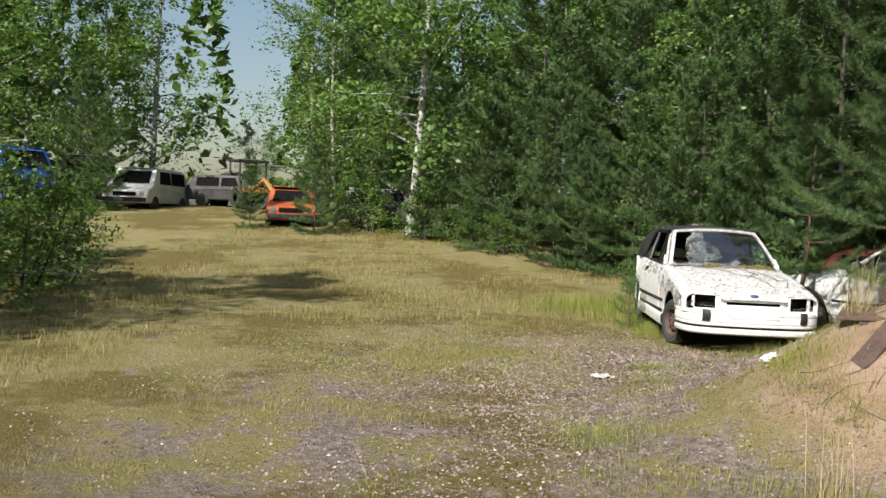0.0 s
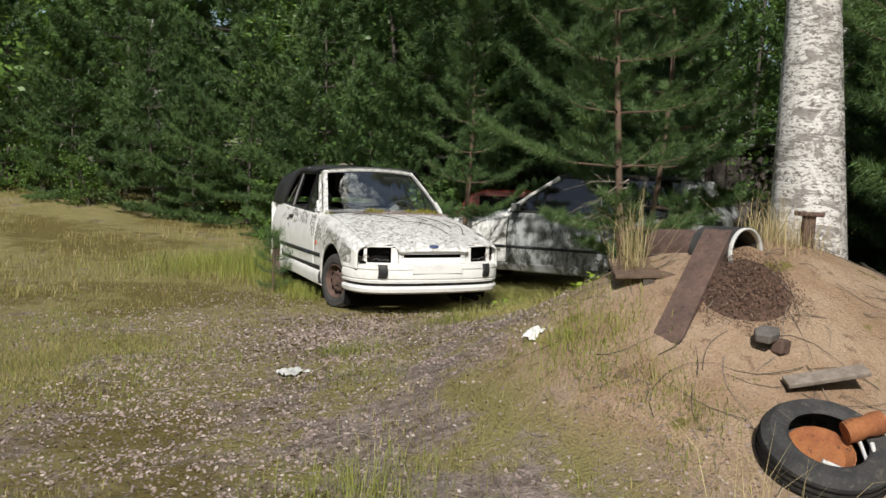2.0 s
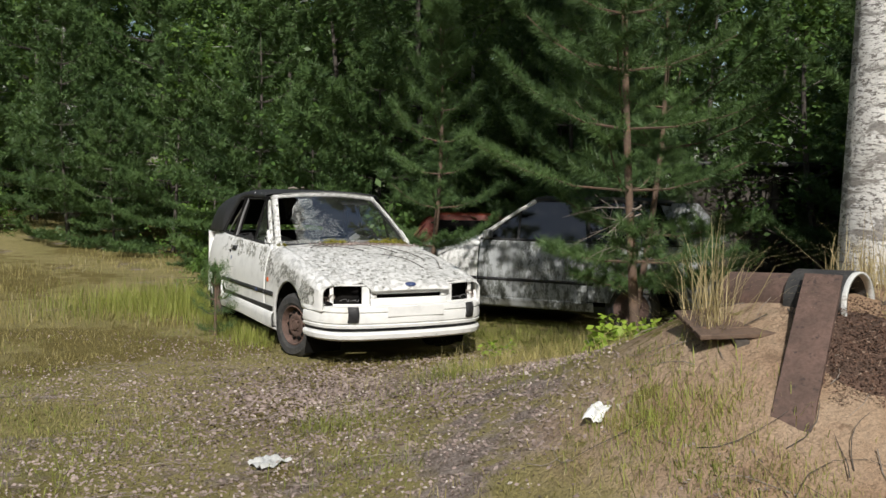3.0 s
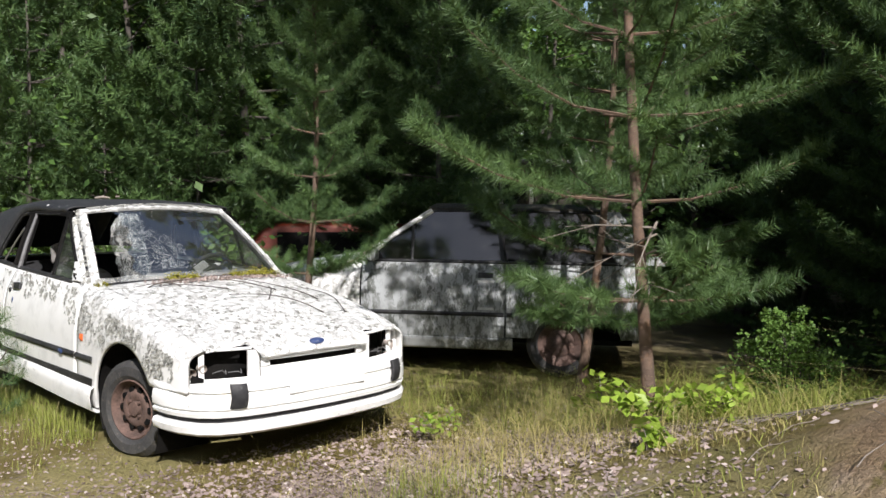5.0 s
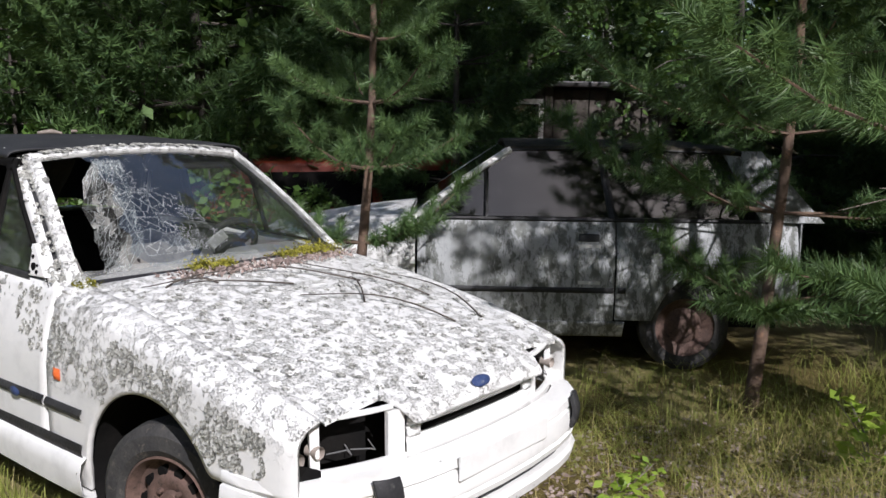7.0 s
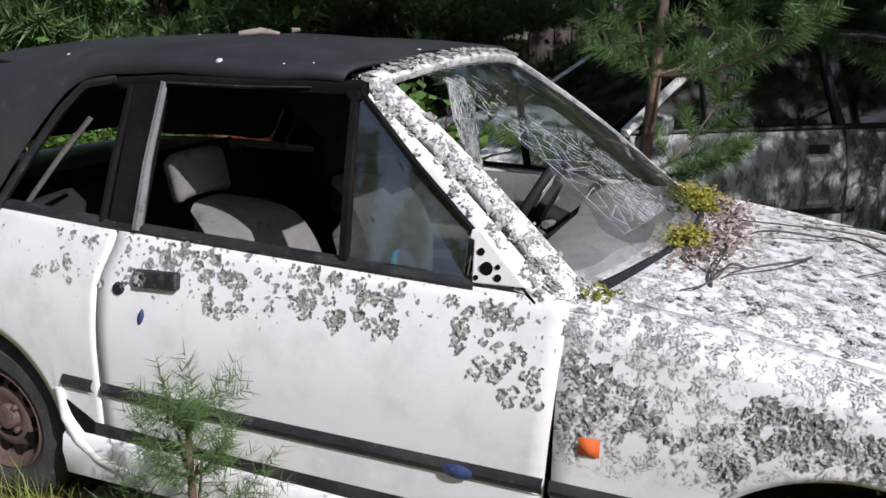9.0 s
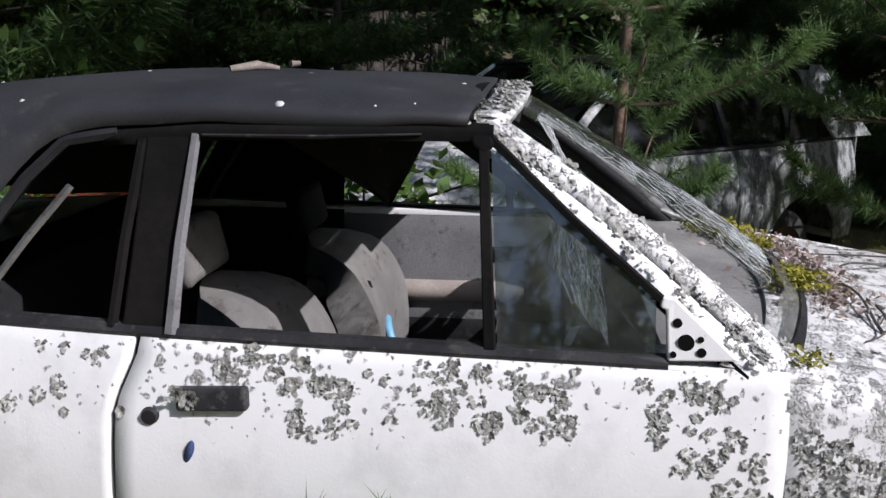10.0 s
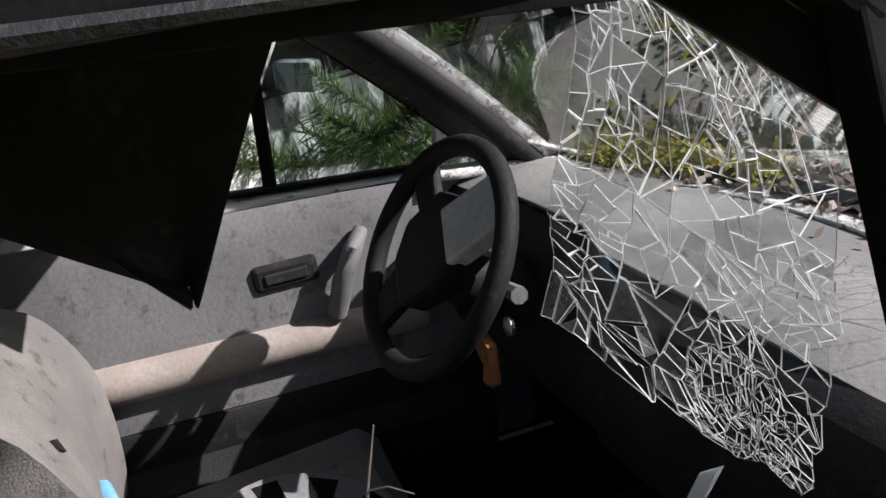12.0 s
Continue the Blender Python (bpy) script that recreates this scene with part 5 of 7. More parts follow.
ring = [(0.188 * math.cos(2 * math.pi * i / 40), 0.188 * math.sin(2 * math.pi * i / 40), 0) for i in range(41)]
rim.tube(ring, 0.0185, 10, False)
SW = rim.build("steering_wheel", M_DASH_AND_SHADE, CAR, "black three-spoke steering wheel with faded rim", 60)
SW.matrix_basis = sw_m
Geo().prism([(0.10, 0.045), (0.10, -0.05), (0.05, -0.10), (-0.05, -0.10), (-0.10, -0.05), (-0.10, 0.045), (0, 0.06)], lambda a, b: (a, b, 0.012), lambda a, b: (a, b, -0.05)).build("wheel_hub", M_DASH_AND_SHADE, SW, "", 0, 0, 0.012)
Geo().prism([(0.05, 0.03), (0.175, 0.045), (0.178, -0.02), (0.06, -0.055)], lambda a, b: (a, b, 0.004), lambda a, b: (a, b, -0.02)).build("spoke", M_DASH_AND_SHADE, SW, "", 0, 0, 0.006)
# this spoke has a pale colour, the other two are dark
Geo().prism([(-0.045, 0.05), (-0.180, 0.060), (-0.184, -0.035), (-0.05, -0.055)], lambda a, b: (a, b, 0.016), lambda a, b: (a, b, -0.02)).build("spoke", M_PALE, SW, "pale spoke", 0, 0, 0.006)
Geo().prism([(-0.025, -0.06), (0.025, -0.06), (0.03, -0.178), (-0.03, -0.178)], lambda a, b: (a, b, 0.0), lambda a, b: (a, b, -0.02)).build("spoke", M_DASH_AND_SHADE, SW, "", 0, 0, 0.006)
Geo().tube([(0.33, 1.04, 0.86), (0.33, 0.92, 0.80)], [0.05, 0.06], 14).build("column", M_DASH_AND_SHADE, CAR, "", 40)
Geo().tube([(0.27, 1.0, 0.855), (0.19, 1.005, 0.865)], [0.011, 0.015], 8).build("stalk", M_CABIN, CAR, "grey column stalk", 40)
Geo().lathe([(0.0, 0.01), (0.008, 0.01), (0.016, 0.006), (0.016, 0.0)], (0.225, 1.005, 0.80), "y", 14).build("ignition_lock", M_STEEL, CAR, "", 40)
Geo().prism([(0.0, 0.02), (0.045, 0.03), (0.05, 0.0), (0.02, -0.02), (0.025, -0.055), (-0.01, -0.05)], lambda a, b: (0.225 + a, 1.03, 0.755 + b), lambda a, b: (0.225 + a, 1.05, 0.755 + b)).build("orange_cover", M_RUST_RED, CAR, "torn orange plastic cover", 0, 0, 0.004)
# door cards on both sides
for s in (-1, 1):
    Geo().grid(lambda y, z: (s * (0.705 - 0.012 * math.sin((z - 0.3) * 5)), y, z), steps(0.72, 1.86, 12), steps(0.30, 0.935, 10)).build("door_card", M_CABIN, CAR, "dusty grey door card" if s > 0 else "", 40, 0.02)
    Geo().grid(lambda y, a: (s * (0.695 - 0.055 * math.sin(a)), y, 0.655 + 0.045 * math.cos(a)), steps(0.98, 2.0, 10), steps(0, math.pi, 8)).build("armrest", M_BEIGE, CAR, "faded beige armrest" if s > 0 else "", 60, 0.01)
    Geo().grid(lambda y, z: (s * (0.675 - 0.04 * (z < 0.45)), y, z), steps(0.85, 1.95, 8), steps(0.30, 0.55, 6)).build("door_pocket", M_DASH_AND_SHADE, CAR, "", 40, 0.015)
    Geo().prism([(1.19, 0.775), (1.32, 0.77), (1.325, 0.825), (1.195, 0.83)], lambda y, z: (s * 0.668, y, z), lambda y, z: (s * 0.70, y, z)).build("inner_handle", M_DASH_AND_SHADE, CAR, "black recessed inner handle" if s > 0 else "", 0, 0, 0.01)
    Geo().prism([(1.215, 0.79), (1.30, 0.787), (1.302, 0.808), (1.217, 0.812)], lambda y, z: (s * 0.664, y, z), lambda y, z: (s * 0.670, y, z)).build("handle_lever", M_TRIM, CAR, "", 0, 0, 0.003)
    Geo().tube([(s * 0.66, 1.17, 0.70), (s * 0.635, 1.155, 0.78), (s * 0.635, 1.13, 0.835), (s * 0.67, 1.10, 0.86)], [0.02, 0.022, 0.02, 0.015], 10).build("door_pull", M_CABIN, CAR, "grey door pull" if s > 0 else "", 50)


# side panels behind the door cards, blackened to paint the rear cabin's shade
for s in (-1, 1):
    Geo().grid(lambda y, z: (s * (0.702 - 0.012 * math.sin((z - 0.3) * 5)), y, z), steps(1.862, 2.60, 6), steps(0.30, 0.95, 5)).build("rear_side_trim", M_BLACK_AND_SHADE, CAR, "", 40, 0.02)


def seat(name, x, dy, dz, label):
    """A bucket seat: cushion, bolstered back, headrest."""
    root = Geo().grid(lambda u, v: (x + 0.25 * u, 1.13 + dy + 0.52 * v, 0.37 + 0.05 * abs(u) ** 3 + 0.05 * (1 - v) - 0.05 * max(0, abs(v - 0.5) * 2 - 0.85) / 0.15 * 0.8), steps(-1, 1, 12), steps(0, 1, 12)).build("seat", M_SEAT, CAR, label, 60, 0.16, 0.03)

    def back(u, v):
        w = lerp([(0, 0.25), (0.45, 0.265), (0.7, 0.25), (0.85, 0.22), (0.95, 0.17), (1.0, 0.12)], v)
        y = lerp([(0, 1.65), (0.15, 1.615), (0.45, 1.62), (0.65, 1.656), (0.83, 1.715), (0.93, 1.79), (1.0, 1.87)], v) + 0.03 - 0.03 * abs(u) ** 2
        z = lerp([(0, 0.42), (0.15, 0.51), (0.45, 0.70), (0.65, 0.805), (0.83, 0.889), (0.93, 0.926), (1.0, 0.94)], v)
        return (x + w * u, y + dy, z + dz * v - 0.02 * abs(u) ** 4)

    Geo().grid(back, steps(-1, 1, 14), steps(0, 1, 16)).build("backrest", M_SEAT, root, "grey cloth backrest", 60, 0.13, 0.035, 3)
    # the driver's headrest is coloured near black for the roof's shade
    Geo().grid(lambda u, v: (x + (-0.025 if x < 0 else 0.0) + 0.105 * u, 1.935 + dy + 0.03 * v - 0.02 * (1 - u * u), 0.955 + dz + 0.14 * v - 0.025 * abs(u) ** 4), steps(-1, 1, 8), steps(0, 1, 6)).build("headrest", M_SEAT if x < 0 else M_DASH_AND_SHADE, root, "", 60, 0.07, 0.03, 3)
    return root


seat("front_seat", -0.34, 0.09, 0.035, "worn grey cloth passenger seat, stained")
seat("front_seat", 0.36, 0.0, 0.0, "faded grey cloth driver's seat with a small tear")
Geo().prism([(-0.008, 0.0), (0.006, -0.012), (0.010, 0.008), (-0.003, 0.014)], lambda a, b: (0.21 + a, 1.672 + 0.4 * b, 0.806 + b), lambda a, b: (0.21 + a, 1.70, 0.806 + b)).build("seat_tear", M_DASH_AND_SHADE, CAR, "", 0)
# grey bench painted near black: the cabin's shade is in its colour
Geo().grid(lambda u, v: (0.62 * u, 2.36 + 0.22 * v, 0.50 + 0.45 * v - 0.03 * abs(u) ** 3), steps(-1, 1, 14), steps(0, 1, 8)).build("rear_backrest", M_DASH_AND_SHADE, CAR, "grey rear bench, coloured near black for the cabin's shade", 60, 0.10, 0.03)
Geo().grid(lambda u, v: (0.62 * u, 2.05 + 0.35 * v, 0.46), steps(-1, 1, 10), steps(0, 1, 4)).build("rear_cushion", M_DASH_AND_SHADE, CAR, "", 60, 0.14, 0.03)
# torn headlining hanging from the roof
def flap(a, b):
    p0, p1, tip = Vector((-0.26, 1.92, 1.385)), Vector((-0.27, 1.40, 1.39)), Vector((-0.315, 1.522, 1.165))
    p = (p0 + (p1 - p0) * a) * (1 - b) + tip * b
    return p + Vector((0.012 * math.sin(a * 7 + b * 3), 0, 0.006 * math.sin(a * 11)))


Geo().grid(flap, steps(0, 1, 10), steps(0, 0.995, 8)).build("torn_headlining", M_DASH_AND_SHADE, CAR, "torn dark headlining hanging down", 60, 0.003)
# roof lining coloured near black for the shade under the top
Geo().grid(lambda x, y: (x, y, 1.398 + 0.045 * (1 - (x / 0.6) ** 2)), steps(-0.58, 0.58, 10), steps(1.30, 2.6, 10)).build("headlining", M_BLACK_AND_SHADE, CAR, "", 60, 0.004)
Geo().box((0.33, 1.27, 1.345), (0.32, 0.12, 0.018), Euler((radians(20), 0, 0)).to_matrix()).build("sun_visor", M_DASH_AND_SHADE, CAR, "", 0, 0, 0.008)

# loose things in the cabin
ring = empty("wheel_trim", "broken pale plastic wheel trim on the cabin floor", "wheel trim")
Geo().lathe([(0.175, 0.0), (0.18, 0.025), (0.165, 0.04), (0.14, 0.03), (0.10, 0.02), (0.06, 0.03), (0.0, 0.032)], (0, 0, 0), "z", 30).build("trim_disc", M_CABIN, ring, "", 35, 0.004)
# slots are near-black inlays that stand for shaded openings
for i in range(9):
    a = 2 * math.pi * i / 9
    Geo().prism([(0.105, -0.018), (0.155, -0.026), (0.155, 0.026), (0.105, 0.018)], lambda p, q: (p * math.cos(a) - q * math.sin(a), p * math.sin(a) + q * math.cos(a), 0.023 + 0.26 * (p - 0.10)), lambda p, q: (p * math.cos(a) - q * math.sin(a), p * math.sin(a) + q * math.cos(a), 0.012 + 0.2 * (p - 0.10))).build("slot", M_BLACK_AND_SHADE, ring, "", 0)
ring.matrix_basis = pose(0.25, 1.36, 0.485, 12, -8, 20)
hose = Geo().tube([(0.345, 1.645, 0.65), (0.315, 1.64, 0.652), (0.285, 1.63, 0.63), (0.265, 1.61, 0.58), (0.255, 1.585, 0.52), (0.25, 1.56, 0.46)], 0.014, 10)
tagged(hose.build("hose", M_BLUE, None, "", 60), "short bent piece of light blue hose", "hose")
tw = Geo().tube([(0.18, 1.30, 0.47), (0.175, 1.285, 0.62), (0.17, 1.265, 0.73)], [0.004, 0.003, 0.0015], 5).tube([(0.175, 1.285, 0.62), (0.15, 1.26, 0.635), (0.12, 1.23, 0.63)], [0.002, 0.0015, 0.001], 5)
tagged(tw.build("twig", M_TWIG, None, "", 60), "thin dry twig standing in the cabin", "twig")
rng = np.random.default_rng(15)
pts = np.stack([rng.uniform(-0.55, 0.45, 160), rng.uniform(0.95, 1.6, 160), np.full(160, 0.245) + rng.uniform(0, 0.03, 160)], 1)
v, f = leaves(pts, rng, 0.05, 0.2)
tagged(raw("leaf_litter", v, f, M_LITTER), "dead leaves and scraps on the car floor", "litter", kind="stuff")
Geo().prism([(0.0, 0.0), (0.018, -0.006), (0.034, -0.05), (0.022, -0.056), (0.010, -0.026)], lambda a, b: (-0.31 + 0.5 * a, 1.045 + a, 0.865 + b), lambda a, b: (-0.31 + 0.5 * a, 1.051 + a, 0.865 + b)).build("glass_shard", M_FRACTURE, CAR, "", 0)


# ---- lichen rosettes on the convertible, each a knot of curled lobes ----
def rosettes(spots, name, parent):
    rng = np.random.default_rng(99)
    vs, fs, n = [], [], 0
    for p, nrm, size in spots:
        p, nrm = np.array(p), unit(np.array(nrm, float))
        t1 = unit(np.cross(nrm, (0.3, 0.5, 0.8)))
        t2 = np.cross(nrm, t1)
        for i in range(int(7 + size * 520)):
            a, r = rng.uniform(0, 6.283), size * math.sqrt(rng.uniform(0.0, 1))
            c = p + (t1 * math.cos(a) + t2 * math.sin(a)) * r
            b = a + rng.normal() * 0.7
            d = t1 * math.cos(b) + t2 * math.sin(b)
            w = np.cross(nrm, d)
            L, k = rng.uniform(0.004, 0.009), rng.uniform(0.002, 0.0045)
            up = nrm * rng.uniform(0.002, 0.007)
            vs += [c - w * k + nrm * 0.001, c + w * k + nrm * 0.001, c + d * L + w * k * 1.3 + up, c + d * L - w * k * 1.3 + up * 0.6]
            fs.append([n, n + 1, n + 2, n + 3])
            n += 4
    ob = raw(name, vs, fs, M_LICHEN, parent)
    ob["kind"] = "stuff"
    return ob


rng = np.random.default_rng(3)
spots = []
for i in range(330):
    y = rng.uniform(0.70, 2.35)
    if noise.noise((y * 4.5, 0.0, 9.0)) + 0.25 < rng.uniform(0, 0.35) or (y > 1.90 and rng.uniform() < 0.75):
        continue
    low = 0.80 + 0.07 * noise.noise((y * 6, 3.0, 1.0)) - 0.10 * smooth01((1.15 - y) / 0.45)
    z = rng.uniform(low, belt(y) - 0.02)
    if 1.66 < y < 1.98 and z < 0.885:
        continue
    spots.append(((-flank(y, z) - 0.001, y, z), (-1, 0, 0.25), rng.uniform(0.004, 0.017)))
for i in range(640):
    y = rng.uniform(-0.55, 0.67)
    z = rng.uniform(0.52, hood_z(0.66, y) - 0.08)
    if arch(y, 0.03) + 0.03 > z or (y > 0.3 and z < 0.72 - 0.1 * rng.uniform()) or noise.noise((y * 4, z * 4, 4.0)) < -0.08:
        continue
    spots.append(((-flank(y, z) - 0.001, y, z), (-1, 0, 0.25), rng.uniform(0.004, 0.013)))
for i in range(95):
    p = ws(-1, rng.uniform(0.0, 1.02))
    o = rng.uniform(0, 1)
    spots.append(((p.x - 0.068 * o, p.y + 0.09 * o - 0.01, p.z + 0.016 - 0.02 * o), (-0.45, -0.5, 0.7), rng.uniform(0.006, 0.016)))
for i in range(150):
    p = ws(rng.uniform(-1, 1), 1.0)
    spots.append(((p.x, p.y + rng.uniform(-0.012, 0.06), p.z + 0.022), (0, -0.3, 1), rng.uniform(0.005, 0.014)))
for i in range(5):
    spots.append(((-flank(1.87, 0.85) - 0.021, 1.865 + 0.02 * rng.normal(), 0.85 + 0.01 * rng.normal()), (-1, 0, 0.1), 0.016))
for i in range(300):
    x, y = rng.uniform(-0.64, 0.60), rng.uniform(-0.7, 0.55)
    spots.append(((x, y, hood_z(x, y) + 0.001), (0, -0.2, 1), rng.uniform(0.004, 0.014)))
rosettes(spots, "lichen", CAR)

# twigs, moss and leaf mould on the hood; droppings and bark on the roof
for i, (x0, y0, L, a) in enumerate([(0.30, -0.42, 0.62, 2.2), (0.42, -0.2, 0.7, 1.9), (-0.05, 0.2, 0.4, 2.8), (0.28, 0.1, 0.5, 2.5), (-0.45, 0.35, 0.35, 0.3), (0.5, -0.4, 0.5, 1.5), (0.1, -0.1, 0.3, 0.9), (-0.3, 0.28, 0.3, 2.4)]):
    pts = []
    for t in np.linspace(0, 1, 9):
        x, y = x0 + L * t * math.cos(a) + 0.03 * math.sin(5 * t + i), y0 + L * t * math.sin(a) + 0.04 * math.sin(4 * t + 2 * i)
        x, y = max(-0.64, min(0.64, x)), min(0.5, y)
        pts.append((x, y, hood_z(x, y) + 0.006 + 0.025 * math.sin(math.pi * t)))
    tagged(Geo().tube(pts, [0.0032 * (1 - 0.7 * t) + 0.001 for t in np.linspace(0, 1, 9)], 5).build("twig", M_BARK_DARK, None, "", 60), "thin dead twig lying on the lichened hood", "twig", "twigs on the hood")
rng = np.random.default_rng(12)


def clump(name, c, r, n, size, m, label, h=0.6):
    q = rng.normal(size=(n, 3)) * np.array([r, r, r * h * 0.5]) * 0.5
    pts = np.array(c) + q
    pts[:, 2] = c[2] + np.abs(q[:, 2])
    v, f = leaves(pts, rng, size, 0.6)
    ob = raw(name, v, f, m)
    tagged(ob, label, "moss" if "moss" in name else "litter", kind="stuff")


def cowl_at(x):
    return 0.625 - 0.15 * (1 - (x / 0.66) ** 2)


for i, (x, r) in enumerate([(-0.22, 0.07), (-0.12, 0.05), (0.22, 0.05), (0.42, 0.09), (0.36, 0.05), (0.53, 0.08), (-0.66, 0.045)]):
    clump("moss_cushion", (x, cowl_at(x) + 0.01, hood_z(x, 0.58) + 0.004), r, 420, 0.014, M_MOSS, "yellow-green moss cushion by the windscreen", 1.0)
for x in np.linspace(-0.34, 0.62, 20):
    clump("leaf_mould", (x, cowl_at(x) - 0.03, hood_z(x, 0.5) + 0.002), 0.10, 100, 0.022, M_LITTER, "dead leaves gathered below the windscreen", 0.3)
def on_top(x, y):
    best = min((soft(y, math.pi * i / 720) for i in range(721)), key=lambda p: abs(p[0] - x))
    return best[2] + 0.003


bp = [(-0.16, 1.96, on_top(-0.16, 1.96) + 0.012), (-0.12, 1.90, on_top(-0.12, 1.90) + 0.02), (-0.09, 1.85, on_top(-0.09, 1.85) + 0.012)]
tagged(Geo().tube(bp, [0.009, 0.013, 0.006], 8).tube([(-0.05, 1.83, bp[2][2] + 0.01), (-0.03, 1.81, bp[2][2] + 0.012)], [0.010, 0.007], 7).build("bark_curl", M_TWIG, None, "", 60), "curled pieces of dry bark on the soft top", "bark")
for x, y, r in ((0.05, 1.80, 0.022), (-0.06, 1.36, 0.012), (-0.605, 1.70, 0.012), (-0.598, 1.50, 0.005), (-0.55, 2.3, 0.008), (0.0, 2.25, 0.010), (-0.3, 2.5, 0.008), (-0.58, 1.42, 0.004)):
    z = on_top(x, y) - 0.008
    tagged(Geo().lathe([(r * 0.5, 0.006), (r, 0.001), (r, -0.004)], (x, y, z), "z", 9).lathe([(0.0, 0.007), (r * 0.5, 0.006)], (x, y, z), "z", 9).build("white_speck", M_PALE, None, "", 60), "white dropping on the black soft top", "dropping", "specks on the soft top")


# ---- the second car, in the pines' shade ----
def old_paint():
    k = Nodes("algae_streaked_paint")
    mp = k.t.nodes.new("ShaderNodeMapping")
    mp.inputs["Scale"].default_value = (1, 1, 0.35)
    k.link(k.warp(12, 0.06), mp.inputs["Vector"])
    streak = k.ramp(k.noise(16, 7, 0.78, mp.outputs[0]), 0.44, 0.55)
    area = k.ramp(k.noise(2.3, 4), 0.27, 0.46)
    base = k.mix(k.noise(5), (0.29, 0.305, 0.31), (0.43, 0.445, 0.45))
    col = k.mix(k.math("MULTIPLY", streak, area), base, k.mix(k.noise(40), (0.05, 0.055, 0.05), (0.16, 0.17, 0.15)))
    k.set(color=col, rough=0.55)
    k.bump(k.noise(90, 4), 0.3, 0.004)
    return k.m


M_OLD = old_paint()
M_GLASS_DARK = glassy("grimy_glass", 0.05, (0.10, 0.11, 0.11), 0.035)[0].m


def hatchback(label):
    root = empty("hatchback_car", label, "car")
    B = lambda name, g, m, lab="", sm=50, so=0.015, be=0.0: g.build(name, m, root, lab, sm, so, be)
    roof_x = lambda z: 0.735 - 0.15 * max(0, (z - 0.93) / 0.45)
    for s in (1, -1):
        B("front_wing", Geo().grid(lambda y, v: (s * (flank(y, max(0.3, arch(y, 0.0)) + v * (hood_z(0.66, y) - 0.04 - max(0.3, arch(y, 0.0)))) - 0.06 * max(0, v - 0.85) / 0.15), y, max(0.3 if y > -0.3 else 0.45, arch(y, 0.0)) + v * (hood_z(0.66, y) - max(0.3 if y > -0.3 else 0.45, arch(y, 0.0)))), steps(-0.70, 0.67, 36), steps(0, 1, 10)), M_OLD if s < 0 else M_HOOD)
        door = B("door", Geo().grid(lambda y, z: (s * flank(y, z), y, z), steps(0.685, 1.93, 14), steps(0.27, 0.925, 10)), M_OLD, "door streaked with dark algae" if s > 0 else "")
        B("rear_quarter", Geo().grid(lambda y, v: (s * flank(min(y, 3.05), max(0.3, arch(y, 2.40)) + v * (0.93 - max(0.3, arch(y, 2.40)))), y, max(0.3, arch(y, 2.40)) + v * (0.93 - max(0.3, arch(y, 2.40)))), steps(1.942, 3.1, 30), steps(0, 1, 10)), M_OLD)
        for y0, y1 in ((0.45, 0.675), (0.69, 1.925), (1.95, 2.0)):
            B("rubbing_strip", Geo().grid(lambda y, v: (s * (flank(y, 0.5) + 0.004 + 0.01 * math.sin(math.pi * v)), y, 0.475 + 0.035 * v), steps(y0, y1, 6), steps(0, 1, 3)), M_TRIM, "", 30, 0.0)
        B("sill", Geo().grid(lambda y, v: (s * (flank(y, 0.30) + 0.01 - 0.05 * v), y, 0.285 - 0.10 * v), steps(0.40, 2.0, 8), steps(0, 1, 4)), M_OLD)
        p = lambda y, z: (s * roof_x(z), y, z)
        B("screen_pillar", Geo().tube([p(0.66, 0.93), p(0.95, 1.15), p(1.27, 1.365)], [0.03, 0.026, 0.024], 6), M_HOOD, "", 50, 0)
        B("door_post", Geo().tube([p(1.92, 0.93), p(1.88, 1.15), p(1.84, 1.375)], [0.028, 0.026, 0.024], 6), M_TRIM, "", 50, 0)
        B("rear_pillar", Geo().grid(lambda a, z: (s * (roof_x(z) - 0.004), 2.62 + 0.26 * a + (1.37 - z) * (0.55 + 0.30 * a), z), steps(0, 1, 3), steps(0.93, 1.37, 6)), M_OLD)
        B("vent_bar", Geo().tube([p(1.12, 0.94), p(1.11, 1.26)], 0.013, 5), M_TRIM, "", 50, 0)
        B("window_rail", Geo().tube([p(0.70, 0.95), p(1.28, 1.362), p(1.85, 1.378), p(2.55, 1.36)], 0.012, 5), M_TRIM, "", 50, 0)
        B("belt_rail", Geo().tube([(s * (flank(y, 0.925) + 0.002), y, 0.932) for y in steps(0.68, 2.9, 10)], 0.013, 5), M_TRIM, "", 50, 0)
        for n, poly in (("front_vent", [(0.74, 0.945), (1.10, 0.945), (1.10, 1.235)]), ("door_window", [(1.13, 0.945), (1.90, 0.945), (1.83, 1.365), (1.27, 1.355), (1.13, 1.26)]), ("side_window", [(1.94, 0.945), (2.72, 0.945), (2.52, 1.35), (1.87, 1.365)])):
            B(n, Geo().prism(poly, lambda y, z: (s * (roof_x(z) - 0.004), y, z), lambda y, z: (s * (roof_x(z) - 0.009), y, z)), M_GLASS_DARK, "", 0, 0)
        B("door_mirror", Geo().box((s * 0.84, 0.80, 0.985), (0.16, 0.07, 0.10)), M_OLD, "door mirror housing" if s > 0 else "", 0, 0, 0.02)
        h = Geo().prism([(1.70, 0.80), (1.83, 0.798), (1.832, 0.845), (1.702, 0.847)], lambda y, z: (s * (flank(y, z) + 0.008), y, z), lambda y, z: (s * (flank(y, z) - 0.01), y, z)).build("door_handle", M_TRIM, door, "", 0, 0, 0.006)
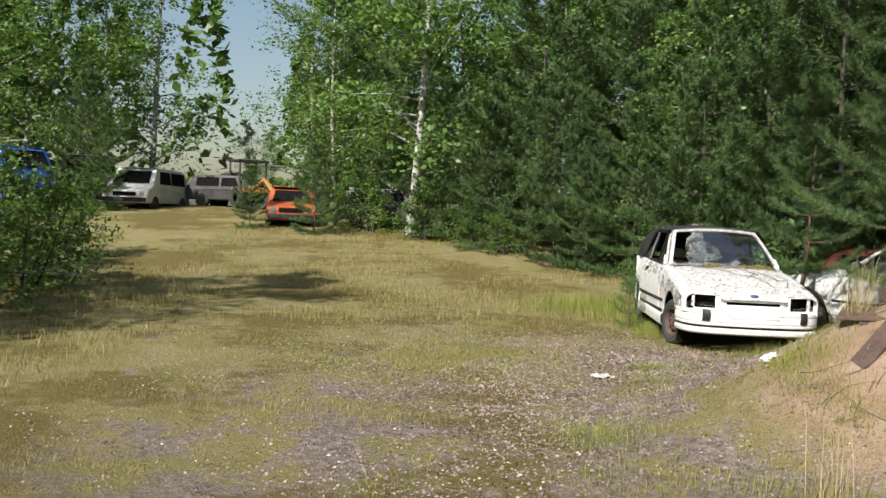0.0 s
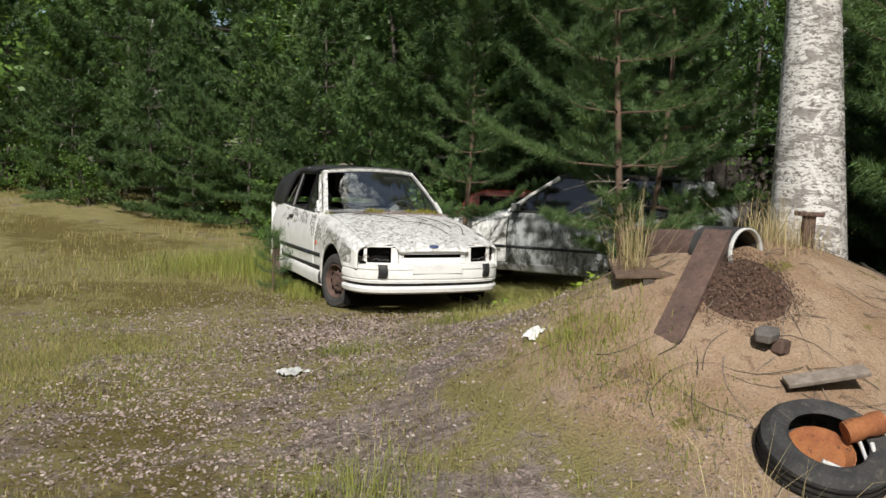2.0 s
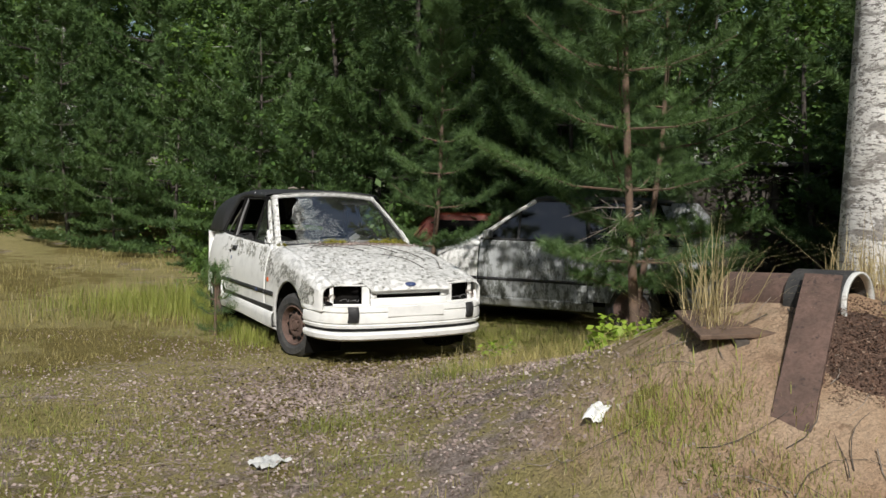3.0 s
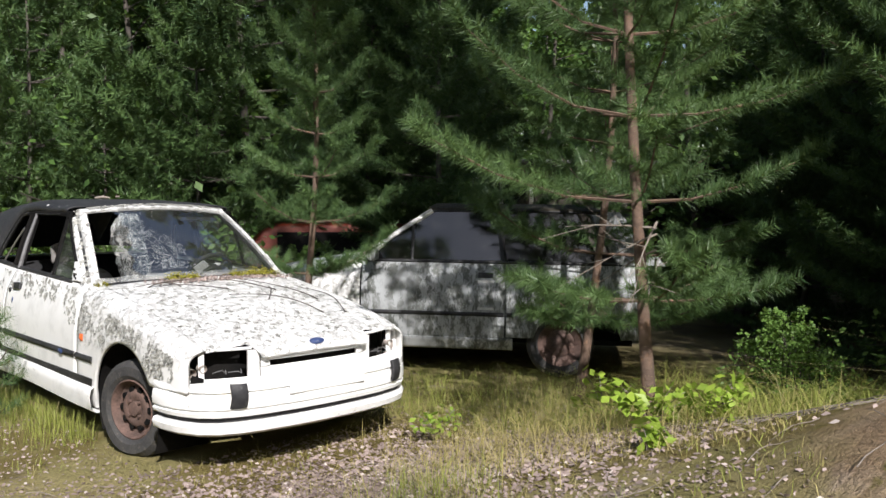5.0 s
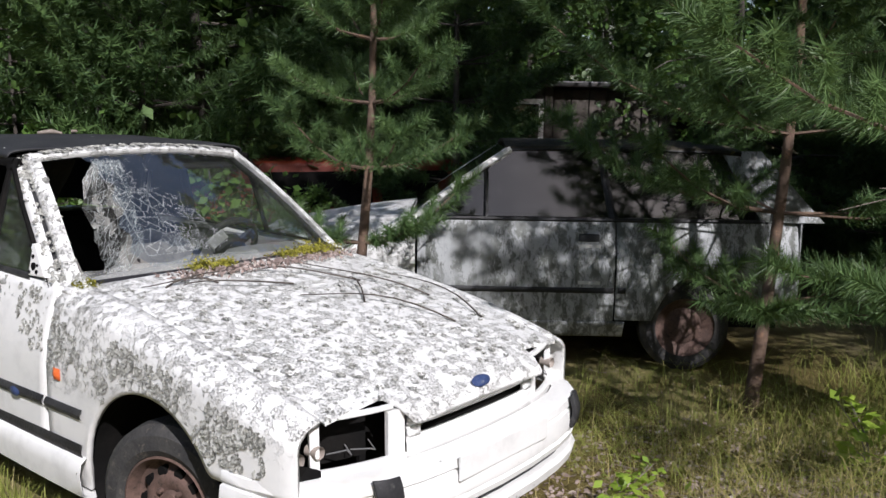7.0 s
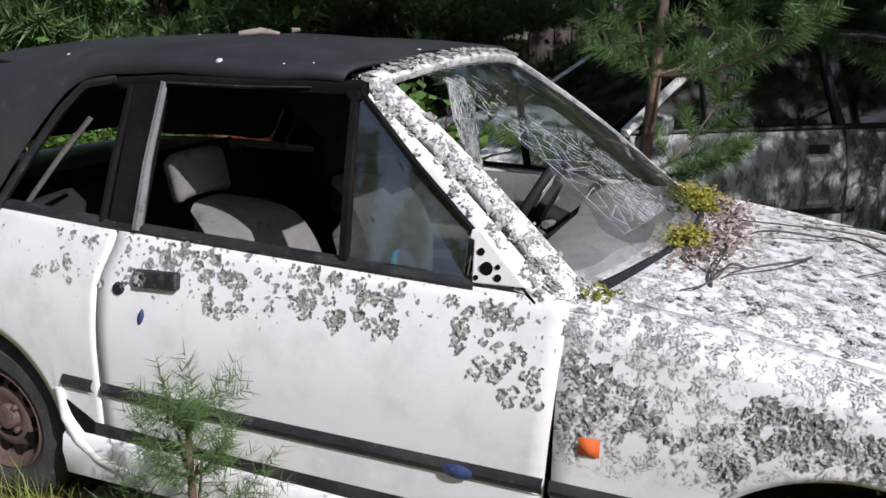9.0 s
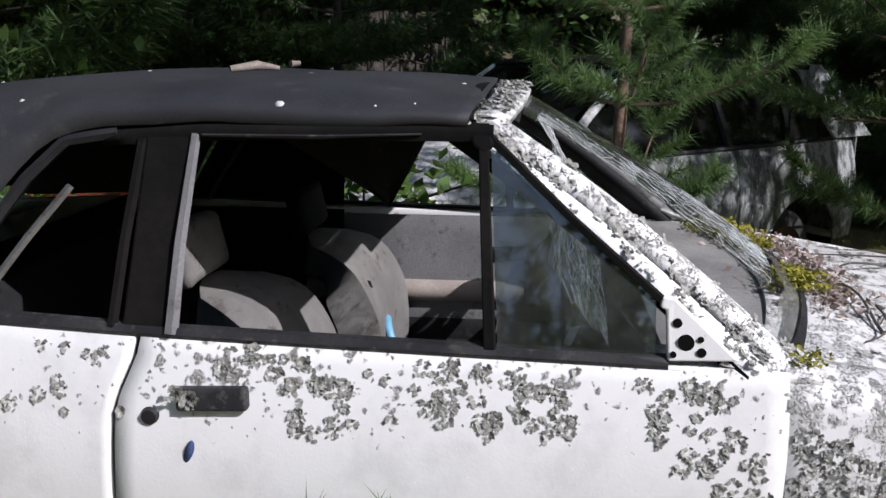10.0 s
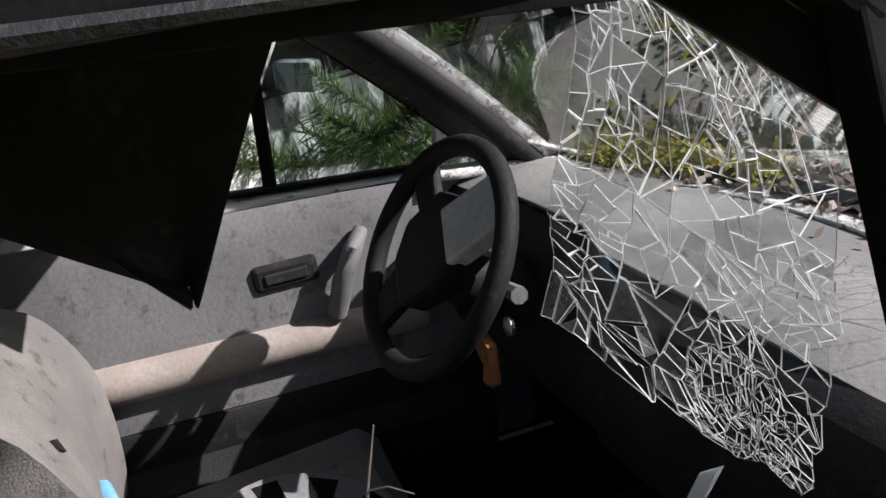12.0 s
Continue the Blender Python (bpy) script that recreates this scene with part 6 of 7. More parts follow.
        B("clean_patch", Geo().prism([(1.70, 0.53), (1.84, 0.53), (1.84, 0.78), (1.70, 0.78)], lambda y, z: (s * (flank(y, z) + 0.002), y, z), lambda y, z: (s * (flank(y, z) - 0.004), y, z)), M_PALE, "", 0, 0)
        for yc in (0.0, 2.40):
            w = Geo().lathe([(0.16, -0.07), (0.25, -0.085), (0.285, -0.05), (0.285, 0.05), (0.25, 0.08), (0.19, 0.08)], (0, 0, 0), "x", 28, s).build("wheel", M_TYRE, root, "", 30)
            w.matrix_basis = pose(s * 0.70, yc, 0.25)
            Geo().lathe([(0.19, 0.07), (0.16, 0.05), (0.12, 0.02), (0.08, 0.05), (0.0, 0.055)], (0, 0, 0), "x", 24, s).build("rim", M_RUSTY, w, "", 35)
    B("hood", Geo().grid(lambda x, y: (x, y, hood_z(x, y)), steps(-0.65, 0.65, 14), steps(-0.80, 0.62, 16)), M_HOOD, "lichened white hood in the sun")
    B("roof", Geo().grid(lambda x, y: (x, y, 1.385 + 0.04 * (1 - (x / 0.62) ** 2) - 0.10 * max(0, y - 2.3) ** 2), steps(-0.60, 0.60, 10), steps(1.24, 2.75, 12)), M_MOSSY, "roof dark with moss and needles", 50, 0.03)
    B("windscreen", Geo().grid(lambda x, v: (x * (0.66 - 0.12 * v), 0.62 + 0.64 * v, 0.945 + 0.44 * v), steps(-1, 1, 6), steps(0, 1, 4)), M_GLASS_DARK, "", 40, 0)
    B("tailgate", Geo().grid(lambda x, v: (x * (0.55 + 0.15 * v), 2.75 + 0.40 * v, 1.36 - 0.45 * v), steps(-1, 1, 6), steps(0, 1, 4)), M_OLD, "", 40)
    B("tail_panel", Geo().grid(lambda x, z: (x, 3.16 - 0.1 * abs(x) ** 3, z), steps(-0.72, 0.72, 6), steps(0.3, 0.93, 4)), M_OLD)
    # floor and bulkhead coloured near black for the shade inside
    B("cabin_floor", Geo().box((0, 1.7, 0.26), (1.4, 2.6, 0.04)).box((0, 0.60, 0.6), (1.4, 0.04, 0.6)), M_BLACK_AND_SHADE, "", 0, 0)
    B("nose_panel", Geo().grid(lambda x, z: (x, -0.79 + 0.12 * (abs(x) / 0.75) ** 3, z), steps(-0.75, 0.75, 10), steps(0.42, 0.66, 3)), M_PAINT)
    B("front_bumper", Geo().grid(lambda x, z: (x, -0.85 + 0.16 * (abs(x) / 0.78) ** 3, z), steps(-0.78, 0.78, 10), steps(0.24, 0.48, 3)), M_PAINT, "", 40, 0.05)
    for x in (-0.36, 0.36):
        B("front_seat", Geo().grid(lambda u, v: (x + 0.24 * u, 1.72 + 0.22 * v, 0.45 + 0.62 * v), steps(-1, 1, 4), steps(0, 1, 6)), M_SEAT, "", 50, 0.12, 0.03)
    return root


M_MOSSY = surf("mossy_roof", (0.035, 0.032, 0.025), (0.07, 0.06, 0.04), (0.13, 0.12, 0.04), 7, 60, 0.95, bump=1.0, dist=0.02)
HATCH = hatchback("old silver hatchback streaked with algae, sunk in the pines' shade")
HATCH.matrix_basis = pose(1.97, 2.05, 0.04, 0, 0, 217.7)


# ---- wrecks at the wood's edge ----
M_WRECK_BLUE = surf("faded_blue_paint", (0.02, 0.10, 0.52), (0.05, 0.17, 0.62), None, 2, 40, 0.4)
M_WRECK_RED = surf("faded_red_paint", (0.20, 0.028, 0.014), (0.28, 0.05, 0.022), (0.10, 0.035, 0.02), 3, 40, 0.5)
M_WRECK_ORANGE = surf("faded_orange_paint", (0.40, 0.085, 0.025), (0.52, 0.13, 0.04), (0.12, 0.05, 0.03), 3, 40, 0.55)
M_WRECK_WHITE = surf("dirty_white_paint", (0.66, 0.66, 0.64), (0.78, 0.78, 0.76), (0.42, 0.40, 0.36), 2, 40, 0.45)
M_WRECK_DARK = surf("dark_paint", (0.03, 0.03, 0.035), (0.07, 0.065, 0.06), (0.14, 0.10, 0.07), 3, 40, 0.5)
M_WRECK_YELLOW = surf("machine_yellow", (0.40, 0.19, 0.05), (0.48, 0.25, 0.07), (0.16, 0.09, 0.05), 4, 40, 0.6)


def wreck(name, label, at, yaw, paint, length, width, height_m, nose, roof=None, glass=0.55):
    """A wrecked vehicle: shaped shell, black plates painting the shade in open windows and grille, wheels, bumpers,
    lamps. nose: length of the bonnet, 0 for a van.
    """
    root = empty(name, label, "vehicle")
    h, L, w = height_m, length, width / 2
    waist = 0.25 + (h - 0.25) * glass
    if nose:
        side = [(0, 0.3), (0, 0.66), (0.08, 0.72), (nose, waist), (nose + 0.55, h - 0.04), (nose + 0.7, h), (L - 0.6, h), (L - 0.35, h - 0.06), (L - 0.08, waist), (L, 0.7), (L, 0.3)]
    else:
        side = [(0, 0.3), (0, 0.8), (0.12, waist - 0.1), (0.55, h - 0.08), (0.8, h), (L - 0.15, h), (L, h - 0.15), (L, 0.3)]
    Geo().prism(side, lambda y, z: (-(w - 0.10 * max(0, z - waist) / max(0.01, h - waist)), y, z), lambda y, z: ((w - 0.10 * max(0, z - waist) / max(0.01, h - waist)), y, z)).build("body", paint, root, "", 0, 0, 0.05, 3)
    if roof:
        Geo().box((0, nose + (L - nose) * 0.5, h + 0.012), (width - 0.26, (L - nose) * 0.72, 0.02)).build("roof_panel", roof, root, "", 0, 0, 0.01)
    for s in (-1, 1):
        y0 = nose + 0.35
        span = L - y0 - 0.45
        n = 2 if nose else 3
        for i in range(n):
            a, b = y0 + span * i / n + 0.05, y0 + span * (i + 1) / n - 0.05
            Geo().prism([(a + (0.2 if i == 0 else 0), waist + 0.03), (b, waist + 0.03), (b, h - 0.10), (a + (0.42 if i == 0 else 0), h - 0.10)], lambda y, z: (s * (w - 0.10 * (z - waist) / (h - waist) + 0.006), y, z), lambda y, z: (s * (w - 0.10 * (z - waist) / (h - waist) - 0.03), y, z)).build("window", M_BLACK_AND_SHADE, root, "", 0)
        for yc in (0.75, L - 0.8):
            wh = Geo().lathe([(0.17, -0.08), (0.27, -0.09), (0.30, -0.05), (0.30, 0.05), (0.27, 0.09), (0.17, 0.07), (0.0, 0.05)], (0, 0, 0), "x", 20, s).build("wheel", M_TYRE, root, "", 30)
            wh.matrix_basis = pose(s * (w - 0.06), yc, 0.28)
        Geo().lathe([(0.0, 0.02), (0.09, 0.015), (0.10, 0.0)], (s * (w - 0.2), 0.0, 0.62), "y", 14, -1).build("headlamp", M_STEEL, root, "", 30)
    fr = [(-w + 0.16, waist + 0.04), (w - 0.16, waist + 0.04), (w - 0.24, h - 0.1), (-w + 0.24, h - 0.1)]
    y_at = (lambda z: nose + 0.55 * (z - waist) / (h - waist) - 0.02) if nose else (lambda z: 0.12 + 0.45 * (z - waist) / (h - waist) - 0.02)
    Geo().prism(fr, lambda x, z: (x, y_at(z), z), lambda x, z: (x, y_at(z) + 0.04, z)).build("windscreen", M_BLACK_AND_SHADE, root, "", 0)
    Geo().box((0, -0.05, 0.42), (width - 0.06, 0.10, 0.16)).build("bumper", M_TRIM, root, "", 0, 0, 0.03)
    Geo().box((0, -0.012, 0.62), (width * 0.5, 0.03, 0.14)).build("grille", M_BLACK_AND_SHADE, root, "", 0, 0, 0.01)
    x, y = at
    root.matrix_basis = pose(x, y, height(x, y) - 0.06, 0, 0, yaw)
    return root


wreck("van", "bright blue van wreck behind the bushes", (-19.7, 18.6), 52, M_WRECK_BLUE, 4.6, 1.8, 2.2, 0, M_WRECK_BLUE, 0.62)
wreck("van", "dark stripped van beside the blue one", (-18.6, 20.4), 22, M_WRECK_DARK, 4.4, 1.8, 1.95, 0, M_WRECK_WHITE, 0.6)
wreck("van", "white van with dark open windows", (-16.6, 19.4), 0, M_WRECK_WHITE, 4.2, 1.7, 1.6, 0.5, M_WRECK_WHITE, 0.55)
wreck("wrecked_car", "dark scrapped car under the birches", (-11.6, 23.2), 80, M_WRECK_DARK, 4.1, 1.65, 1.3, 1.1)
wreck("wrecked_car", "orange car wreck half hidden in young pines", (-9.5, 15.5), 14, M_WRECK_ORANGE, 3.9, 1.5, 1.36, 0.9, M_WRECK_RED)
wreck("wrecked_car", "black car wreck beside the birch trunk", (-4.1, 16.4), 80, M_WRECK_DARK, 4.1, 1.65, 1.28, 1.1, M_WRECK_WHITE)
wreck("wrecked_car", "red car wreck deep in the shade of the wood", (6.3, 2.7), 63, M_WRECK_RED, 4.2, 1.65, 1.26, 1.0)


def loader(at, yaw):
    """A small yellow machine: chassis, cab frame, boom."""
    root = empty("loader", "old yellow machine with an open cab", "machine")
    Geo().box((0, 0, 0.75), (1.5, 3.2, 0.22)).build("chassis", M_WRECK_YELLOW, root, "", 0, 0, 0.03)
    Geo().box((0, 0.9, 1.15), (1.1, 1.1, 0.6)).build("engine_cover", M_WRECK_DARK, root, "", 0, 0, 0.06)
    for x in (-0.55, 0.55):
        for y in (-0.7, 0.3):
            Geo().tube([(x, y, 0.85), (x, y, 1.9)], 0.04, 6).build("cab_post", M_WRECK_DARK, root, "", 50)
        for y in (-1.1, 1.2):
            Geo().lathe([(0.2, -0.12), (0.42, -0.14), (0.46, 0), (0.42, 0.14), (0.2, 0.12), (0, 0.1)], (x * 1.4, y, 0.46), "x", 20).build("wheel", M_TYRE, root, "", 30)
    Geo().box((0, -0.2, 1.94), (1.3, 1.2, 0.07)).build("cab_roof", M_WRECK_DARK, root, "", 0, 0, 0.02)
    Geo().tube([(0.0, -0.8, 0.9), (0.0, -1.9, 1.15), (0.0, -2.6, 0.7)], [0.1, 0.09, 0.08], 6).build("boom", M_WRECK_YELLOW, root, "", 40)
    root.matrix_basis = pose(at[0], at[1], height(*at) - 0.05, 0, 0, yaw)


loader((-13.4, 23.5), 40)


def shed(at, yaw):
    """A dark low shelter with a flat roof and a white-framed window."""
    root = empty("shed", "dark low shed with a flat roof among the pines", "shed")
    Geo().box((0, 0, 2.06), (5.4, 2.6, 0.07)).build("roof", M_WRECK_DARK, root, "flat felted roof", 0, 0, 0.02)
    g = M_BARK_DARK
    Geo().box((0, 1.1, 1.0), (5.0, 0.08, 2.0)).build("back_wall", g, root, "", 0)
    for i in range(22):
        x = -2.4 + i * 0.225
        if -2.45 < x < -1.5:
            continue
        Geo().box((x, -1.1, 0.55 if x > 0.2 else 1.0), (0.21, 0.03, 1.1 if x > 0.2 else 2.0)).build("board", g, root, "", 0, 0, 0.004)
    for x in (-2.5, -1.45, 0.1, 2.5):
        Geo().box((x, -1.1, 1.02), (0.1, 0.1, 2.04)).build("post", g, root, "", 0, 0, 0.01)
    Geo().box((-1.97, -1.1, 0.62), (0.95, 0.03, 1.24)).build("board", g, root, "", 0, 0, 0.004)
    w = Geo().box((-1.97, -1.12, 1.3), (0.9, 0.05, 0.06)).box((-1.97, -1.12, 1.85), (0.9, 0.05, 0.06)).box((-2.40, -1.12, 1.57), (0.06, 0.05, 0.5)).box((-1.54, -1.12, 1.57), (0.06, 0.05, 0.5)).box((-1.97, -1.12, 1.57), (0.05, 0.05, 0.5)).build("window_frame", M_WRECK_WHITE, root, "white window frame", 0)
    for x in (-2.19, -1.75):
        Geo().box((x, -1.10, 1.57), (0.40, 0.01, 0.5)).build("pane", M_GLASS_DARK, w, "", 0)
    root.matrix_basis = pose(at[0], at[1], height(*at) - 0.02, 0, 0, yaw)


shed((8.5, 3.0), -42)


# ---- things on the mound ----
def clay_pipe():
    root = empty("pipe", "short rusty brown pipe with a pale lined mouth, half buried", "pipe")
    a, b = Vector((0.145, -4.84, 0.985)), Vector((0.0, -4.13, 0.955))
    d = (b - a).normalized()
    Geo().tube([a + d * 0.02, a + d * 0.28], [0.150, 0.150], 28, False).build("socket", M_TYRE, root, "dark pipe socket", 40, 0.018)
    Geo().tube([a + d * 0.26, a + d * 0.62], [0.128, 0.124], 28, False).build("barrel", M_RUSTY, root, "rusted pipe barrel", 40, 0.018)
    Geo().tube([a, a + d * 0.03], [0.146, 0.146], 28, False).build("lining", M_PALE, root, "pale cement lining", 40, 0.015)
    # near-black disc stands for the shade down the pipe
    Geo().tube([a + d * 0.25, a + d * 0.28], [0.1, 0.1], 20, True).build("pipe_inside", M_BLACK_AND_SHADE, root, "", 0)
    return root


clay_pipe()
pa, pb = Vector((-0.03, -4.77, 1.080)), Vector((-0.55, -5.06, 0.60))
pd = (pb - pa).normalized()
px = pd.cross(Vector((0, 0, 1))).normalized()
pn = px.cross(pd)
bar = Geo()
bar.prism([(-0.078, 0.0), (0.078, 0.0), (0.078, -0.05), (0.062, -0.05), (0.062, -0.014), (-0.062, -0.014), (-0.062, -0.05), (-0.078, -0.05)], lambda u, v: pa + px * u + pn * v - pd * 0.06, lambda u, v: pb + px * u + pn * v + pd * 0.04)
tagged(bar.build("steel_channel", M_RUSTY, None, "", 0, 0, 0.004), "rusty steel channel leaning against the pipe", "steel bar")


def rest(x, y, dz=0.0):
    return (x, y, height(x, y) + dz)


slab = empty("pallet_piece", "weathered dark board grating lying on the sand", "boards")
for i in range(4):
    Geo().box((-0.15 + 0.105 * i, 0, 0.02), (0.095, 0.36, 0.022)).build("slat", M_BARK, slab, "", 0, 0, 0.005)
Geo().box((0, 0.0, -0.012), (0.42, 0.06, 0.03)).build("batten", M_BARK_DARK, slab, "", 0)
slab.matrix_basis = pose(*rest(-0.27, -4.47, -0.012), -3, -8, 62)

st = Geo().prism([(-0.11, -0.06), (0.02, -0.085), (0.12, -0.05), (0.105, 0.05), (-0.02, 0.08), (-0.12, 0.04)], lambda a, b: (a, b, 0.055), lambda a, b: (a * 0.9, b * 0.9, -0.01))
o = st.build("flat_stone", surf("grey_stone", (0.10, 0.092, 0.085), (0.17, 0.155, 0.14), None, 9, 60, 0.9, bump=0.6), None, "", 0, 0, 0.012)
tagged(o, "flat grey stone propped on a broken brick", "stone").matrix_basis = pose(*rest(-0.22, -5.38, 0.055), 6, -8, 30) @ Matrix.Scale(0.72, 4)
tagged(Geo().box((0, 0, 0), (0.08, 0.06, 0.07)).build("broken_brick", M_RUSTY, None, "", 0, 0, 0.01), "broken brown brick under the flat stone", "brick").matrix_basis = pose(*rest(-0.16, -5.42, 0.03), 4, 6, 15)
rp = empty("rail_post", "short rusty steel rail post with a flat head", "post")
Geo().box((0, 0, 0.03), (0.07, 0.045, 0.30)).build("web", M_RUSTY, rp, "", 0, 0, 0.006)
Geo().box((0, 0, 0.19), (0.15, 0.09, 0.028)).build("head", M_RUSTY, rp, "", 0, 0, 0.008)
rp.matrix_basis = pose(*rest(0.70, -4.72, 0.0), 0, 2, -20)
rg = Geo().grid(lambda u, v: (0.065 * u + 0.01 * math.sin(5 * v), 0.04 * v, 0.012 + 0.025 * noise.noise((u * 2.2, v * 2.6, 8.0)) + 0.015 * (1 - u * u)), steps(-1, 1, 10), steps(-1, 1, 8))
tagged(rg.build("rag", M_WRECK_WHITE, None, "", 60, 0.004), "crumpled white rag on the sandy slope", "rag").matrix_basis = pose(*rest(-0.90, -4.35, 0.02), 10, -18, 30)
sc = Geo().grid(lambda u, v: (0.085 * u * (1 - 0.2 * v), 0.07 * v, 0.03 * noise.noise((u * 2, v * 2, 2.0))), steps(-1, 1, 8), steps(-1, 1, 8))
tagged(sc.build("sheet_scrap", M_PALE, None, "", 60, 0.004), "pale grey scrap of sheet lying on the ground", "scrap").matrix_basis = pose(*rest(-1.98, -3.15, 0.02), 0, 0, 25)
tagged(Geo().box((0, 0, 0), (0.38, 0.08, 0.022)).build("board", M_TWIG, None, "", 0, 0, 0.004), "bleached grey board behind the tyre", "board").matrix_basis = pose(*rest(-0.12, -5.66, 0.09), 20, -10, -22)


def tyre_thing(label, at, tilt, rim, size=1.0):
    root = empty("tyre", label, "tyre")
    Geo().lathe([(0.175, -0.075), (0.20, -0.09), (0.26, -0.092), (0.295, -0.055), (0.300, 0.0), (0.295, 0.055), (0.26, 0.092), (0.20, 0.09), (0.175, 0.075)], (0, 0, 0), "z", 44).build("carcass", M_TYRE, root, "worn black rubber", 30, 0.012)
    # near-black rings paint the shade of the tread grooves
    for k in (-0.035, 0.0, 0.035):
        Geo().tube([(0.3 * math.cos(a), 0.3 * math.sin(a), k) for a in np.linspace(0, 2 * math.pi, 41)], 0.004, 4, False).build("tread_groove", M_BLACK_AND_SHADE, root, "", 0)
    if rim:
        r = Geo().lathe([(0.19, 0.08), (0.175, 0.075), (0.16, 0.05), (0.15, 0.0), (0.12, 0.0), (0.09, 0.03), (0.05, 0.025), (0.045, -0.01), (0.0, -0.01)], (0, 0, 0), "z", 32).build("rim", M_STEEL, root, "dull silver rim", 35, 0.004)
        # near-black discs stand for the shade in the rim's slots
        for i in range(8):
            a = 2 * math.pi * i / 8
            Geo().lathe([(0.0, 0.021), (0.014, 0.021), (0.014, 0.0)], (0.105 * math.cos(a), 0.105 * math.sin(a), 0.0), "z", 8).build("slot", M_BLACK_AND_SHADE, r, "", 0)
    root.matrix_basis = pose(*at, *tilt) @ Matrix.Scale(size, 4)
    return root


tyre_thing("worn tyre holding rusty scrap on the sand", rest(-0.45, -5.97, 0.075), (24, -12, 0), False, 0.88)
tyre_thing("tyre on a dull silver rim lying on the sand", rest(-0.47, -6.98, 0.09), (10, -14, 0), True)
can = empty("rusty_can", "crushed bright rusty can in the tyre", "can")
Geo().lathe([(0.0, -0.08), (0.045, -0.08), (0.05, -0.04), (0.042, 0.0), (0.05, 0.04), (0.046, 0.08), (0.0, 0.075)], (0, 0, 0), "z", 16).build("can_body", M_RUST_RED, can, "", 40)
can.matrix_basis = pose(*rest(-0.33, -6.05, 0.20), 70, 20, 60)
pan = Geo().lathe([(0.0, 0.0), (0.10, 0.0), (0.13, 0.03), (0.135, 0.03)], (0, 0, 0), "z", 20)
tagged(pan.build("rusty_pan", M_RUST_RED, None, "", 40, 0.004), "shallow rusty pan lying inside the tyre", "pan").matrix_basis = pose(*rest(-0.50, -5.99, 0.085), 24, -14, 0)
for i, q in enumerate([[(-0.34, -6.1, 0.17), (-0.36, -6.16, 0.10), (-0.30, -6.18, 0.16), (-0.18, -6.12, 0.15)], [(-0.56, -6.06, 0.12), (-0.47, -6.12, 0.09), (-0.38, -6.13, 0.10), (-0.36, -6.05, 0.16)]]):
    tagged(Geo().tube([rest(x, y, z) for x, y, z in q], 0.010, 7).build("bent_tube", M_PALE, None, "", 60), "bent white metal tube among the scrap", "tube")

# dark soil spilling from the pipe's mouth
rng = np.random.default_rng(23)
pts = []
while len(pts) < 4200:
    x, y = rng.normal(-0.06, 0.20), rng.normal(-5.10, 0.17)
    if (x + 0.06) ** 2 / 0.11 + (y + 5.08) ** 2 / 0.10 < 0.8 + 0.5 * noise.noise((x * 6, y * 6, 2.0)):
        pts.append((x, y, height(x, y) + 0.01 + 0.05 * max(0, 1 - ((x - 0.02) ** 2 + (y + 5.08) ** 2) / 0.14) + rng.uniform(0, 0.015)))
v, f = leaves(np.array(pts), rng, 0.011, 0.4)
M_SOIL = leafy("dark_soil_chips", (0.07, 0.042, 0.03), (0.17, 0.10, 0.07), 0.02, 0.9, (0.28, 0.20, 0.15))
tagged(raw("soil_chips", v, f, M_SOIL), "dark brown chips and soil spilled below the pipe", "soil", kind="stuff")
hp = Geo().grid(lambda r, a: (lambda x, y: (x, y, height(x, y) - 0.01 + 0.05 * max(0, 1 - r * r)))(-0.05 + 0.27 * r * math.cos(a), -5.04 + 0.25 * r * math.sin(a)), steps(0.02, 1.05, 8), steps(0, 2 * math.pi, 24))
tagged(hp.build("soil_heap", surf("dark_soil", (0.08, 0.05, 0.035), (0.15, 0.09, 0.065), (0.22, 0.15, 0.11), 12, 60, 0.95, bump=1.0, dist=0.02), None, "", 60), "low heap of dark soil under the pipe", "soil", kind="stuff")


# roots and fallen twigs
def twigs(name, label, n, box, size, seed, m):
    rng = np.random.default_rng(seed)
    g = Geo()
    for i in range(n):
        x, y = rng.uniform(box[0], box[1]), rng.uniform(box[2], box[3])
        a, L = rng.uniform(0, 6.283), rng.uniform(*size)
        k, pts = rng.normal() * 0.6, []
        for t in np.linspace(0, 1, 6):
            xx, yy = x + L * t * math.cos(a + k * t), y + L * t * math.sin(a + k * t)
            pts.append((xx, yy, height(xx, yy) + 0.004 + 0.02 * math.sin(3 * t + i) ** 2))
        if any(abs(p[0]) < 0.9 and -1.0 < p[1] < 3.4 for p in pts):
            continue
        g.tube(pts, [0.0024 * (1 - 0.6 * t) for t in np.linspace(0, 1, 6)], 5, False)
    tagged(g.build(name, m, None, "", 60), label, "twigs", kind="stuff")


twigs("fallen_twigs", "dark roots and twigs strewn over the mound", 130, (-0.9, 2.0, -6.8, -4.6), (0.10, 0.45), 4, M_BARK_DARK)
twigs("fallen_twigs", "grey dead twigs on the ground", 300, (-3.2, 2.6, -6.8, 0.2), (0.1, 0.45), 6, M_TWIG)
twigs("brushwood", "heap of grey brushwood under the pines", 240, (1.0, 2.6, -3.6, -2.6), (0.2, 0.7), 8, M_TWIG)


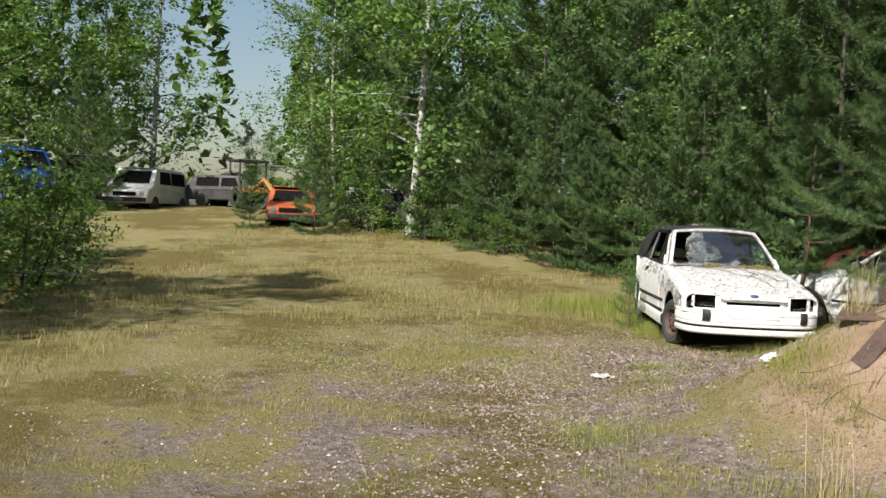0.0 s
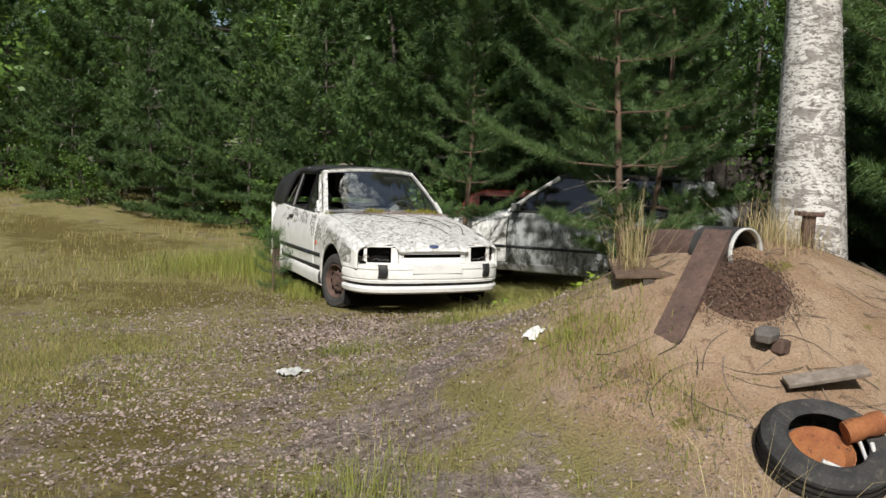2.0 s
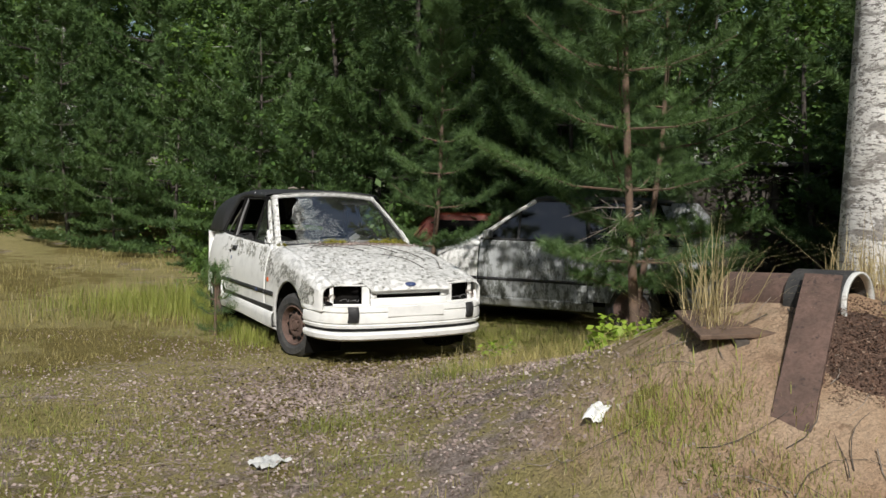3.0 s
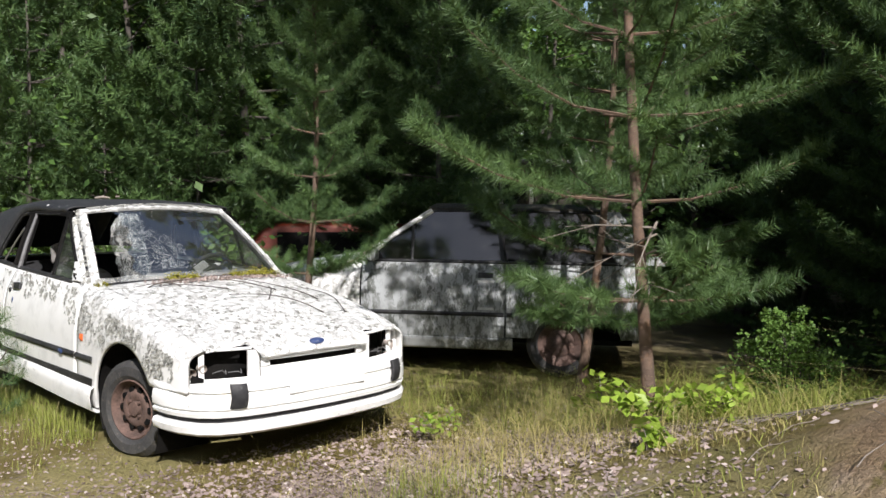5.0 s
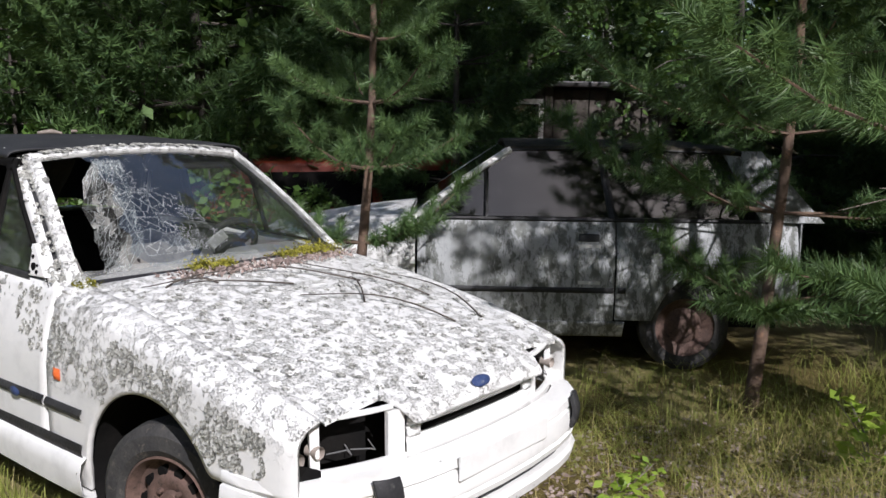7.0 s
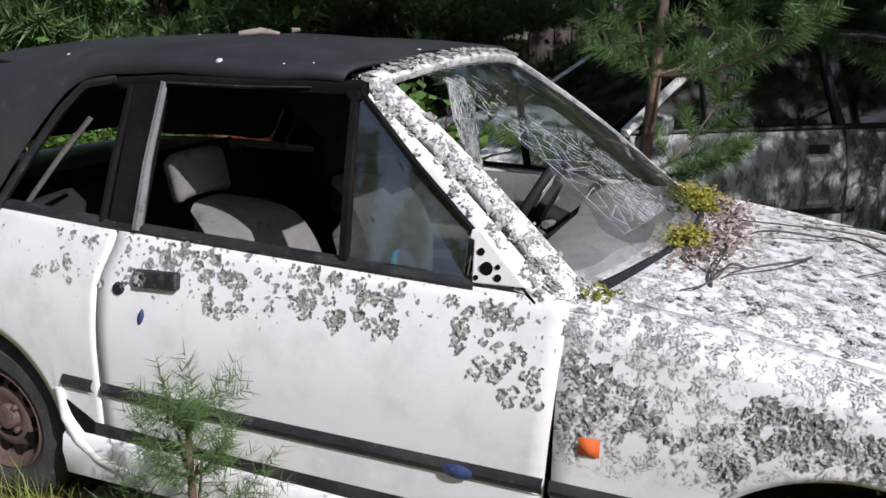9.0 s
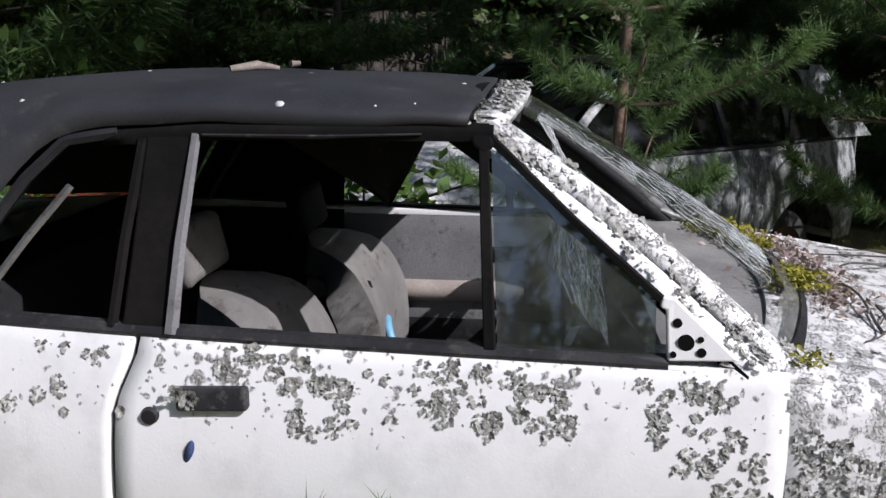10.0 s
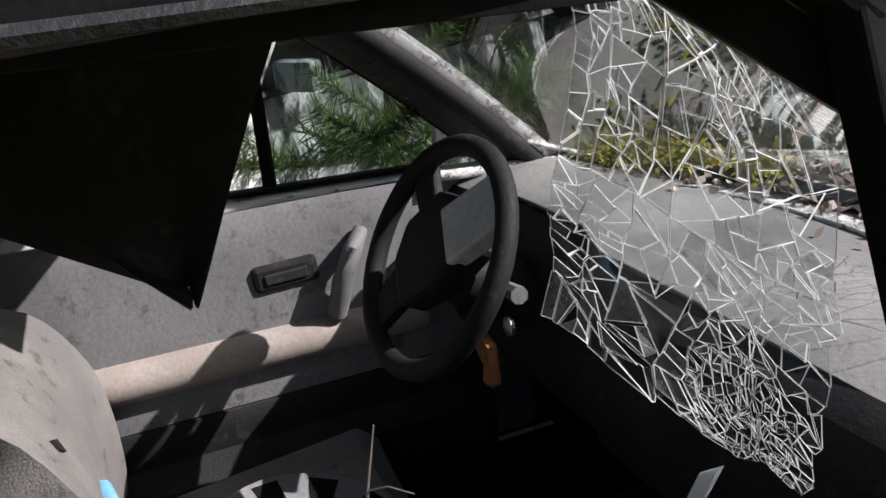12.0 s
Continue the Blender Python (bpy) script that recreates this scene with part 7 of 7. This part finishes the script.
# ---- grass, litter and small plants ----
def blades(name, label, roots, hmin, hmax, width, seed, m, lean=0.5, heads=0.0):
    rng = np.random.default_rng(seed)
    n = len(roots)
    h = rng.uniform(hmin, hmax, (n, 1))
    a = rng.uniform(0, 6.283, n)
    d = np.stack([np.cos(a), np.sin(a), np.zeros(n)], 1)
    w = np.stack([-np.sin(a), np.cos(a), np.zeros(n)], 1) * width * rng.uniform(0.6, 1.3, (n, 1)) * 0.5
    tilt = np.abs(rng.normal(size=(n, 1))) * lean
    up = np.array([[0, 0, 1.0]])
    mid = roots + up * h * 0.6 + d * h * tilt * 0.35
    tip = roots + up * h * (1 - 0.25 * np.minimum(1, tilt)) + d * h * tilt
    v = np.stack([roots - w, roots + w, mid - w * 0.8, mid + w * 0.8, tip], 1).reshape(-1, 3)
    k = np.arange(n)[:, None] * 5
    f = np.concatenate([k + [0, 1, 3], k + [0, 3, 2], k + [2, 3, 4]])
    tagged(raw(name, v, f, m), label, "grass", kind="stuff")


def under_car(x, y):
    return (abs(x) < 0.80 and -0.35 < y < 3.2)


def in_hatch(x, y):
    c, s = math.cos(radians(-217.7)), math.sin(radians(-217.7))
    u, w = x - 1.97, y - 2.05
    lx, ly = c * u - s * w, s * u + c * w
    return abs(lx) < 0.80 and -0.8 < ly < 3.1


def scatter(n, seed, sampler, keep):
    rng = np.random.default_rng(seed)
    out = []
    for i in range(n):
        x, y = sampler(rng)
        if under_car(x, y) or in_hatch(x, y) or not keep(x, y, rng):
            continue
        out.append((x, y, height(x, y) - 0.004))
    return np.array(out)


sandy = lambda x, y: math.hypot((x - 0.6) / 1.0, (y + 4.9) / 1.15) < 1.35 + 0.3 * noise.noise((x * 2, y * 2, 5.0))
patch = lambda x, y: noise.noise((x * 0.8, y * 0.8, 1.5)) + 0.5 * noise.noise((x * 2.3, y * 2.3, 2.5))
bare = lambda x, y: smooth01(1.6 - math.hypot((x + 1.3) / 1.2, (y + 2.4) / 1.5))
# short grass thins out over the darker brown ground
brown_patch = lambda x, y: smooth01(1.5 - math.hypot(x + 5.2, y + 6.8) / 2.6)
near = lambda r: (-3.6 + r.normal() * 2.4, -3.6 + r.normal() * 3.6)
wide = lambda r: (r.uniform(-11, 1.0), r.uniform(-6, 20))
blades("short_grass", "short dry yellow grass", scatter(105000, 1, near, lambda x, y, r: not sandy(x, y) and patch(x, y) - 0.35 * bare(x, y) - 0.3 * brown_patch(x, y) > r.uniform(-0.14, 0.29)), 0.015, 0.065, 0.0032, 11, M_GRASS, 1.4)
blades("field_grass", "dry grass over the clearing", scatter(60000, 2, wide, lambda x, y, r: math.hypot(x + 2.2, y + 3.2) > 4.6 and patch(x * 0.6, y * 0.6) + 0.42 > r.uniform(0, 0.5)), 0.04, 0.15, 0.007, 12, M_GRASS, 0.8)
blades("green_grass", "patches of green grass", scatter(34000, 3, near, lambda x, y, r: not sandy(x, y) and patch(x + 40, y) - 0.25 * bare(x, y) > 0.24), 0.02, 0.085, 0.0034, 13, M_GRASS_GREEN, 1.3)
# longer grass between the cars and under the pines
shade = lambda r: (0.9 + abs(r.normal()) * 1.1, r.uniform(-3.2, 0.6))
blades("long_grass", "long thin green and yellow grass between the cars", scatter(5500, 4, shade, lambda x, y, r: not sandy(x, y)), 0.04, 0.20, 0.0030, 14, M_GRASS_GREEN, 2.0)
front = lambda r: (0.2 + r.normal() * 0.6, -1.75 + r.normal() * 0.55)
blades("long_grass", "long thin green and yellow grass before the car", scatter(1500, 5, front, lambda x, y, r: y < -1.25), 0.03, 0.14, 0.003, 15, M_GRASS, 2.2)
wisps = lambda r: (1.1 + r.normal() * 0.65, -1.75 + r.normal() * 0.75)
blades("long_grass", "long dry arching grass under the pine", scatter(2400, 21, wisps, lambda x, y, r: x > 0.2 and not sandy(x, y)), 0.05, 0.26, 0.0026, 19, M_GRASS, 2.0)
glade = lambda r: (2.7 + r.normal() * 0.7, -2.3 + r.normal() * 0.6)
blades("long_grass", "green and yellow grass at the edge of the pines", scatter(6500, 22, glade, lambda x, y, r: not sandy(x, y)), 0.06, 0.28, 0.0034, 20, M_GRASS_GREEN, 1.8)
edge = lambda r: (r.choice([-1, 1]) * (0.80 + abs(r.normal()) * 0.16), r.uniform(0.4, 3.4))
blades("edge_grass", "grass along the sills of the car", scatter(4200, 6, edge, lambda x, y, r: True), 0.05, 0.20, 0.0034, 16, M_GRASS_GREEN, 0.7)
back = lambda r: (-1.0 + r.normal() * 0.7, 3.6 + r.normal() * 0.5)
blades("edge_grass", "taller grass behind the car", scatter(4000, 7, back, lambda x, y, r: True), 0.10, 0.36, 0.005, 17, M_GRASS_GREEN, 0.6)


def tuft(x, y, n, h, spread, seed, m=None, label="tall tuft of dry yellow grass"):
    rng = np.random.default_rng(seed)
    roots = np.array([(x + rng.normal() * spread, y + rng.normal() * spread, 0.0) for _ in range(n)])
    roots[:, 2] = [height(a, b) - 0.01 for a, b in roots[:, :2]]
    blades("grass_tuft", label, roots, h * 0.25, h, 0.0030, seed, m or M_STRAW, 0.8)


tuft(-0.36, -4.46, 110, 0.55, 0.05, 31)
tuft(-0.24, -4.30, 70, 0.58, 0.05, 32)
tuft(-1.20, -6.40, 80, 0.66, 0.07, 33)
tuft(-1.15, -6.38, 420, 0.17, 0.16, 34, M_GRASS_GREEN, "short green grass at the mound's foot")
tuft(0.42, -4.72, 90, 0.48, 0.09, 35)
tuft(0.62, -4.62, 300, 0.30, 0.12, 36)
tuft(-1.6, -6.2, 300, 0.13, 0.25, 37, M_GRASS_GREEN, "short green grass at the mound's foot")
tuft(-0.85, -4.75, 500, 0.14, 0.18, 38, M_GRASS_GREEN, "short grass creeping up the sand")
tuft(-0.30, -2.05, 450, 0.20, 0.18, 39, M_GRASS_GREEN, "dense tuft of fine green grass")
tuft(0.35, -1.9, 260, 0.20, 0.25, 40, M_GRASS, "dense tuft of fine yellow grass")
tuft(-2.2, -5.2, 700, 0.16, 0.2, 41, M_GRASS_GREEN, "short green grass")
# low cushions of grass and moss creeping up the mound's western slope
rng = np.random.default_rng(83)
for i in range(15):
    t = i / 14
    tuft(-1.10 + 0.45 * rng.uniform() + 0.22 * t, -5.8 + 1.5 * t, 200, rng.uniform(0.05, 0.10), rng.uniform(0.06, 0.13), 90 + i, M_GRASS_GREEN if i % 3 else M_GRASS, "low cushion of yellow-green grass on the sand")
tuft(-1.45, -2.75, 500, 0.12, 0.16, 120, M_GRASS_GREEN, "short green grass among the leaves")
tuft(-1.62, -3.5, 420, 0.10, 0.18, 121, M_GRASS_GREEN, "short green grass among the leaves")

# dead leaves on the bare earth, thickest before the car's nose
drift = scatter(15000, 9, lambda r: (0.0 + r.normal() * 0.95, -1.6 + r.normal() * 0.6), lambda x, y, r: y < -0.40)
drift[:, 2] += 0.008
v, f = leaves(drift, np.random.default_rng(52), 0.034, 0.12)
tagged(raw("dead_leaves", v, f, M_LITTER), "pale brown dead leaves drifted before the car", "leaves", kind="stuff")
lit = scatter(64000, 8, lambda r: (-2.0 + r.normal() * 1.7, -3.6 + r.normal() * 2.6), lambda x, y, r: not sandy(x, y) and patch(x, y) - 0.4 * bare(x, y) < r.uniform(-0.15, 0.5) and noise.noise((x * 3.1, y * 3.1, 6.0)) > r.uniform(-0.9, 0.12))
lit[:, 2] += 0.008
v, f = leaves(lit, np.random.default_rng(51), 0.022, 0.2)
tagged(raw("dead_leaves", v, f, M_LITTER), "brown dead leaves strewn over the bare earth", "leaves", kind="stuff")


def sprout(x, y, h, n, size, seed, label="bright yellow-green rowan seedling"):
    """A low broadleaf seedling: a few stems with paired leaves."""
    rng = np.random.default_rng(seed)
    root = empty("seedling", label, "plant")
    g, cs = Geo(), []
    for i in range(6):
        a = rng.uniform(0, 6.283)
        e = np.array([math.cos(a) * h * 0.7, math.sin(a) * h * 0.7, h * rng.uniform(0.6, 1.0)])
        g.tube([(0, 0, -0.02), tuple(e * [0.4, 0.4, 0.6]), tuple(e)], [0.004, 0.003, 0.0015], 4, False)
        for t in rng.uniform(0.35, 1.05, n // 6):
            cs.append(e * [t, t, t ** 0.7] + rng.normal(size=3) * 0.04)
    g.build("stem", M_TWIG, root, "", 60)
    v, f = leaves(np.array(cs), rng, size, 0.25)
    raw("foliage", v, f, M_LEAF_YOUNG, root)
    root.matrix_basis = pose(*rest(x, y, 0))


sprout(0.96, -2.40, 0.24, 110, 0.075, 61)
sprout(1.10, -2.62, 0.20, 60, 0.07, 62)
sprout(1.63, -2.40, 0.26, 60, 0.09, 63)
sprout(1.45, -1.75, 0.30, 60, 0.08, 64)
sprout(0.35, -2.75, 0.12, 24, 0.09, 65)
sprout(0.75, -0.95, 0.20, 80, 0.05, 66)
sprout(-2.9, 12.9, 0.6, 160, 0.16, 67, "bright green undergrowth by the birch")
